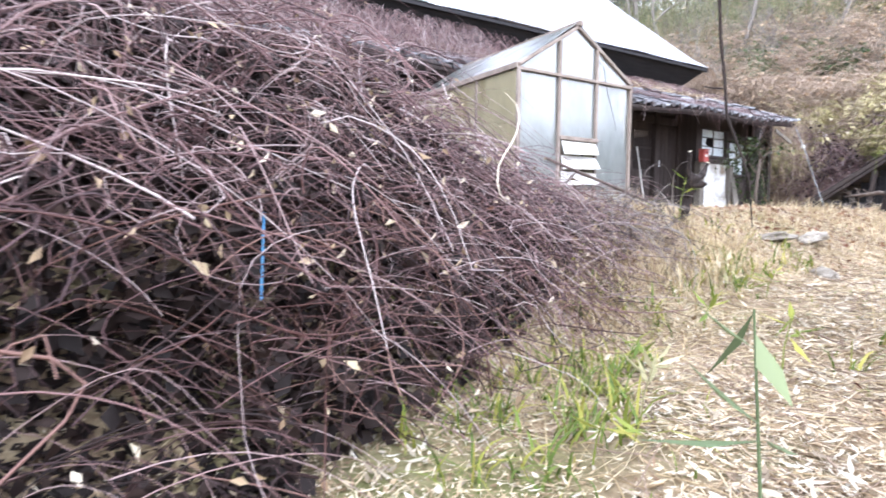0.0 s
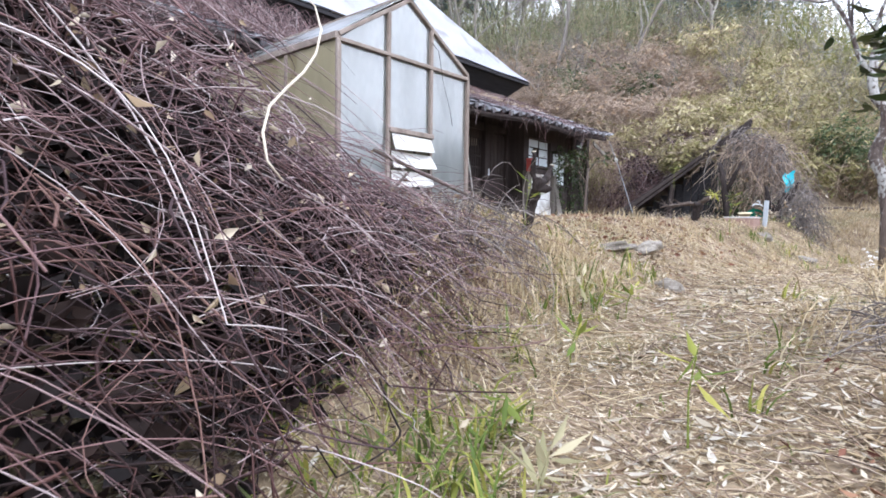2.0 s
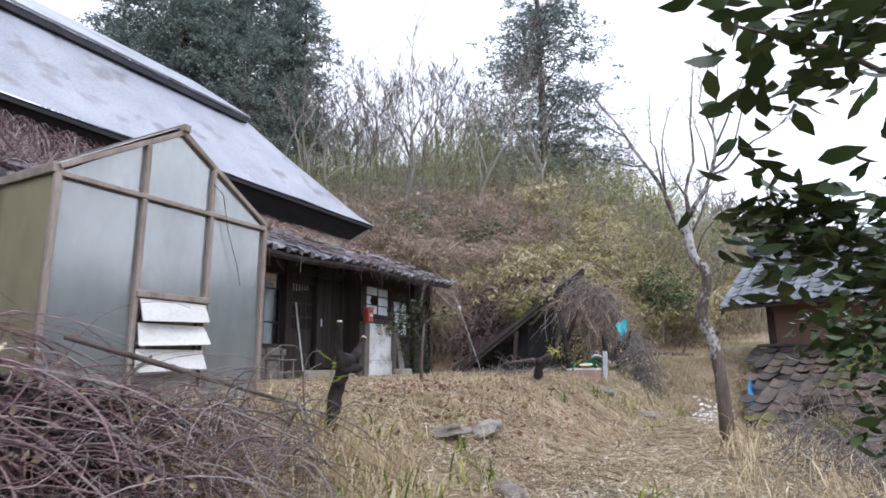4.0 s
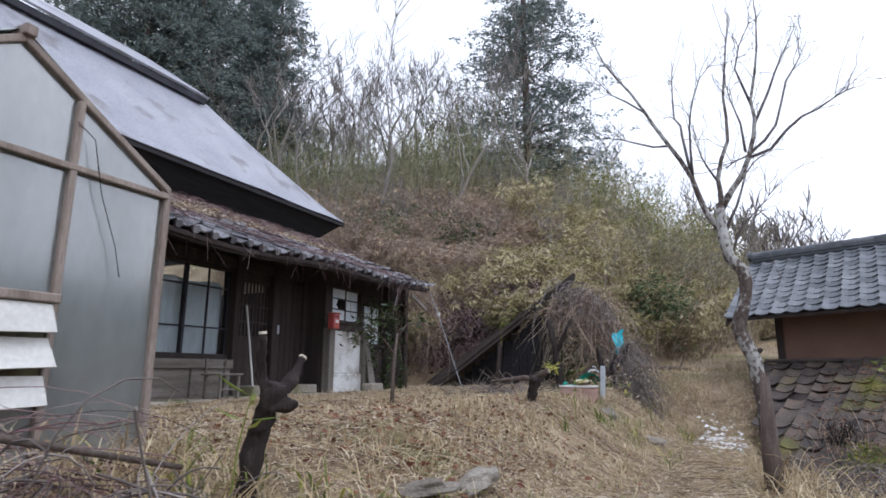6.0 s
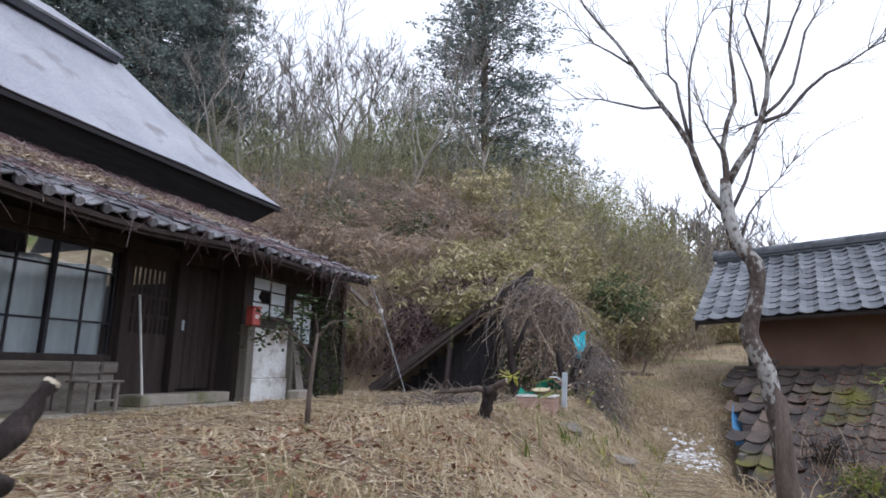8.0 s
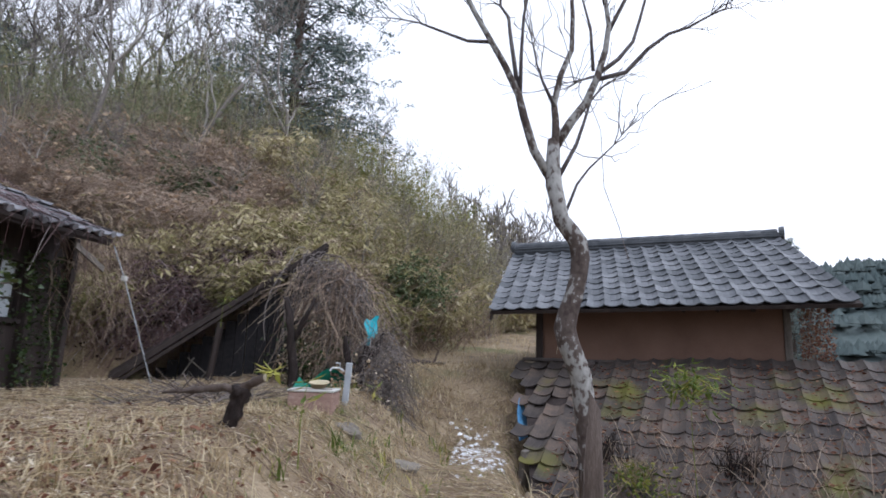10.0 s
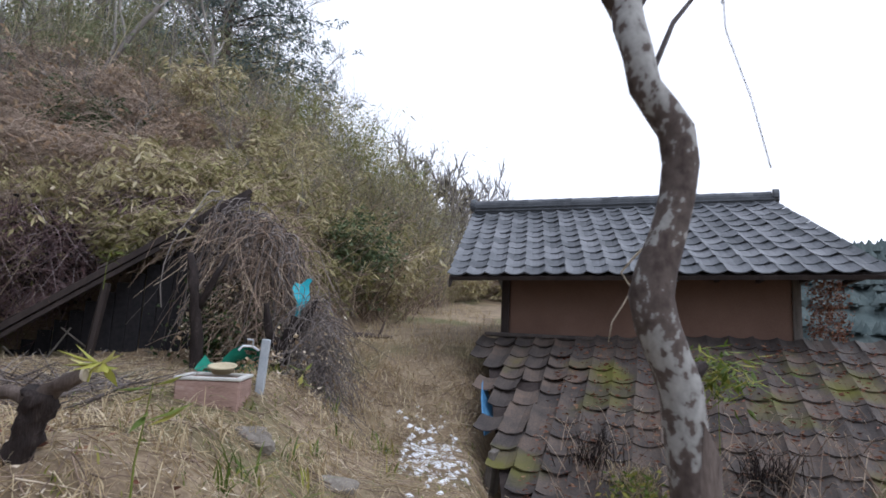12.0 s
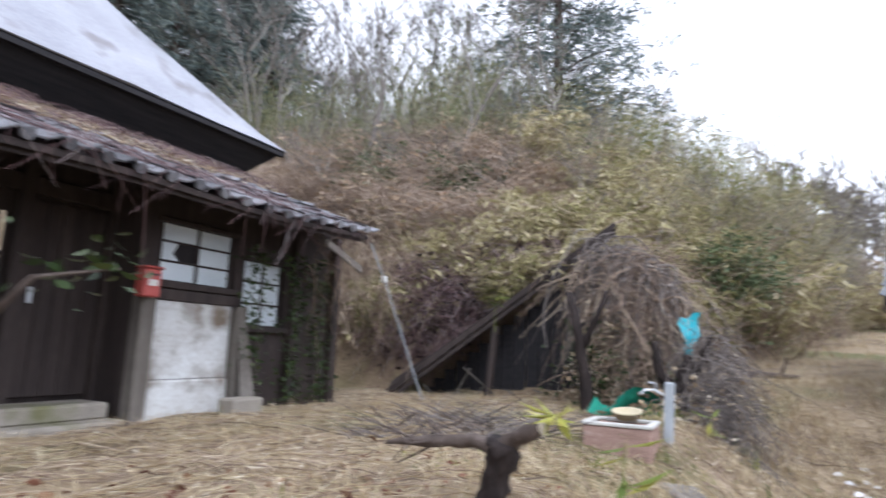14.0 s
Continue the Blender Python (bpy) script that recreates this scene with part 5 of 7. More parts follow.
# ---- thicket of bare vine canes beside the lane ----
def thicket_top(x, y):
    """Height of the thicket over the ground."""
    foot = np.interp(x, (-4, -0.8, 0.6, 2.2, 3.6, 4.8), (0.9, 1.32, 1.76, 2.5, 3.15, 3.7))
    d = y - foot
    top = np.interp(x, (-4, 0.0, 1.0, 2.0, 3.0, 3.9, 4.8), (2.5, 2.15, 1.85, 1.35, 0.7, 0.38, 0.18))
    return np.where(d > 0, top * np.clip(d / 1.3, 0, 1) ** 0.5, 0)


def arcs(n, rng, radius, length, K=11):
    """Curling canes: circular arcs in tilted planes, held under the thicket's top."""
    x, y = rng.uniform(-3.5, 4.8, n * 4), rng.uniform(0.9, 6.0, n * 4)
    h = thicket_top(x, y)
    k = (h > 0.12) & far_from_walk(x, y, 0.5) & ~((x > 3.4) & (y > 4.45)) & (rng.uniform(0, 1, n * 4) < np.clip(1.25 - 0.25 * (y - 2), 0.2, 1))
    x, y, h = x[k][:n], y[k][:n], h[k][:n]
    n = len(x)
    z = height(x, y) + h * rng.uniform(0, 1, n) ** 0.7
    a = rng.uniform(0, 2 * np.pi, n)
    e1 = np.stack([np.cos(a), np.sin(a), rng.normal(0.15, 0.45, n)], -1)
    e1 = unit(e1)
    e2 = unit(np.cross(e1, rng.normal(0, 1, (n, 3)) + np.array([0, 0, 0.0])))
    e2[:, 2] = -np.abs(e2[:, 2])
    R = rng.uniform(*radius, n)[:, None, None]
    th = (rng.uniform(*length, n)[:, None, None] / R) * np.linspace(0, 1, K)[None, :, None]
    p = np.stack([x, y, z], -1)[:, None] + e1[:, None] * R * np.sin(th) + e2[:, None] * R * (1 - np.cos(th))
    p += 0.03 * np.sin(th * rng.uniform(1, 5, (n, 1, 1)) + rng.uniform(0, 6, (n, 1, 3)))
    g = height(p[..., 0], p[..., 1])
    top = g + np.maximum(thicket_top(p[..., 0], p[..., 1]), 0.05) * rng.uniform(0.85, 1.18, (n, 1))
    over = p[..., 2] - top
    p[..., 2] = np.where(over > 0, top + 0.5 * over, p[..., 2])
    p[..., 2] = np.maximum(p[..., 2], g + 0.01)
    lowness = 1 - np.clip((p[..., 2] - g).mean(1) / np.maximum(0.75 * h, 0.35), 0, 1)
    hollow = ((x < 0.25) & ((p[..., 2] - g).mean(1) < 1.05) & (rng.uniform(0, 1, n) < 0.85)) | ((x < 2.6) & (rng.uniform(0, 1, n) < 1.55 * lowness))
    ok = ~hollow & far_from_walk(p[..., 0].ravel(), p[..., 1].ravel(), 0.52).reshape(n, K).all(1) & ~((p[..., 0] > 3.5) & (p[..., 1] > 4.55)).any(1)
    return p[ok]


rng = np.random.default_rng(14)
path = np.concatenate([arcs(6200, rng, (0.12, 0.5), (0.5, 1.3)), arcs(2600, rng, (0.5, 2.2), (0.7, 1.6))])
r = 0.0014 + 0.0046 * rng.uniform(0, 1, len(path)) ** 2
# canes near the ground take the darker colour, as if shaded from above
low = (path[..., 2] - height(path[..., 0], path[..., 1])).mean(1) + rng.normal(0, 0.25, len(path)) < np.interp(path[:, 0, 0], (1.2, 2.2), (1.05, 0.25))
stuff("vine_thicket", cane_arrays(path[~low], r[~low], r[~low] * 0.5, 4), CANE, "dense thicket of bare greyish-pink vine canes", "thicket", True)
stuff("bramble_thicket", cane_arrays(path[low], r[low], r[low] * 0.5, 4), BRAMBLE_SHADE, "low reddish-brown thicket canes with the inner shade in their colour", "thicket", True)
# long whippy canes leaning out of the thicket towards the lane
n = 520
x = rng.uniform(-0.5, 4.4, n)
y = np.interp(x, (-4, -0.8, 0.6, 2.2, 3.6, 4.8), (0.9, 1.32, 1.76, 2.5, 3.15, 3.7)) + rng.uniform(0.1, 1.4, n)
z = height(x, y) + thicket_top(x, y) * rng.uniform(0.2, 1.05, n)
d = np.stack([rng.uniform(0.3, 1.0, n), rng.normal(-0.45, 0.4, n), rng.normal(0.15, 0.3, n)], -1)
L = rng.uniform(0.5, 1.3, n)[:, None, None]
tt = np.linspace(0, 1, 9)[None, :, None]
whip = np.stack([x, y, z], -1)[:, None] + unit(d)[:, None] * L * tt + np.array([0, 0, -0.55]) * L * tt ** 2.2 + 0.02 * np.sin(tt * rng.uniform(2, 7, (n, 1, 1)) + rng.uniform(0, 6, (n, 1, 3)))
whip[..., 2] = np.maximum(whip[..., 2], height(whip[..., 0], whip[..., 1]) + 0.01)
whip = whip[far_from_walk(whip[..., 0].ravel(), whip[..., 1].ravel(), 0.5).reshape(n, 9).all(1) & ~((whip[..., 0] > 3.5) & (whip[..., 1] > 4.55)).any(1)]
rw = rng.uniform(0.0013, 0.0032, len(whip))
stuff("whippy_canes", cane_arrays(whip, rw, rw * 0.4, 4), CANE, "thin pinkish canes arching out towards the lane", "canes", True)
# stout canes and dead poles in the thicket
rng = np.random.default_rng(15)
sel = path[rng.choice(len(path), 620, replace=False)]
sel = sel[far_from_walk(sel[..., 0].ravel(), sel[..., 1].ravel(), 1.25).reshape(len(sel), -1).all(1)]
r = rng.uniform(0.003, 0.006, len(sel))
stuff("thick_canes", cane_arrays(sel + rng.normal(0, 0.03, (len(sel), 1, 3)), r, r * 0.5, 5), CANE, "stout grey canes tangled in the thicket", "canes", True)
PALE = ((1.36, 2.01, 2.06), (1.40, 1.98, 2.01), (1.40, 1.955, 1.95), (1.36, 1.92, 1.88), (1.30, 1.88, 1.82), (1.22, 1.83, 1.76), (1.15, 1.77, 1.71), (1.10, 1.71, 1.65), (1.09, 1.68, 1.60), (1.12, 1.68, 1.57))
POLES = (((3.3, 3.9, 2.03), (3.86, 3.9, 1.89), (4.85, 3.88, 1.63)), ((3.25, 3.95, 1.6), (3.6, 4.1, 1.72), (4.0, 4.25, 1.95)))
BLUEP = ((0.40, 2.42, 1.15), (0.41, 2.40, 1.52))
pale_vine = part("pale_vine", Geo().tube(PALE, (0.0014, 0.002, 0.0026, 0.003, 0.003, 0.003, 0.0027, 0.0025, 0.002, 0.0015), 8), CUT, None, "", True)
tagged(pale_vine, "pale curved vine stem hanging over the thicket", "vine")
for pts in POLES:
    ob = part("dead_pole", Geo().tube(pts, (0.014, 0.016, 0.011), 8), BARK, None, "", True)
    tagged(ob, "dead broken branch caught in the brush", "branch", "dead poles")
# near-black leaves and stems packed inside the thicket, in place of its deep shade
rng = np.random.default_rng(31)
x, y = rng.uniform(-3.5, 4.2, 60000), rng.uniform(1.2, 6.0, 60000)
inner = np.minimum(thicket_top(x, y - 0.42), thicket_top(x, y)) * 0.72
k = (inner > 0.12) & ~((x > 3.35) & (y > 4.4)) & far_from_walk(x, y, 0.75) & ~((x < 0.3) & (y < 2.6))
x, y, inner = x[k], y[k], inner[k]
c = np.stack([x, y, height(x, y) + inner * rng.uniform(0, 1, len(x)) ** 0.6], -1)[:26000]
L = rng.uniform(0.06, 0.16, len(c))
stuff("rotting_leaves", leaf_arrays(c, dirs(len(c), rng, 0.7), rng.normal(0, 1, (len(c), 3)), L, L * 0.6), SHADE_LEAF, "near-black leaves standing in for shade inside the thicket", "leaves")
# near-black leaves over bare earth paint the shade under the thicket
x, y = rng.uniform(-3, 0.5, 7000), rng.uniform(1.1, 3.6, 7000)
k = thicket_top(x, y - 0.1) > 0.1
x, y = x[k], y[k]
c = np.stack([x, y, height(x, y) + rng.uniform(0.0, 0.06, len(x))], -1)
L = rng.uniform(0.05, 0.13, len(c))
stuff("wet_leaves", leaf_arrays(c, dirs(len(c), rng, 0.25), rng.normal(0, 1, (len(c), 3)), L, L * 0.6), SHADE_LEAF, "near-black leaves standing in for shade under the thicket", "leaves")
# withered leaves caught in the canes
rng = np.random.default_rng(16)
flat = path.reshape(-1, 3)
c = flat[rng.choice(len(flat), 1300)]
d = dirs(len(c), rng, 0.9)
d[:, 2] -= 0.5
L = rng.uniform(0.03, 0.09, len(c))
stuff("withered_leaves", leaf_arrays(c, d, rng.normal(0, 1, (len(c), 3)), L, L * 0.45, 0.4), LITTER, "withered brown leaves caught in the canes", "leaves")
bag = part("black_tub", Geo().tube(((3.5, 4.0, 1.35), (3.5, 4.0, 1.6)), (0.13, 0.16), 14), BLACK)
tagged(bag, "black plastic tub in the brush by the greenhouse", "tub")
post_b = part("blue_post", Geo().tube(BLUEP, 0.006, 8), BLUE)
tagged(post_b, "thin blue pole standing in the thicket", "pole")


# ---- vines over the roofs ----
def roof_vines(n, x0, x1, s0, s1, high, rng, spill=0.1):
    x, s = rng.uniform(x0, x1, n), np.clip(rng.beta(1.3, 1.0, n) * (s1 - s0) + s0, s0, s1)
    a = rng.uniform(0, 2 * np.pi, n)
    L = rng.uniform(0.25, 1.0, n)
    t = np.linspace(0, 1, 6)[None]
    X = x[:, None] + np.cos(a)[:, None] * L[:, None] * t
    S = s[:, None] + np.sin(a)[:, None] * L[:, None] * t / 4.2
    over = S < -0.01
    Y = AY + (TY - AY) * np.maximum(S, -0.02)
    Z = AZ + (TZ - AZ) * np.clip(S, 0, 1) + np.where(over, (S + 0.01) * 3.5, 0) + rng.uniform(0.0, 1, (n, 1)) ** 1.5 * high * np.sin(np.pi * np.clip(t + 0.1, 0, 1)) + 0.01
    ok = (X < 13.7 + 1.5 * np.clip(S, 0, 1)).all(1) & (S < 0.97).all(1)
    return np.stack([X, Y, Z], -1)[ok]


rng = np.random.default_rng(17)
v = np.concatenate([roof_vines(5200, -2.5, 6.6, 0.0, 0.95, 0.55, rng), roof_vines(1900, 5.5, 14.9, 0.42, 0.95, 0.16, rng), roof_vines(500, 5.5, 13.5, -0.03, 0.12, 0.1, rng)])
r = rng.uniform(0.002, 0.0045, len(v))
stuff("roof_vines", cane_arrays(v, r, r * 0.5), CANE, "dry reddish vines spread over the lower roof", "vines")
x, s = rng.uniform(5, 14.9, 15000), 0.38 + rng.beta(1.6, 1.0, 15000) * 0.6
k = x < 13.5 + 1.5 * s
x, s = x[k], s[k]
c = np.stack([x, AY + (TY - AY) * s, AZ + (TZ - AZ) * s + rng.uniform(-0.02, 0.05, len(x)) - 0.01], -1)
L = rng.uniform(0.05, 0.14, len(x))
stuff("roof_litter", leaf_arrays(c, dirs(len(x), rng, 0.4), rng.normal(0, 1, (len(x), 3)), L, L * 0.25), LITTER, "brown needles and leaves lying on the roof", "leaf litter")

# vines tumbling over the fallen shed roof
rng = np.random.default_rng(18)
A_, B_, C_ = np.array(A), np.array(B), np.array(C)
t = np.linspace(0, 1, 8)[None, :, None]


def tangle(n, centre, size, radius, length, rng, K=9, fall=0.4):
    """Curled stems through an ellipsoid, drooping."""
    q = unit(rng.normal(0, 1, (n, 3))) * rng.uniform(0.3, 1, (n, 1)) ** 0.5 * np.array(size) + np.array(centre)
    e1 = unit(rng.normal(0, 1, (n, 3)))
    e2 = unit(np.cross(e1, rng.normal(0, 1, (n, 3))))
    e2[:, 2] = -np.abs(e2[:, 2])
    R = rng.uniform(*radius, n)[:, None, None]
    th = rng.uniform(*length, n)[:, None, None] / R * np.linspace(0, 1, K)[None, :, None]
    p = q[:, None] + e1[:, None] * R * np.sin(th) + e2[:, None] * R * (1 - np.cos(th))
    p[..., 2] -= fall * np.linspace(0, 1, K)[None] ** 2 * rng.uniform(0, 1, (n, 1))
    p[..., 2] = np.maximum(p[..., 2], height(p[..., 0], p[..., 1]) + 0.02)
    return p


p = np.concatenate([tangle(420, (16.25, 4.3, 3.35), (0.55, 0.42, 0.55), (0.25, 0.9), (0.5, 1.3), rng, 9, 0.8), tangle(420, (15.95, 4.2, 2.6), (0.55, 0.5, 0.8), (0.25, 1.0), (0.5, 1.4), rng, 9, 0.6), tangle(70, (16.3, 5.0, 3.5), (0.3, 0.4, 0.35), (0.3, 1.0), (0.5, 1.3), rng, 9, 0.9)])
n = 330
a, hh = rng.beta(1.3, 1.3, n), rng.uniform(0.0, 1.0, n)
top = np.stack([16.5 - 0.45 * a + rng.normal(0, 0.2, n), 4.95 - 1.15 * a + rng.normal(0, 0.12, n), 3.95 - 0.85 * a ** 1.6 + rng.normal(0, 0.12, n)], -1)
fall = np.stack([rng.normal(-0.25, 0.22, n), rng.normal(0.05, 0.32, n), -(0.25 + 0.7 * hh) * (top[:, 2] - 1.6)], -1)
tt = np.linspace(0, 1, 12)[None, :, None]
hang = top[:, None] + fall[:, None] * np.concatenate([tt ** 0.7, tt ** 0.7, tt ** 1.4], -1) + np.array([0, 0, 0.15]) * np.sin(np.pi * tt) + 0.11 * tt * np.sin(tt * rng.uniform(3, 12, (n, 1, 1)) + rng.uniform(0, 6, (n, 1, 3)))
hang[..., 2] = np.maximum(hang[..., 2], height(hang[..., 0], hang[..., 1]) + 0.02)
rh = rng.uniform(0.004, 0.012, n)
stuff("hanging_vines", cane_arrays(hang, rh, rh * 0.5, 4), TWIG_GREY, "grey-brown vines hanging in loops over the fallen roof", "vines", True)
r = rng.uniform(0.003, 0.009, len(p))
stuff("shed_vines", cane_arrays(p, r, r * 0.5, 4), TWIG, "dry brown vines tangled over the fallen roof", "vines", True)
p = np.concatenate([tangle(420, (15.0, 3.4, 1.6), (0.5, 0.42, 0.5), (0.2, 0.8), (0.4, 0.8), rng, 9, 0.4), tangle(420, (15.15, 3.35, 2.15), (0.35, 0.32, 0.5), (0.2, 0.7), (0.4, 0.9), rng, 9, 0.7)])
r = rng.uniform(0.0025, 0.007, len(p))
stuff("brush_heap", cane_arrays(p, r, r * 0.4, 4), TWIG_GREY, "dead brush tangled round the stump", "brush", True)
c = np.concatenate([tangle(260, (15.9, 4.5, 2.2), (0.6, 0.8, 0.7), (0.3, 1), (0.3, 0.8), rng).reshape(-1, 3), tangle(120, (15.0, 3.6, 1.7), (0.5, 0.4, 0.4), (0.3, 1), (0.3, 0.8), rng).reshape(-1, 3)])
L = rng.uniform(0.03, 0.09, len(c))
h_ = len(c) // 2
stuff("shed_ivy", leaf_arrays(c[:h_], dirs(h_, rng, 0.7), rng.normal(0, 1, (h_, 3)), L[:h_], L[:h_] * 0.7), EVERGREEN, "dark ivy leaves among the tangled vines", "ivy")
stuff("shed_dead_leaves", leaf_arrays(c[h_:], dirs(len(c) - h_, rng, 0.7), rng.normal(0, 1, (len(c) - h_, 3)), L[h_:], L[h_:] * 0.6), LITTER, "withered leaves among the tangled vines", "leaves")
# cut branches piled in front of the fallen roof, vines hanging at the house corner
n = 260
c0 = np.stack([rng.uniform(11.8, 13.6, n), rng.uniform(4.6, 6.0, n), np.zeros(n)], -1)
c0[:, 2] = height(c0[:, 0], c0[:, 1]) + 0.02
a = rng.uniform(0, 2 * np.pi, n)
p = c0[:, None] + np.stack([np.cos(a), np.sin(a), rng.uniform(0.0, 0.45, n)], -1)[:, None] * rng.uniform(0.2, 0.7, (n, 1, 1)) * t
stuff("cut_branches", cane_arrays(p, rng.uniform(0.004, 0.009, n), np.full(n, 0.002)), TWIG_GREY, "small heap of cut branches in the yard", "branches")
n = 260
c0 = np.stack([rng.uniform(13.2, 14.9, n), rng.uniform(7.1, 9.0, n), rng.uniform(3.2, 4.1, n)], -1)
p = c0[:, None] + np.stack([rng.normal(0.2, 0.3, n), rng.normal(-0.1, 0.25, n), -rng.uniform(0.3, 1.5, n)], -1)[:, None] * t ** 1.2
p += 0.09 * np.sin(t * rng.uniform(3, 10, (n, 1, 1)) + rng.uniform(0, 6, (n, 1, 3)))
p[..., 2] = np.maximum(p[..., 2], height(p[..., 0], p[..., 1]) + 0.01)
r = rng.uniform(0.003, 0.007, n)
stuff("corner_vines", cane_arrays(p, r, r * 0.5), TWIG, "dry vines hanging from the broken house corner", "vines")
n = 1300
c = np.stack([rng.choice((12.5, 13.15, 13.6), n) + rng.normal(0, 0.1, n), 7.74 + rng.normal(0, 0.05, n), rng.uniform(1.65, 3.4, n)], -1)
L = rng.uniform(0.03, 0.07, n)
stuff("ivy", leaf_arrays(c, dirs(n, rng, 0.7), rng.normal(0, 1, (n, 3)), L, L * 0.8), EVERGREEN, "dark ivy climbing the bath-room wall", "ivy")


# ---- trees ----
def bare_tree(seed, tall, r0, spread=0.55, depth=4, trunk=0.35, kids=3, upright=0.35, fine=0.004):
    """Paths and radii of a leafless tree that branches again and again."""
    rng = np.random.default_rng(seed)
    paths, ra, rb = [], [], []

    def grow(p, d, L, r, level):
        pts, q, dd = [p], p.copy(), d.copy()
        for _ in range(5):
            dd = unit(dd + rng.normal(0, 0.13, 3) + np.array([0, 0, 0.06 * upright]))
            q = q + dd * L / 5
            pts.append(q)
        end = r * (0.62 if level < depth else 0.2)
        paths.append(pts)
        ra.append(r)
        rb.append(end)
        if level == depth:
            return
        for i in range(kids + (level > 1)):
            k = rng.uniform(0.35, 1.0) if i else 1.0
            at = pts[int(round(k * 5))]
            a = rng.uniform(0, 2 * np.pi)
            side = np.array([np.cos(a), np.sin(a), upright])
            grow(np.array(at), unit(dd * (1 - spread) + side * spread), L * rng.uniform(0.5, 0.8), (r + (end - r) * k) * rng.uniform(0.5, 0.78), level + 1)

    grow(np.zeros(3), np.array([0.03, 0.02, 1.0]), tall * trunk, r0, 0)
    return cane_arrays(np.array(paths), np.maximum(np.array(ra), fine), np.maximum(np.array(rb), fine * 0.7), 4)


def foliage(centres, per, spread, length, width, rng, sag=-0.2):
    c = np.repeat(centres, per, 0)
    c = c + rng.normal(0, 1, c.shape) * spread
    d = dirs(len(c), rng, 0.6)
    d[:, 2] += sag
    L = rng.uniform(length[0], length[1], len(c))
    return leaf_arrays(c, d, rng.normal(0, 1, (len(c), 3)), L, L * rng.uniform(width[0], width[1], len(c)))


# the pale bent tree beside the lane
tree = thing("bare_tree", "leafless tree with pale lichened crooked trunk", "tree", (9.35, 1.5, 0.9))
trunk = part("trunk", Geo().tube(((9.42, 1.40, 0.75), (9.42, 1.41, 1.3), (9.42, 1.42, 1.71), (9.42, 1.44, 1.88), (9.42, 1.46, 2.06), (9.42, 1.47, 2.16), (9.42, 1.51, 2.26), (9.42, 1.55, 2.36), (9.42, 1.57, 2.45), (9.42, 1.55, 2.54), (9.42, 1.51, 2.66), (9.42, 1.48, 2.78), (9.42, 1.465, 2.9), (9.42, 1.48, 3.01), (9.42, 1.53, 3.08), (9.42, 1.59, 3.16), (9.43, 1.61, 3.28), (9.46, 1.63, 3.4), (9.5, 1.63, 3.56), (9.52, 1.62, 3.75)), (0.095, 0.075, 0.068, 0.067, 0.068, 0.068, 0.067, 0.07, 0.072, 0.066, 0.058, 0.057, 0.06, 0.061, 0.058, 0.054, 0.052, 0.056, 0.05, 0.042), 14), BARK_PALE, tree, "", True)
foot_bark = Geo().tube(((9.42, 1.40, 0.75), (9.42, 1.41, 1.3), (9.42, 1.415, 1.6), (9.42, 1.42, 1.75)), (0.099, 0.0785, 0.0735, 0.0715), 26)
foot_bark.v = [(x, y, z + (z > 1.7) * (0.26 * math.sin(2 * math.atan2(y - 1.42, x - 9.42) + 1) + 0.15 * math.sin(5 * math.atan2(y - 1.42, x - 9.42)) + 0.05 * math.sin(11 * math.atan2(y - 1.42, x - 9.42)))) for x, y, z in foot_bark.v]
part("trunk_foot", foot_bark, BARK, tree, "brown bark of the trunk foot", True)
part("knot", Geo().tube(((9.42, 1.48, 2.19), (9.42, 1.42, 2.22), (9.42, 1.385, 2.24)), (0.05, 0.03, 0.012), 8), BARK_DARK, trunk)
limbs = []


def limb(x0, x1, r, yz):
    """One limb of the tree: it runs from x0 to x1 through the (y, z) stations."""
    n = len(yz)
    pts = [Vector((x0 + (x1 - x0) * i / (n - 1), y, z)) for i, (y, z) in enumerate(yz)]
    limbs.append((pts, r))


limb(9.5, 9.5, 0.034, ((1.64, 3.45), (1.76, 3.66), (1.83, 3.9), (1.87, 4.07), (1.97, 4.29), (2.08, 4.49), (2.2, 4.71), (2.3, 4.92), (2.43, 5.17), (2.57, 5.38), (2.72, 5.63), (2.87, 6.05)))
limb(9.52, 9.75, 0.014, ((2.08, 4.48), (2.24, 4.51), (2.46, 4.62), (2.6, 4.7), (2.77, 4.76), (2.95, 4.8)))
limb(9.52, 9.3, 0.012, ((2.3, 4.92), (2.49, 5.07), (2.64, 5.16), (2.75, 5.3), (2.9, 5.5)))
limb(9.5, 9.7, 0.018, ((1.87, 4.08), (1.9, 4.32), (1.93, 4.57), (1.94, 4.72), (2.0, 4.83), (2.0, 5.11), (1.99, 5.37), (1.97, 5.6)))
limb(9.5, 9.3, 0.015, ((1.86, 4.06), (1.86, 4.34), (1.85, 4.62), (1.81, 4.86), (1.71, 5.12), (1.54, 5.31)))
limb(9.5, 9.55, 0.03, ((1.62, 3.6), (1.61, 3.8), (1.61, 3.9), (1.62, 4.02), (1.57, 4.24), (1.49, 4.44), (1.48, 4.71), (1.49, 4.95), (1.45, 5.26), (1.41, 5.56), (1.36, 5.88)))
limb(9.5, 9.35, 0.014, ((1.62, 3.99), (1.71, 4.15), (1.76, 4.26), (1.81, 4.45)))
limb(9.52, 9.6, 0.034, ((1.61, 3.7), (1.5, 3.89), (1.39, 4.04), (1.31, 4.23), (1.24, 4.46), (1.21, 4.66), (1.23, 4.87), (1.16, 5.19), (1.11, 5.49), (1.08, 5.9)))
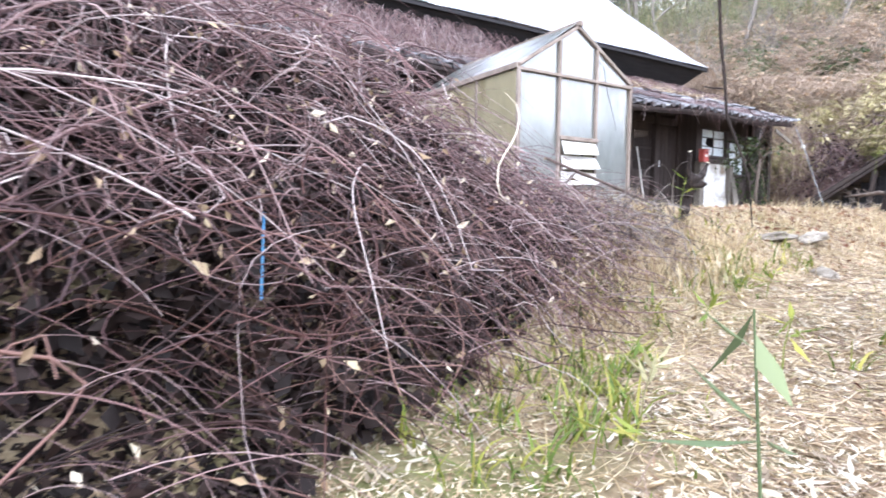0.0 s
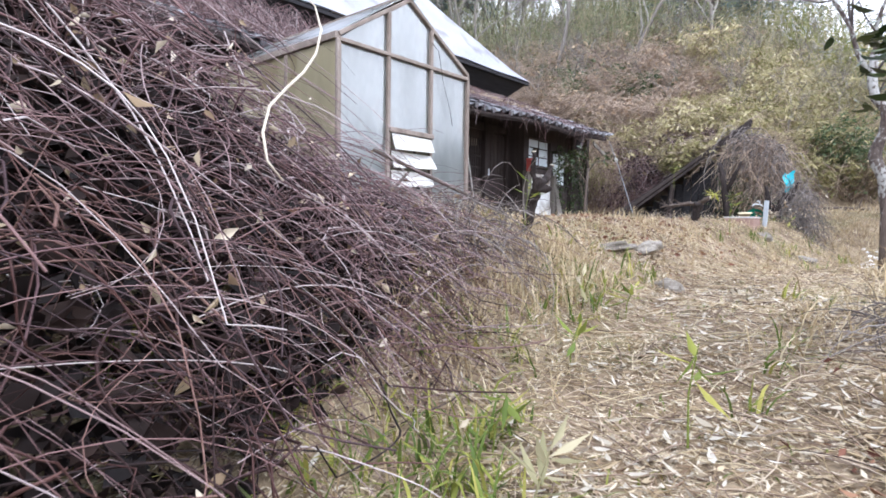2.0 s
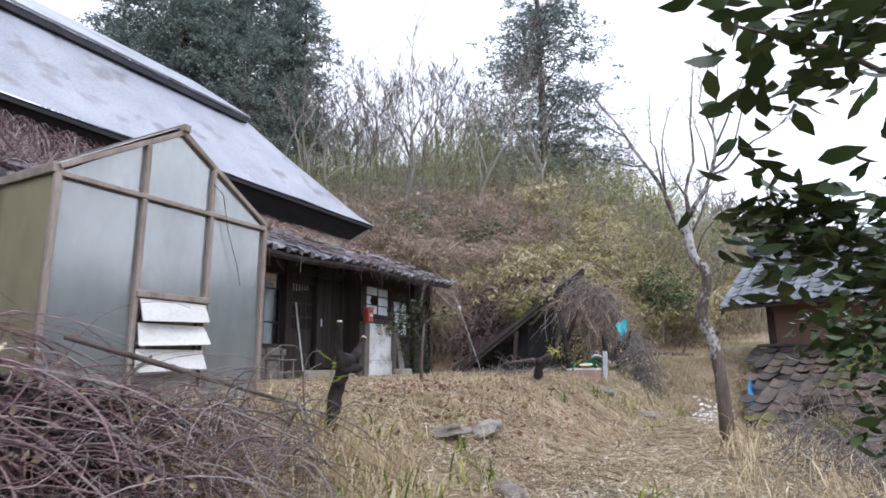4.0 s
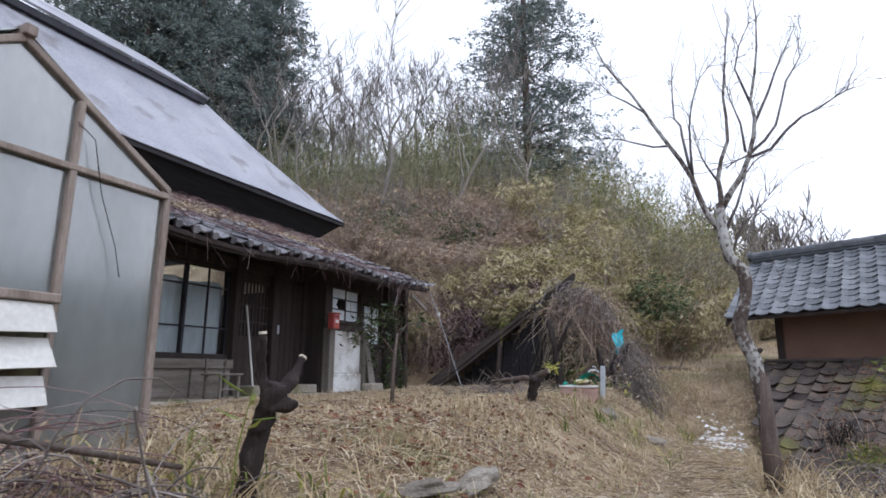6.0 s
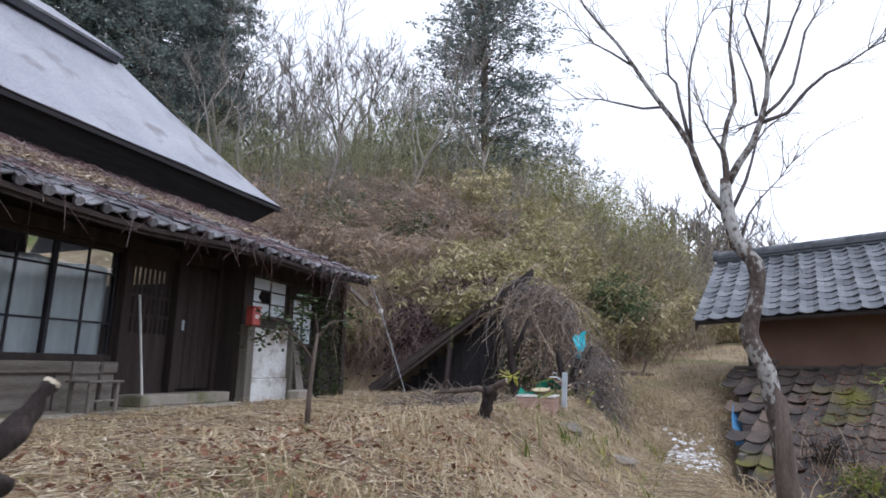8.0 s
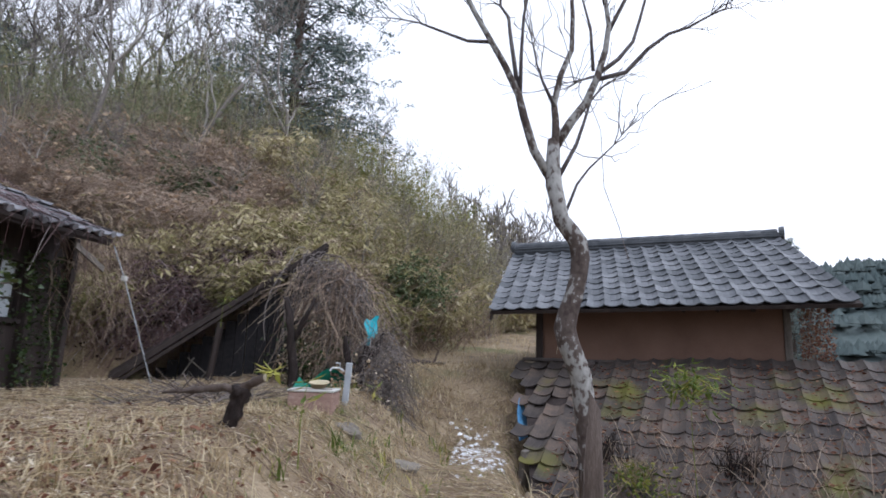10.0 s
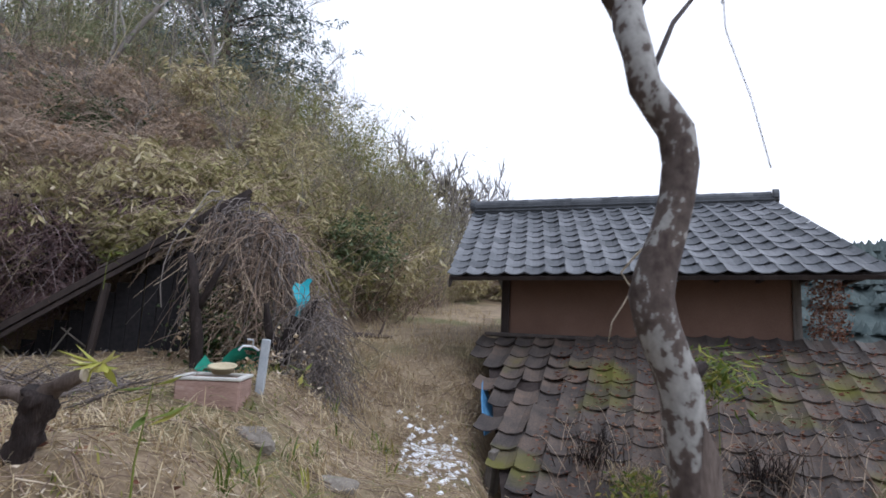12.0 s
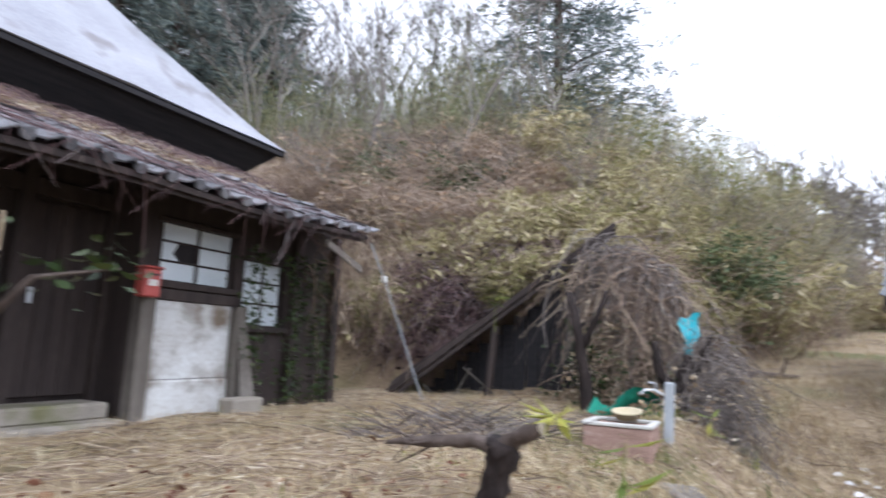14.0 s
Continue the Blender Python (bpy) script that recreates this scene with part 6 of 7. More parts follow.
limb(9.58, 9.4, 0.015, ((1.23, 4.84), (1.3, 5.07), (1.35, 5.23), (1.29, 5.47), (1.17, 5.7)))
limb(9.56, 9.5, 0.019, ((1.31, 4.23), (1.1, 4.29), (0.94, 4.47), (0.79, 4.59), (0.65, 4.64), (0.5, 4.73), (0.38, 4.79), (0.33, 4.95)))
limb(9.56, 9.75, 0.017, ((1.29, 4.28), (1.14, 4.41), (1.02, 4.57), (0.95, 4.79), (0.87, 5.07), (0.77, 5.23), (0.71, 5.34), (0.69, 5.7)))
limb(9.57, 9.6, 0.016, ((1.21, 4.62), (1.06, 4.93), (0.96, 5.18), (0.87, 5.37), (0.73, 5.65)))
limb(9.48, 9.62, 0.016, ((1.6, 3.46), (1.47, 3.71), (1.41, 3.88), (1.35, 4.07), (1.25, 4.2), (1.12, 4.3)))
limb(9.56, 9.5, 0.012, ((1.31, 4.26), (1.42, 4.21), (1.57, 4.16)))
limb(9.56, 9.5, 0.014, ((1.33, 4.3), (1.35, 4.62), (1.42, 4.88), (1.46, 5.1)))
limb(9.45, 9.4, 0.011, ((1.56, 3.2), (1.48, 3.41), (1.40, 3.52), (1.24, 3.68), (1.1, 3.86)))
rng = np.random.default_rng(21)
for pts, r in limbs:
    n = len(pts)
    part("limb", Geo().tube(pts, [r * (1 - 0.8 * i / (n - 1)) for i in range(n)], 8), BARK_PALE if r > 0.028 else BARK_LIMB, tree, "", True)
paths, r0, r1 = [], [], []
for pts, r in limbs:
    P = np.array(pts)
    for _ in range(9):
        k = rng.uniform(0.45, 1.0)
        i = min(int(k * (len(P) - 1)), len(P) - 2)
        f = k * (len(P) - 1) - i
        q = P[i] * (1 - f) + P[i + 1] * f
        d = unit(unit(P[i + 1] - P[i]) + rng.normal(0, 0.55, 3) + np.array([0, 0, 0.25]))
        L = rng.uniform(0.15, 0.5)
        for sub in range(2):
            pp = [q + d * L * s + rng.normal(0, 0.012, 3) * (s > 0) for s in np.linspace(0, 1, 5)]
            paths.append(pp)
            r0.append(0.0045 if sub == 0 else 0.003)
            r1.append(0.0018)
            q = np.array(pp[rng.integers(1, 4)])
            d = unit(d + rng.normal(0, 0.5, 3) + np.array([0, 0, 0.2]))
            L *= 0.65
tw = new("twigwork", array_mesh("twigwork", *cane_arrays(np.array(paths), np.array(r0), np.array(r1), 4), WOODS))
tw.parent = tree
tw.matrix_parent_inverse = Matrix.Translation(tree.location).inverted()
tagged(tw, "fine bare twigs", kind="stuff")
part("dangling_twig", Geo().tube(((9.45, 1.49, 2.72), (9.62, 1.46, 2.68), (9.73, 1.49, 2.62), (9.76, 1.53, 2.56), (9.78, 1.48, 2.5), (9.81, 1.5, 2.44), (9.85, 1.53, 2.37), (9.86, 1.54, 2.29)), (0.006, 0.005, 0.0045, 0.004, 0.0035, 0.003, 0.0025, 0.0015), 6), CUT, tree, "pale crooked dead twig", True)
part("hanging_vine", Geo().tube(((9.5, 1.38, 4.05), (9.42, 1.32, 3.79), (9.4, 1.31, 3.38), (9.4, 1.22, 3.13), (9.4, 1.16, 2.9)), 0.0025, 5), TWIG_GREY, tree)

def hill_foot(x):
    return np.interp(x, (16.5, 18, 21, 25, 30, 60), (4.8, 4.0, 3.0, 1.9, 1.0, -3))


# bare woodland on the hill
woods = []
for i in range(5):
    m = array_mesh("bare_branches", *bare_tree(40 + i, 9.5, 0.09, 0.5, 4, 0.36, 3, 0.7, 0.010), WOODS)
    woods.append(m)


def plant(name, mesh, x, y, scale, turn, label, category, group, sink=0.1, lean=0.0):
    ob = new(name, mesh)
    ob.location = (x, y, float(height(x, y)) - sink)
    ob.rotation_euler = (lean, lean * 0.5, turn)
    ob.scale = (scale,) * 3
    return tagged(ob, label, category, group)


rng = np.random.default_rng(22)
spots = []
while len(spots) < 95:
    x, y = rng.uniform(21, 58), rng.uniform(1.5, 50)
    if float(height(x, y)) - 2.0 < 4.0 or (y < 9 and rng.uniform() < 0.6) or math.hypot(x - 30.5, y - 9.6) < 1.5 or y > 12 + (x - 14) * 1.6:
        continue
    spots.append((x, y))
for x, y in spots:
    plant("bare_woodland_tree", woods[int(rng.integers(5))], x, y, rng.uniform(0.6, 1.5), rng.uniform(0, 6.28), "slender leafless tree on the wooded hillside", "tree", "hillside trees", 0.2, rng.normal(0, 0.11))
tall_woods = [array_mesh("tall_branches", *bare_tree(70 + i, 13.0, 0.17, 0.42, 5, 0.30, 2, 0.9, 0.02), WOODS_TALL) for i in range(4)]
end_woods = [array_mesh("end_branches", *bare_tree(75 + i, 9.0, 0.13, 0.5, 4, 0.30, 3, 0.7, 0.026), WOODS) for i in range(3)]
for i, (x, y, s) in enumerate(((33, 25.6, 1.0), (31, 22.6, 0.95), (34, 22.4, 1.1), (35, 20.6, 1.15), (33, 18.6, 1.1), (36, 19.2, 1.2), (32, 16.3, 0.85), (35, 14.8, 0.8), (30, 13.2, 0.6), (40, 27, 1.1), (29, 21.5, 0.8), (38, 33, 1.2), (34, 46, 1.3), (34, 51, 1.3), (42, 22, 1.0))):
    plant("tall_bare_tree", tall_woods[i % 4], x, y, s, i * 2.4, "tall leafless grey tree on the hill crest", "tree", "tall hill trees", 0.2, 0.05 * math.sin(i * 5))
for i, (x, y, s) in enumerate(((40, -0.2, 0.72), (42, -1.2, 0.8), (38, -0.6, 0.6), (44, -2.2, 0.82), (46, -3.4, 0.8), (41, -2.6, 0.62), (48, -4.6, 0.74), (37, 0.6, 0.66), (35.5, 1.4, 0.6), (34, 1.2, 0.5), (36, 0.2, 0.55), (45, -5.0, 0.7), (52, -6.5, 0.85))):
    plant("lane_end_tree", end_woods[i % 3], x, y, s * 1.7, i * 1.7, "small leafless tree at the top of the lane", "tree", "lane end trees", 0.2)
for x, y, s in ((20.5, 4.6, 0.4), (23, 3.8, 0.42), (26, 3.4, 0.45), (29, 3.2, 0.5), (33, 3, 0.55), (36, 2, 0.5), (40, 1, 0.55), (36, -4.5, 0.75), (40, -7, 0.8), (43, -4.6, 1.0), (47, -8, 1.0), (48, 2, 0.7), (45, -12, 0.9), (50, -6.5, 1.1), (54, -9, 1.1), (39, -3.2, 0.7), (24.5, 5, 0.5), (27.5, 5.5, 0.5), (31, 6, 0.5)):
    plant("bare_shrub_tree", woods[int(rng.integers(5))], x, y, s, rng.uniform(0, 6.28), "thin leafless tree beyond the lane", "tree", "lane trees", 0.2)


for i in range(46):
    x = rng.uniform(24, 40)
    y = float(hill_foot(x)) + rng.uniform(-0.5, 1.2) - 0.06 * max(x - 30, 0)
    plant("lane_tree", woods[int(rng.integers(5))], x, y, rng.uniform(0.28, 0.58), rng.uniform(0, 6.28), "thin leafless tree beside the climbing lane", "tree", "lane trees", 0.2, rng.normal(0, 0.15))


def cedar_meshes(seed, tall, base, width):
    rng = np.random.default_rng(seed)
    n = int(tall * 13)
    z = base + (tall - base) * rng.uniform(0, 1, n) ** 0.9
    a = rng.uniform(0, 2 * np.pi, n)
    k = (z - base) / (tall - base)
    reach = width * np.clip(1.04 - k, 0.05, 1) ** 0.6 * np.clip((z - base) / 1.2 + 0.5, 0, 1) * rng.uniform(0.55, 1.1, n)
    t = np.linspace(0, 1, 7)[None, :, None]
    tip = np.stack([np.cos(a) * reach, np.sin(a) * reach, rng.uniform(-0.3, 0.15, n) * reach], -1)
    p = np.stack([0 * z, 0 * z, z], -1)[:, None] + tip[:, None] * t
    p[..., 2] += 0.1 * np.sin(np.pi * t[..., 0]) * reach[:, None]
    branches = cane_arrays(p, np.full(n, 0.035), np.full(n, 0.01), 3)
    pts = p[:, 2:].reshape(-1, 3)
    tufts = pts.repeat(2, 0) + rng.normal(0, 1, (len(pts) * 2, 3)) * np.array([0.3, 0.3, 0.12])
    leaves = foliage(tufts, 15, np.array([0.12, 0.12, 0.07]), (0.10, 0.24), (0.3, 0.55), rng, -0.35)
    trunk = Geo().tube([(0.02 * math.sin(i), 0.02 * i, tall * i / 8) for i in range(9)], [0.26 - 0.028 * i for i in range(9)], 10)
    return trunk.mesh("trunk", BARK, True), array_mesh("branches", *branches, BARK), array_mesh("crown", *leaves, HAZED_CEDAR)


cedar_kinds = [cedar_meshes(51, 19.0, 2.5, 5.0), cedar_meshes(52, 17.0, 1.5, 4.2)]


def cedar(kind, x, y, s, turn, label):
    ob = thing("cedar", label, "tree", (x, y, float(height(x, y)) - 0.3), group="hillside cedars")
    ob.rotation_euler = (0, 0, turn)
    ob.scale = (s,) * 3
    for m, nm in zip(cedar_kinds[kind], ("trunk", "branchwork", "crown")):
        c = new(nm, m)
        c.parent = ob
        if nm != "trunk":
            tagged(c, kind="stuff")


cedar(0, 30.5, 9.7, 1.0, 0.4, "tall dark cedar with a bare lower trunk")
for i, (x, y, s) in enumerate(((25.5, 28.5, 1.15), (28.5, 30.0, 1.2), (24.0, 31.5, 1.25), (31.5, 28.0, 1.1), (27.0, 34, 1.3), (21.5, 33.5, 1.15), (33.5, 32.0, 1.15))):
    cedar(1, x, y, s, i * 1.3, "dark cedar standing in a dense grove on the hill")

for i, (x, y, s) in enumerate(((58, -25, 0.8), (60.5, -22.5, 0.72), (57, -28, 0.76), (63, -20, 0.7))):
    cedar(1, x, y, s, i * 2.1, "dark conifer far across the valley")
for i in range(60):
    x = rng.uniform(24, 46)
    y = float(hill_foot(x)) + rng.uniform(0.2, 1.8)
    if x > 38:
        y = rng.uniform(-7, 2)
    plant("lane_bush", woods[int(rng.integers(5))], x, y, rng.uniform(0.25, 0.5), rng.uniform(0, 6.28), "leafless twiggy bush beside the far lane", "bush", "lane bushes", 0.3)
for i in range(170):
    x, y = rng.uniform(18.5, 40), rng.uniform(2.5, 24)
    if float(height(x, y)) < 4.2 or y < hill_foot(x) + 0.6 or (x < 19.5 and y < 8.5):
        continue
    plant("hillside_bush", woods[int(rng.integers(5))], x, y, rng.uniform(0.2, 0.48), rng.uniform(0, 6.28), "leafless twiggy bush in the hillside scrub", "bush", "hillside bushes", 0.35)

# hillside scrub: twiggy bushes, bamboo grass and a few evergreen shrubs
rng = np.random.default_rng(23)


def hill_spots(n, x0, x1, y0, y1, low=0.15):
    x, y = rng.uniform(x0, x1, n), rng.uniform(y0, y1, n)
    z = height(x, y)
    up = z - np.interp(x, (0, 15, 17.6, 20.5, 28, 40, 60), (1.64, 1.64, 2.1, 2.3, 3.1, 4.5, 5.8))
    k = (up > low) & (y > hill_foot(x) + 0.15) & ~((x < 14.8) & (y < 19)) & ~((x < 17.5) & (y < 8.4) & (y > 3.9)) & ~((x < 16.2) & (y < 10))
    return np.stack([x, y, z], -1)[k]


near, mid = hill_spots(3600, 14.8, 32, 1.5, 18), hill_spots(2300, 22, 58, 2, 42)
near = near[(wob(near[:, 0], near[:, 1], 1.1, 4) + rng.normal(0, 0.5, len(near))) > -0.55]


def bushes(spots, per, tall, rad, r0):
    c = np.repeat(spots, per, 0)
    N = len(c)
    c = c + np.stack([rng.normal(0, rad, N), rng.normal(0, rad, N), np.full(N, -0.1)], -1)
    Ls = (rng.uniform(tall[0], tall[1], N) * (1 + 0.45 * wob(c[:, 0], c[:, 1], 0.9, 1.5)))[:, None, None]
    d = dirs(N, rng, 0.0) * 0.55
    d[:, 2] = rng.uniform(0.5, 1.0, N)
    t = np.linspace(0, 1, 4)[None, :, None]
    p = c[:, None] + d[:, None] * Ls * t + np.array([0, 0, -1.0]) * Ls * 0.28 * t ** 2.5 + rng.normal(0, 0.03, (N, 4, 3)) * Ls
    return cane_arrays(p, rng.uniform(r0 * 0.6, r0, N), np.full(N, r0 * 0.3)), p[:, 2:].reshape(-1, 3)


clump = near[rng.choice(len(near), 330)]
end = np.stack([rng.uniform(20, 33, 150), rng.uniform(1.5, 4.6, 150), np.zeros(150)], -1)
end[:, 1] -= 0.11 * (end[:, 0] - 20)
end[:, 2] = height(end[:, 0], end[:, 1])
end = end[(end[:, 1] > hill_foot(end[:, 0]) - 0.1) | (end[:, 0] > 31)]
b1, tips1 = bushes(near, 5, (0.3, 1.1), 0.38, 0.009)
b3, tips3 = bushes(clump[:150], 22, (0.8, 2.0), 0.4, 0.010)
b4, tips4 = bushes(end, 26, (1.0, 3.0), 0.4, 0.013)
b2, tips2 = bushes(mid, 12, (0.8, 2.6), 0.55, 0.02)
stuff("hillside_scrub", join_arrays(b1, b2, b3, b4), TWIG, "tangled brown scrub covering the hillside", "scrub")
sel1 = tips1[rng.choice(len(tips1), 16000)]
sel2 = tips2[rng.choice(len(tips2), 26000)]


def lean_(pts):
    """Bamboo grass keeps to the lane side and to patches; the house side stays brown and twiggy."""
    x, y = pts[:, 0], pts[:, 1]
    side = np.clip((7.2 + 0.12 * (x - 17) - y) * 0.45, -1.1, 0.9)
    return pts[side + 0.9 * np.sin(x * 1.1 + 1.3 * np.sin(y * 0.9)) + 0.7 * np.sin(y * 1.7 + x * 0.6) + rng.normal(0, 0.35, len(pts)) > 0.15]


sel3 = np.concatenate([tips3[rng.choice(len(tips3), 3500)], tips4[rng.choice(len(tips4), 3500)]])
stuff("bamboo_grass", join_arrays(foliage(lean_(sel1), 3, 0.14, (0.08, 0.21), (0.11, 0.2), rng, -0.45), foliage(lean_(sel2), 4, 0.25, (0.12, 0.28), (0.14, 0.24), rng, -0.4), foliage(lean_(sel3), 4, 0.13, (0.10, 0.24), (0.11, 0.18), rng, -0.6)), SASA, "yellow-green bamboo grass over the hillside", "bamboo grass")
brown = tips1[rng.choice(len(tips1), 9000)]
stuff("dead_leaves", foliage(brown, 2, 0.12, (0.06, 0.15), (0.25, 0.5), rng, -0.5), LITTER, "withered brown leaves on hillside scrub", "leaves")
for i in range(9):
    sp = hill_spots(60, 17.5, 34, 5, 16, 0.8)
    x, y, z = sp[0]
    cs = np.array([x, y, z + 0.5]) + rng.normal(0, 1, (70, 3)) * np.array([0.55, 0.55, 0.4])
    m = array_mesh("evergreen_shrub", *foliage(cs, 22, 0.15, (0.07, 0.16), (0.3, 0.5), rng), SHRUB if i % 2 else SASA)
    tagged(new("evergreen_shrub", m), "dense green shrub among the hillside scrub", "shrub", "hillside shrubs")
# rounded bushes that make up the slope: bamboo grass towards the lane, brown twiggy shrubs towards the house
def bush_meshes(seed, leafed, brown):
    """Arching stems from one root, side twigs, and fans of drooping leaves at their outer half; about a metre high."""
    rng = np.random.default_rng(seed)
    N = 30 if leafed else 44
    a = rng.uniform(0, 2 * np.pi, N)
    out = np.stack([np.cos(a), np.sin(a), 0 * a], -1)
    L, lean = rng.uniform(0.7, 1.25, N)[:, None, None], rng.uniform(0.15, 0.95, N)[:, None, None]
    t = np.linspace(0, 1, 8)[None, :, None]
    root = np.concatenate([rng.normal(0, 0.12, (N, 2)), np.full((N, 1), -0.12)], 1)
    p = root[:, None] + out[:, None] * L * lean * t ** 1.3 + np.array([0, 0, 1.0]) * L * (t - 0.45 * lean * t ** 2.4) + rng.normal(0, 0.02, (N, 8, 3))
    q = p[:, 2:].reshape(-1, 3)
    q = np.repeat(q, 2 if leafed else 5, 0)
    d = dirs(len(q), rng, 0.4) + np.array([0, 0, 0.25])
    tl = rng.uniform(0.1, 0.42, len(q))[:, None, None]
    w = q[:, None] + d[:, None] * tl * np.linspace(0, 1, 4)[None, :, None] + np.array([0, 0, -0.1]) * np.linspace(0, 1, 4)[None, :, None] ** 2
    stems = join_arrays(cane_arrays(p, np.full(N, 0.009), np.full(N, 0.004)), cane_arrays(w, np.full(len(w), 0.0045), np.full(len(w), 0.0025)))
    tips = w[:, 2:].reshape(-1, 3)
    if leafed:
        c = np.repeat(tips[rng.choice(len(tips), 520)], 5, 0) + rng.normal(0, 0.03, (2600, 3))
        d = dirs(2600, rng, 0.4) + np.array([0, 0, -0.7])
        Ls = rng.uniform(0.07, 0.18, 2600)
        leaves = leaf_arrays(c, d, rng.normal(0, 1, (2600, 3)), Ls, Ls * rng.uniform(0.16, 0.28, 2600))
    else:
        c = tips[rng.choice(len(tips), 420)]
        Ls = rng.uniform(0.04, 0.11, 420)
        leaves = leaf_arrays(c, dirs(420, rng, 0.8), rng.normal(0, 1, (420, 3)), Ls, Ls * 0.5)
    return array_mesh("stemwork", *stems, brown), array_mesh("leaves", *leaves, SASA_BUSH if leafed else DEAD_BUSH)


leafy_kinds = [bush_meshes(80 + i, True, BUSH_STEMS) for i in range(4)]
twiggy_kinds = [bush_meshes(90 + i, False, BUSH_STEMS) for i in range(4)]
green_kinds = [(a, b.copy()) for a, b in leafy_kinds[:2]]
for a, b in green_kinds:
    b.materials.clear()
    b.materials.append(SHRUB_BUSH)
rng = np.random.default_rng(77)
slope = np.concatenate([hill_spots(1500, 15.5, 27, 1.0, 17, 0.25), hill_spots(700, 24, 40, -1, 26, 0.3)])
placed = []
for x, y, z in slope:
    gap = 0.62 if x < 22 else 0.95
    if len(placed) >= 470 or any((x - a) ** 2 + (y - b) ** 2 < gap * gap for a, b in placed):
        continue
    placed.append((x, y))
    side = (7.6 + 0.10 * (x - 17) - y) * 0.5 + 0.8 * math.sin(x * 1.1 + 1.3 * math.sin(y * 0.9)) + rng.normal(0, 0.3)
    pick = int(rng.integers(4))
    if side > 0.1:
        kind, label, group = leafy_kinds[pick], "yellow-green bamboo grass clump on the hillside", "bamboo grass clumps"
    elif rng.uniform() < 0.1 and x > 18.5:
        kind, label, group = green_kinds[pick % 2], "green leafy shrub among brown hillside scrub", "green shrubs"
    else:
        kind, label, group = twiggy_kinds[pick], "brown twiggy shrub covering the hillside", "brown shrubs"
    ob = thing("hillside_shrub", label, "shrub", (x, y, z), group=group)
    ob.rotation_euler = (rng.normal(0, 0.12), rng.normal(0, 0.12), rng.uniform(0, 6.28))
    k = rng.uniform(0.75, 1.5) * (1.0 if x < 22 else 1.35)
    ob.scale = (k * rng.uniform(0.9, 1.25), k * rng.uniform(0.9, 1.25), k * rng.uniform(0.75, 1.15))
    for nm, m in zip(("stemwork", "leaves"), kind):
        c = new(nm, m)
        c.parent = ob
        tagged(c, kind="stuff")

for i in range(26):
    x, y = 33 + 6 * ((i * 0.618) % 1), -0.6 - 4.2 * ((i * 0.382) % 1)
    ob = thing("lane_end_shrub", "brown twiggy shrub at the top of the lane", "shrub", (x, y, float(height(x, y))), group="lane end shrubs")
    ob.rotation_euler = (0, 0, i * 1.9)
    ob.scale = (2.0 + 0.8 * math.sin(i),) * 3
    for nm, m in zip(("stemwork", "leaves"), (twiggy_kinds, leafy_kinds)[i % 3 == 0][i % 4]):
        c = new(nm, m)
        c.parent = ob
        tagged(c, kind="stuff")
rng = np.random.default_rng(78)
# dark brush in the hollow behind the fallen roof
p = np.concatenate([tangle(1500, (17.3, 8.3, 2.9), (0.55, 1.1, 1.2), (0.2, 1.0), (0.4, 1.3), rng, 7, 0.5), tangle(700, (17.9, 6.6, 3.9), (0.5, 1.3, 0.7), (0.2, 1.0), (0.4, 1.2), rng, 7, 0.5)])
r = rng.uniform(0.003, 0.008, len(p))
stuff("hollow_brush", cane_arrays(p, r, r * 0.4, 3), CANE, "dark reddish brush in the hollow behind the fallen roof", "brush")
# leaves among the brush, near-black so their colour gives the hollow's shade
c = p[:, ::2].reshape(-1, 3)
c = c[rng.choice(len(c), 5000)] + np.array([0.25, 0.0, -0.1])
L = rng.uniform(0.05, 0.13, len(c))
stuff("hollow_leaves", leaf_arrays(c, dirs(len(c), rng, 0.7), rng.normal(0, 1, (len(c), 3)), L, L * 0.6), SHADE_LEAF, "near-black leaves standing in for shade in the hillside hollow", "leaves")
# broad evergreen shrubs on the slope above the lane
for x, y, z, w in ((20.6, 3.35, 1.5, 0.6), (24.5, 8.5, 0.5, 0.6)):
    cs = np.array([x, y, float(height(x, y)) + z]) + rng.normal(0, 1, (110, 3)) * w * np.array([0.7, 0.7, 0.55])
    m = array_mesh("evergreen_bush", *foliage(cs, 26, 0.16, (0.07, 0.17), (0.3, 0.5), rng), SHRUB)
    tagged(new("evergreen_bush", m), "dark green bush growing on the hill slope", "bush", "hillside shrubs")
# fine bamboo standing over the scrub, out to the skyline
stands = []
for i in range(4):
    N = 16
    t = np.linspace(0, 1, 6)[None, :, None]
    a = np.stack([rng.normal(0, 0.7, N), rng.normal(0, 0.7, N), np.full(N, -0.2)], -1)
    Ls = rng.uniform(2.2, 5.0, N)[:, None, None]
    d = dirs(N, rng, 0.0) * rng.uniform(0.05, 0.4, (N, 1))
    d[:, 2] = 1
    pp = a[:, None] + d[:, None] * Ls * t + dirs(N, rng, 0.0)[:, None] * 0.12 * Ls * t ** 3
    tips = pp[:, 2:].reshape(-1, 3)
    stands.append((array_mesh("culms", *cane_arrays(pp, np.full(N, 0.014), np.full(N, 0.003), 4), HAZY_BAMBOO), array_mesh("leaves", *foliage(np.repeat(tips, 5, 0), 2, 0.24, (0.10, 0.24), (0.12, 0.2), rng, -0.5), HAZY_BAMBOO)))
spots = []
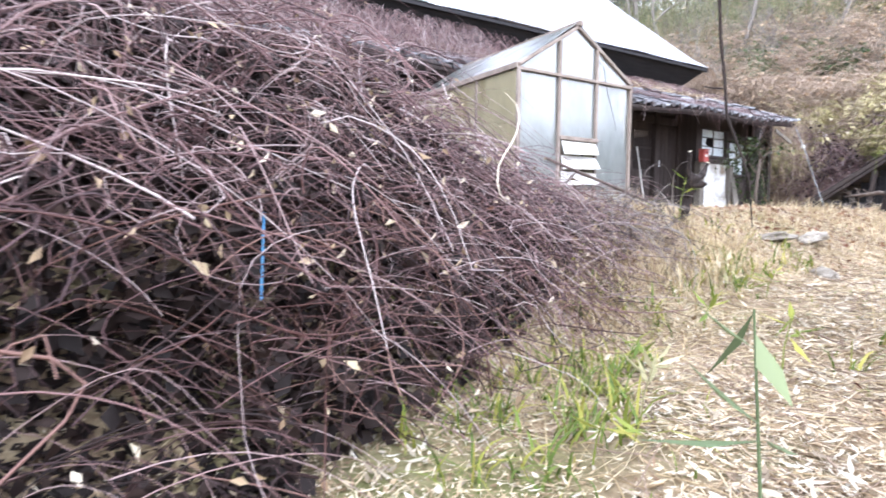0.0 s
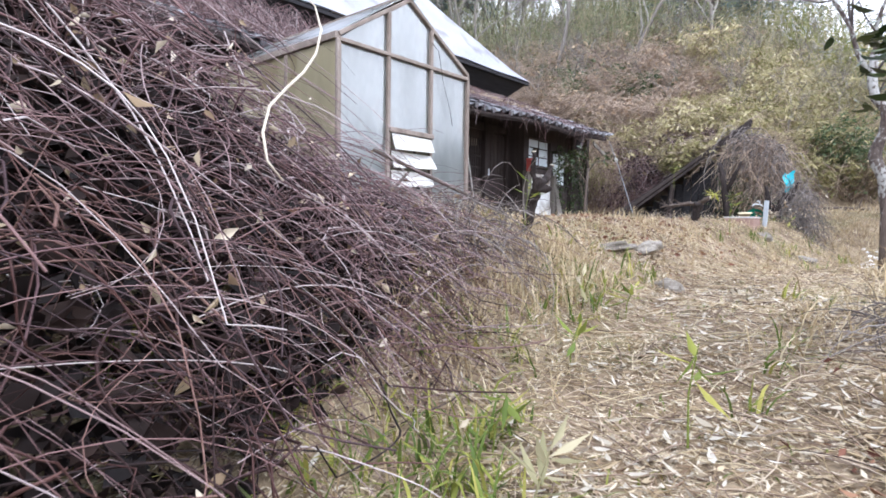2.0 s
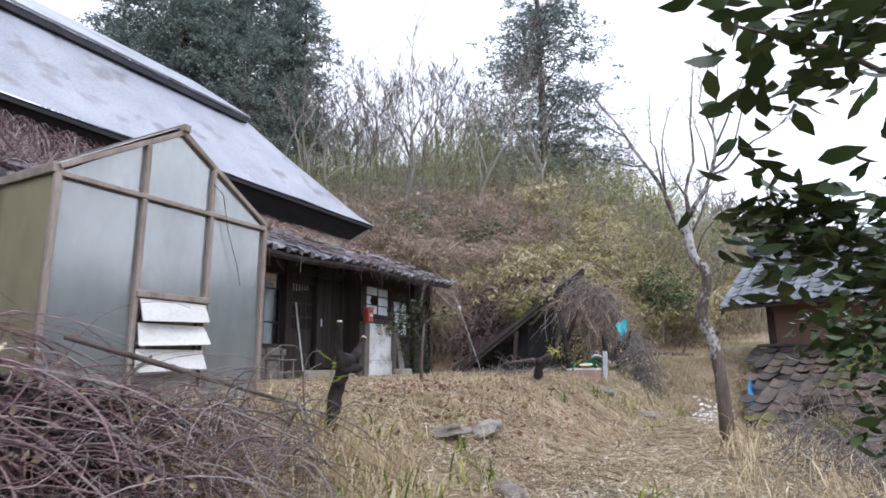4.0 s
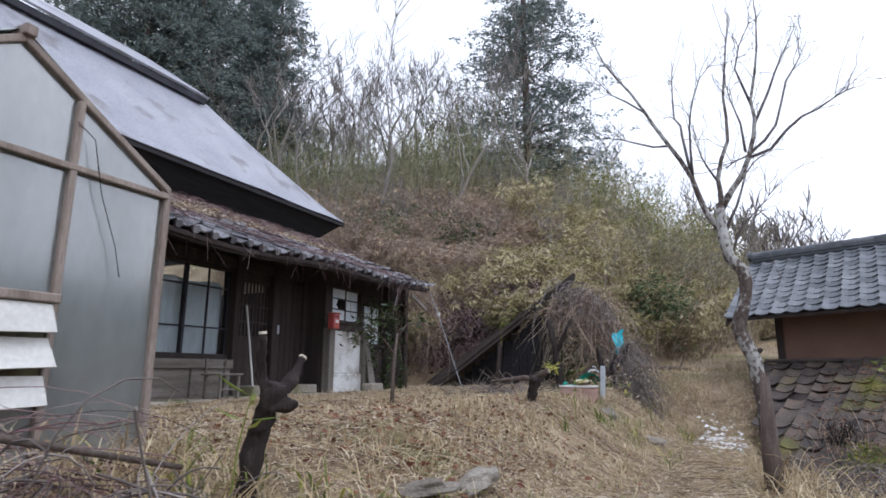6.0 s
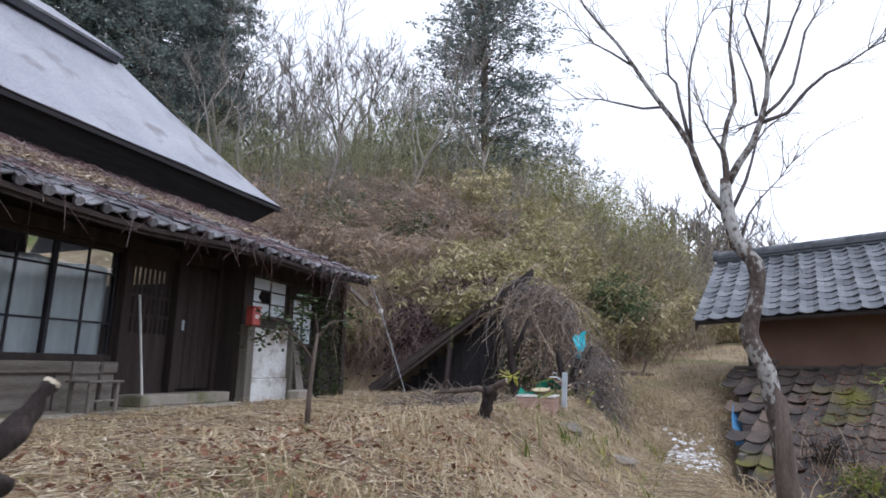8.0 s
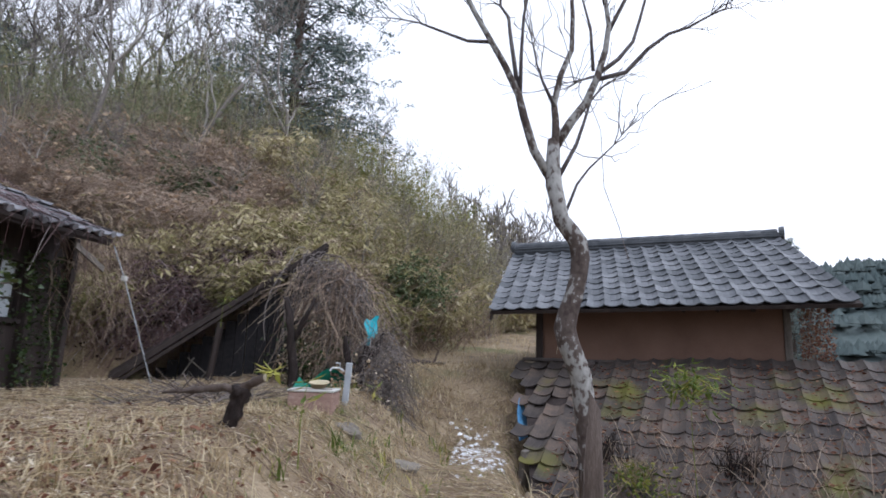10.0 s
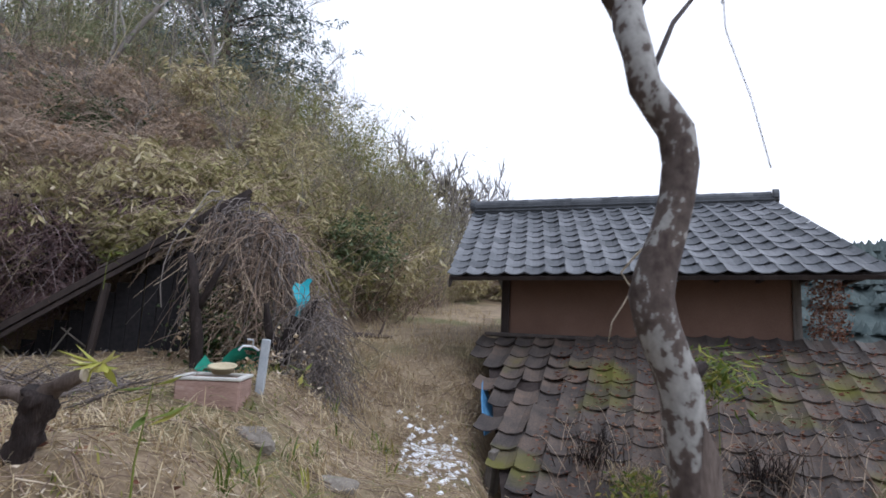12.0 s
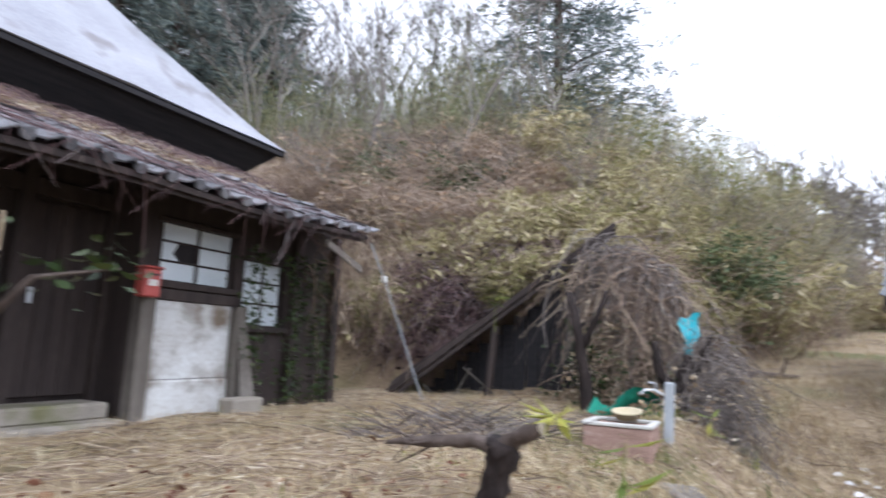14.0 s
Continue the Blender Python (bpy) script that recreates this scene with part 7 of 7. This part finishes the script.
while len(spots) < 120:
    x, y = rng.uniform(20, 44), rng.uniform(0.5, 24)
    y -= 0.1 * (x - 20) * (y < 6)
    if y < hill_foot(x) + 0.3 or (y > 9 and rng.uniform() < 0.5) or (x < 23 and y > 6):
        continue
    spots.append((x, y))
while len(spots) < 165:
    x = rng.uniform(22.5, 38)
    y = float(hill_foot(x)) + rng.uniform(0.1, 1.6)
    spots.append((x, y))
green_stands = []
for culms, leaves in stands[:2]:
    m = leaves.copy()
    m.materials.clear()
    m.materials.append(WOOD_GREEN)
    green_stands.append((culms, m))
for i in range(95):
    x, y = rng.uniform(23, 38), rng.uniform(7, 27)
    ob = thing("woodland_bamboo", "grey-green bamboo growing between the bare trees", "bamboo", (x, y, float(height(x, y))), group="woodland bamboo")
    ob.rotation_euler = (0, 0, rng.uniform(0, 6.28))
    ob.scale = (rng.uniform(0.6, 1.25),) * 3
    for nm, m in zip(("culm_growth", "leaves"), green_stands[i % 2]):
        c = new(nm, m)
        c.parent = ob
        tagged(c, kind="stuff")
for i, (x, y) in enumerate(spots):
    ob = thing("bamboo_stand", "fine yellow-green bamboo rising from hillside scrub", "bamboo", (x, y, float(height(x, y))), group="bamboo stands")
    ob.rotation_euler = (0, 0, rng.uniform(0, 6.28))
    ob.scale = (rng.uniform(0.5, 1.1) * (0.75 if x < 26 else 1.0),) * 3
    for nm, m in zip(("culm_growth", "leaves"), stands[i % 4]):
        c = new(nm, m)
        c.parent = ob
        tagged(c, kind="stuff")
# brown brush at the lane's edges
p = np.concatenate([tangle(420, (8.3, 0.55, 1.0), (1.7, 0.55, 0.3), (0.2, 0.9), (0.3, 0.9), rng, 7, 0.2), tangle(260, (4.0, 3.65, 1.45), (0.9, 0.5, 0.3), (0.2, 0.8), (0.3, 0.9), rng, 7, 0.2), tangle(200, (2.4, 0.15, 0.6), (0.9, 0.3, 0.16), (0.2, 0.8), (0.3, 0.8), rng, 7, 0.2), tangle(240, (5.2, 0.9, 0.95), (0.9, 0.3, 0.16), (0.2, 0.8), (0.3, 0.8), rng, 7, 0.2)])
p = p[far_from_walk(p[..., 0].ravel(), p[..., 1].ravel(), 0.5).reshape(p.shape[:2]).all(1)]
r = rng.uniform(0.002, 0.006, len(p))
stuff("roadside_brush", cane_arrays(p, r, r * 0.4, 4), TWIG_GREY, "dead grey-brown brush along the lane", "brush")
p = np.concatenate([tangle(190, (1.75, 0.1, 0.5), (0.55, 0.28, 0.16), (0.2, 0.9), (0.3, 0.8), rng, 7, 0.2), tangle(120, (3.1, 0.55, 0.65), (0.6, 0.25, 0.14), (0.2, 0.9), (0.3, 0.8), rng, 7, 0.2)])
p = p[far_from_walk(p[..., 0].ravel(), p[..., 1].ravel(), 0.45).reshape(p.shape[:2]).all(1)]
r = rng.uniform(0.0015, 0.004, len(p))
stuff("lane_brambles", cane_arrays(p, r, r * 0.4, 4), BRAMBLE_SHADE, "low dark brambles beside the lane", "brambles")
c = p[:, ::2].reshape(-1, 3)
L = rng.uniform(0.03, 0.08, len(c))
stuff("bramble_leaves", leaf_arrays(c, dirs(len(c), rng, 0.6), rng.normal(0, 1, (len(c), 3)), L, L * 0.5), RUST, "brown dead leaves caught in low brambles", "leaves")
# airy bamboo on the shoulder of the hill
for i, (x, y) in enumerate(((26.5, 3.2), (28.5, 2.6), (31, 2.4), (33.5, 2.2), (27.5, 4.4), (30, 4.0), (36, 1.8), (33, 7.5), (35, 6.0), (31.5, 6.2), (37, 5), (34, 5.0), (29, 5.6), (39.5, 5.5), (36, 12), (40, 14), (42, 11), (45, 16), (33, 14))):
    z = float(height(x, y))
    cs = np.stack([x + rng.normal(0, 0.7, 140), y + rng.normal(0, 0.7, 140), z + rng.uniform(0.6, 4.2, 140)], -1)
    ob = thing("bamboo_clump", "thin pale green bamboo on the hill shoulder", "bamboo", (x, y, z), group="bamboo clumps")
    for k in range(7):
        g = Geo()
        a = Vector((x + rng.normal(0, 0.5), y + rng.normal(0, 0.5), z - 0.2))
        g.tube((a, a + Vector((rng.normal(0, 0.3), rng.normal(0, 0.3), 2.6)), a + Vector((rng.normal(0, 0.8), rng.normal(0, 0.8), 4.6))), (0.02, 0.015, 0.004), 4)
        part("culm", g, GREEN, ob)
    me = array_mesh("leaves", *foliage(cs, 10, 0.22, (0.12, 0.26), (0.12, 0.2), rng, -0.4), GREEN if i % 2 else SASA)
    c = new("leaves", me)
    c.parent = ob
    c.matrix_parent_inverse = Matrix.Translation(ob.location).inverted()
    tagged(c, kind="stuff")


# ---- evergreen beside the lane, its branches over the path ----
def broad_leaves(centres, per, spread, rng, size=(0.05, 0.085)):
    c = np.repeat(centres, per, 0)
    c = c + rng.normal(0, 1, c.shape) * spread
    d = dirs(len(c), rng, 0.45)
    d[:, 2] -= 0.25
    s = np.cross(d, np.array([0, 0, 1.0])) + rng.normal(0, 0.5, (len(c), 3))
    L = rng.uniform(*size, len(c))
    return lens_arrays(c, d, s, L, L * 0.44, 0.12)


rng = np.random.default_rng(24)
camellia = thing("evergreen_tree", "dark glossy-leaved evergreen leaning over the lane", "tree", (4.6, -0.2, 0.5))
part("trunk", Geo().tube(((4.6, -0.2, 0.3), (4.5, -0.1, 1.2), (4.3, 0.2, 2.0), (4.2, 0.3, 2.9)), (0.05, 0.045, 0.035, 0.02), 8), BARK, camellia, "", True)
for pts, n in ((((4.3, 0.2, 2.2), (3.8, 0.5, 2.6), (3.4, 0.85, 2.68), (3.05, 1.08, 2.62)), 26), (((4.25, 0.25, 2.6), (3.8, 0.55, 2.85), (3.4, 0.8, 2.9)), 20), (((4.35, 0.1, 1.7), (4.1, 0.5, 2.1), (3.85, 0.85, 2.3), (3.7, 1.05, 2.3)), 44), (((4.45, 0.0, 1.3), (4.7, 0.35, 1.6), (4.95, 0.6, 1.95), (5.05, 0.7, 2.05)), 34), (((4.45, 0.0, 1.3), (4.7, 0.3, 1.5), (5.0, 0.6, 1.65)), 26), (((4.5, -0.1, 1.1), (4.8, 0.2, 1.25), (5.15, 0.55, 1.35)), 16)):
    part("limb", Geo().tube(pts, [0.013 - 0.009 * i / (len(pts) - 1) for i in range(len(pts))], 6), BARK, camellia, "", True)
    P = np.array(pts)[1:]
    k = rng.uniform(0.3, len(P) - 1.001, n)
    i = k.astype(int)
    cs = P[i] + (P[i + 1] - P[i]) * (k - i)[:, None]
    ob = new("leaves", array_mesh("leaves", *broad_leaves(cs, 6 if n < 30 else 9, np.array([0.12, 0.11, 0.09]), rng, (0.07, 0.115)), EVERGREEN))
    ob.parent = camellia
    ob.matrix_parent_inverse = Matrix.Translation(camellia.location).inverted()
    tagged(ob, kind="stuff")

# young evergreen in the yard
SH = Vector((-0.15, -0.1, 0))
shrub = thing("young_evergreen", "young evergreen with few glossy leaves in the yard", "shrub", (8.8, 5.14, 1.6))
part("trunk", Geo().tube(((8.8, 5.14, 1.5), (8.81, 5.14, 1.9), (8.83, 5.13, 2.2), (8.86, 5.12, 2.45)), (0.028, 0.022, 0.019, 0.014), 8), BARK, shrub, "", True)
for pts, n in ((((8.83, 5.13, 2.2), (8.72, 5.2, 2.36), (8.6, 5.3, 2.5), (8.45, 5.4, 2.6)), 12), (((8.86, 5.12, 2.45), (8.85, 5.15, 2.62), (8.7, 5.25, 2.7)), 10), (((8.86, 5.12, 2.4), (8.95, 5.05, 2.55), (9.15, 4.9, 2.6)), 5), (((8.6, 5.3, 2.5), (8.5, 5.4, 2.42), (8.4, 5.45, 2.36)), 7)):
    part("limb", Geo().tube(pts, [0.014 - 0.01 * i / (len(pts) - 1) for i in range(len(pts))], 6), BARK, shrub, "", True)
    P = np.array(pts)
    k = rng.uniform(1.0, len(P) - 1.001, n)
    i = k.astype(int)
    cs = P[i] + (P[i + 1] - P[i]) * (k - i)[:, None]
    ob = new("leaves", array_mesh("leaves", *broad_leaves(cs, 7, 0.06, rng, (0.05, 0.08)), EVERGREEN))
    ob.parent = shrub
    ob.matrix_parent_inverse = Matrix.Translation(shrub.location).inverted()
    tagged(ob, kind="stuff")


def bamboo_sprig(at, tall, n, mat, label, seed, lean=(0.1, 0.0), broad=0.17, spread=0.0):
    rng = np.random.default_rng(seed)
    ob = thing("bamboo_sprig", label, "bamboo", at)
    top = Vector(at) + Vector((lean[0], lean[1], tall))
    part("stem", Geo().tube((at, Vector(at).lerp(top, 0.5) + Vector((0, 0.02, 0)), top), (0.005, 0.004, 0.002), 6), mat, ob)
    cs = np.array(at) + (np.array(top) - np.array(at)) * rng.uniform(0.85 if spread else 0.6, 1.0, n)[:, None] + rng.normal(0, 1, (n, 3)) * spread * np.array([1, 1, 0.5])
    d = dirs(n, rng, 0.5) - np.array([0, 0, 2.0 * spread])
    L = rng.uniform(0.12, 0.24, n)
    c = new("leaves", array_mesh("leaves", *leaf_arrays(cs, d, np.cross(d, np.array([0, 0, 1.0])) + rng.normal(0, 0.2, (n, 3)), L, L * broad), mat))
    c.parent = ob
    c.matrix_parent_inverse = Matrix.Translation(ob.location).inverted()
    tagged(c, kind="stuff")


bamboo_sprig((10.4, 3.74, 2.0), 0.1, 14, YELLOW_LEAF, "yellow-green bamboo leaves caught on the stump", 7, (0.0, -0.06), 0.24)
bamboo_sprig((10.02, 3.35, 1.42), 0.62, 9, GREEN, "yellow-green bamboo sprig beside the stump", 1)
bamboo_sprig((5.0, 3.75, 1.45), 0.5, 6, GREEN, "green bamboo sprig before the stump", 2)
bamboo_sprig((0.83, 0.45, 0.5), 0.86, 6, SHRUB, "green bamboo shoot standing in the lane", 8, (-0.05, 0.08))
bamboo_sprig((3.0, 1.62, 0.6), 0.42, 7, GREEN, "green bamboo shoot beside the lane", 3)
for i, (x, y, k) in enumerate(((3.2, 1.9, 0.42), (2.5, 2.25, 0.3), (2.0, 1.75, 0.34), (1.55, 1.62, 0.3), (1.25, 1.35, 0.36), (3.6, 2.5, 0.3), (4.4, 2.9, 0.32), (4.6, 2.6, 0.26))):
    if far_from_walk(np.array([x]), np.array([y]), 0.3)[0]:
        bamboo_sprig((x, y, zz(x, y) - 0.02), k, 9, GREEN if i % 2 else HAZY_BAMBOO, "low bamboo-grass sprig at the edge of the lane", 20 + i, (0.05, -0.04))
stem = part("hanging_stem", Geo().tube(((0.70, 0.62, 2.75), (0.83, 0.67, 2.2), (0.91, 0.70, 1.9), (0.94, 0.705, 1.81), (0.96, 0.71, 1.74), (0.985, 0.69, 1.66), (1.0, 0.677, 1.6), (1.0, 0.667, 1.5)), (0.0045, 0.004, 0.0034, 0.0032, 0.003, 0.0026, 0.002, 0.001), 7), BARK_DARK, None, "", True)
tagged(stem, "thin dark stem hanging down over the lane", "branch")
part("twig", Geo().tube(((0.945, 0.705, 1.795), (0.935, 0.73, 1.80), (0.925, 0.745, 1.805)), (0.002, 0.0016, 0.001), 5), BARK_DARK, stem)
bamboo_sprig((14.3, 3.35, 1.25), 0.5, 8, GREEN, "bamboo sprig on the bank by the stump", 4)
bamboo_sprig((12.5, -0.52, 0.6), 1.55, 260, GREEN, "leafy green bamboo sprout growing through the shed roof", 5, (0.1, 0.0), 0.17, 0.17)
bamboo_sprig((15.6, 6.2, 2.6), 0.6, 10, GREEN, "yellow bamboo sprig above the fallen roof", 6)
n = 2000
ivy = np.array([tuple(hut(a, b, z)) for a, b, z in zip(rng.uniform(4.3, 4.75, n), rng.uniform(-0.5, 0.1, n), rng.uniform(2.3, 3.3, n))])
L = rng.uniform(0.02, 0.055, n)
stuff("dry_ivy", leaf_arrays(ivy, dirs(n, rng, 0.8) + np.array([0, 0, -0.6]), rng.normal(0, 1, (n, 3)), L, L * 0.6), RUST, "dry brown ivy hanging at the shed's corner", "ivy")
# weeds and dead stalks on the lower roof and along the lane's edge
rng = np.random.default_rng(25)
n = 700
u, s_ = rng.uniform(1.3, 6.5, n), rng.uniform(0.1, 2.6, n)
c0 = np.array([tuple(skirt(a, b)) for a, b in zip(u, s_)])
L = rng.uniform(0.15, 0.8, n)[:, None, None] * np.where(s_ < 1.9, 1.0, 0.3)[:, None, None]
d = dirs(n, rng, 0.0) * 0.6
d[:, 2] = 1
t = np.linspace(0, 1, 6)[None, :, None]
p = c0[:, None] + d[:, None] * L * t + np.array([0, 0, -1.0]) * L * 0.4 * t ** 3
stuff("roof_weeds", cane_arrays(p, rng.uniform(0.003, 0.007, n), np.full(n, 0.0015)), TWIG, "dead weeds growing between the roof tiles", "weeds")
cs = np.array([tuple(skirt(a, b, 0.06)) for a, b in zip(rng.uniform(1.0, 6, 4200), rng.uniform(0.1, 4.1, 4200))])
cs[:, 2] -= rng.uniform(0, 0.05, 4200)
L = rng.uniform(0.02, 0.09, 4200)
stuff("roof_leaves", leaf_arrays(cs, dirs(4200, rng, 0.2), rng.normal(0, 1, (4200, 3)), L, L * 0.35), RUST, "brown leaves lying on the mossy tiles", "leaf litter")
c = scatter(420, 8.6, 12.6, 0.0, 1.5, rng, 0.55)
a = rng.uniform(0, 2 * np.pi, len(c))
d = np.stack([np.cos(a) * 0.5, np.sin(a) * 0.5, rng.uniform(0.5, 1, len(c))], -1)
L = rng.uniform(0.3, 0.9, len(c))[:, None, None]
p = c[:, None] + d[:, None] * L * t + np.array([0, 0, -1.0]) * L * 0.45 * t ** 2.4
stuff("dead_stalks", cane_arrays(p, rng.uniform(0.004, 0.009, len(c)), np.full(len(c), 0.002)), STRAW, "pale dead stalks beside the lane", "stalks")

# far wooded ridge across the valley
g = Geo()
rng = np.random.default_rng(26)
nx, ny = 70, 12
for i in range(nx):
    a = radians(-75 + 62 * i / (nx - 1))
    for k in range(ny):
        d = 150 + 14 * k
        top = 39 - 14 * min(max((i - 45) / 15, 0), 1) + 3 * math.sin(i * 0.16 + 1) + 2 * math.sin(i * 0.43)
        g.v.append((d * math.cos(a), d * math.sin(a), -8 + (top + 8) * math.sin(math.pi * 0.5 * k / (ny - 1)) * (0.9 if i > 66 else 1) + rng.uniform(0, 2.2)))
g.f = [(i * ny + k, (i + 1) * ny + k, (i + 1) * ny + k + 1, i * ny + k + 1) for i in range(nx - 1) for k in range(ny - 1)]
tagged(part("backdrop", g, HAZE), "hazy wooded ridge across the valley", "hill", kind="structure")
crowns = Geo()
for _ in range(6500):
    i, k = int(rng.integers(0, 56)), int(rng.integers(0, ny))
    x, y, z = g.v[i * ny + k]
    x, y, h, w = x + rng.normal(0, 4), y + rng.normal(0, 4), rng.uniform(1.2, 3.0), rng.uniform(1.1, 2.1)
    ring = [(x + w * math.cos(b), y + w * math.sin(b), z - 0.5) for b in (0, 1.26, 2.51, 3.77, 5.03)]
    crowns.add(ring + [(x, y, z + h)], [(m, (m + 1) % 5, 5) for m in range(5)])
tagged(part("far_forest", crowns, HAZE), "far conifer forest covering the ridge", "forest", kind="stuff")

# dead dock stalks and a green weed on the shed's lower roof
rng = np.random.default_rng(61)
for cu, cn, n, tall, mat, label in ((1.7, 2.6, 90, 0.6, BARK_DARK, "dark dead weed stalks standing on the roof tiles"), (2.1, 2.9, 120, 0.4, STRAW, "bent dry grass growing on the roof tiles"), (3.3, 2.7, 110, 0.6, BARK_DARK, "dark dead weed stalks standing on the roof tiles")):
    at = np.array(tuple(skirt(cu, LS * (1 - cn / N1))))
    a = at + rng.normal(0, 1, (n, 3)) * np.array([0.13, 0.13, 0.02])
    d = dirs(n, rng, 0.0) * rng.uniform(0.05, 0.6, (n, 1))
    d[:, 2] = 1
    tt = np.linspace(0, 1, 6)[None, :, None]
    L = rng.uniform(0.3, 1.0, n)[:, None, None] * tall
    p = a[:, None] + d[:, None] * L * tt + np.array([0, 0, -1.0]) * L * 0.35 * tt ** 3 + rng.normal(0, 0.008, (n, 6, 3))
    m = array_mesh("roof_weed", *cane_arrays(p, rng.uniform(0.003, 0.007, n), np.full(n, 0.002), 4), mat)
    tagged(new("roof_weed", m), label, "weed", kind="stuff")
cs = np.array(tuple(skirt(2.2, 0.9, 0.08))) + rng.normal(0, 1, (40, 3)) * np.array([0.16, 0.16, 0.08])
tagged(new("roof_plant", array_mesh("roof_plant", *foliage(cs, 14, 0.06, (0.04, 0.1), (0.25, 0.45), rng), GREEN)), "low green plant growing on the roof tiles", "plant", kind="stuff")
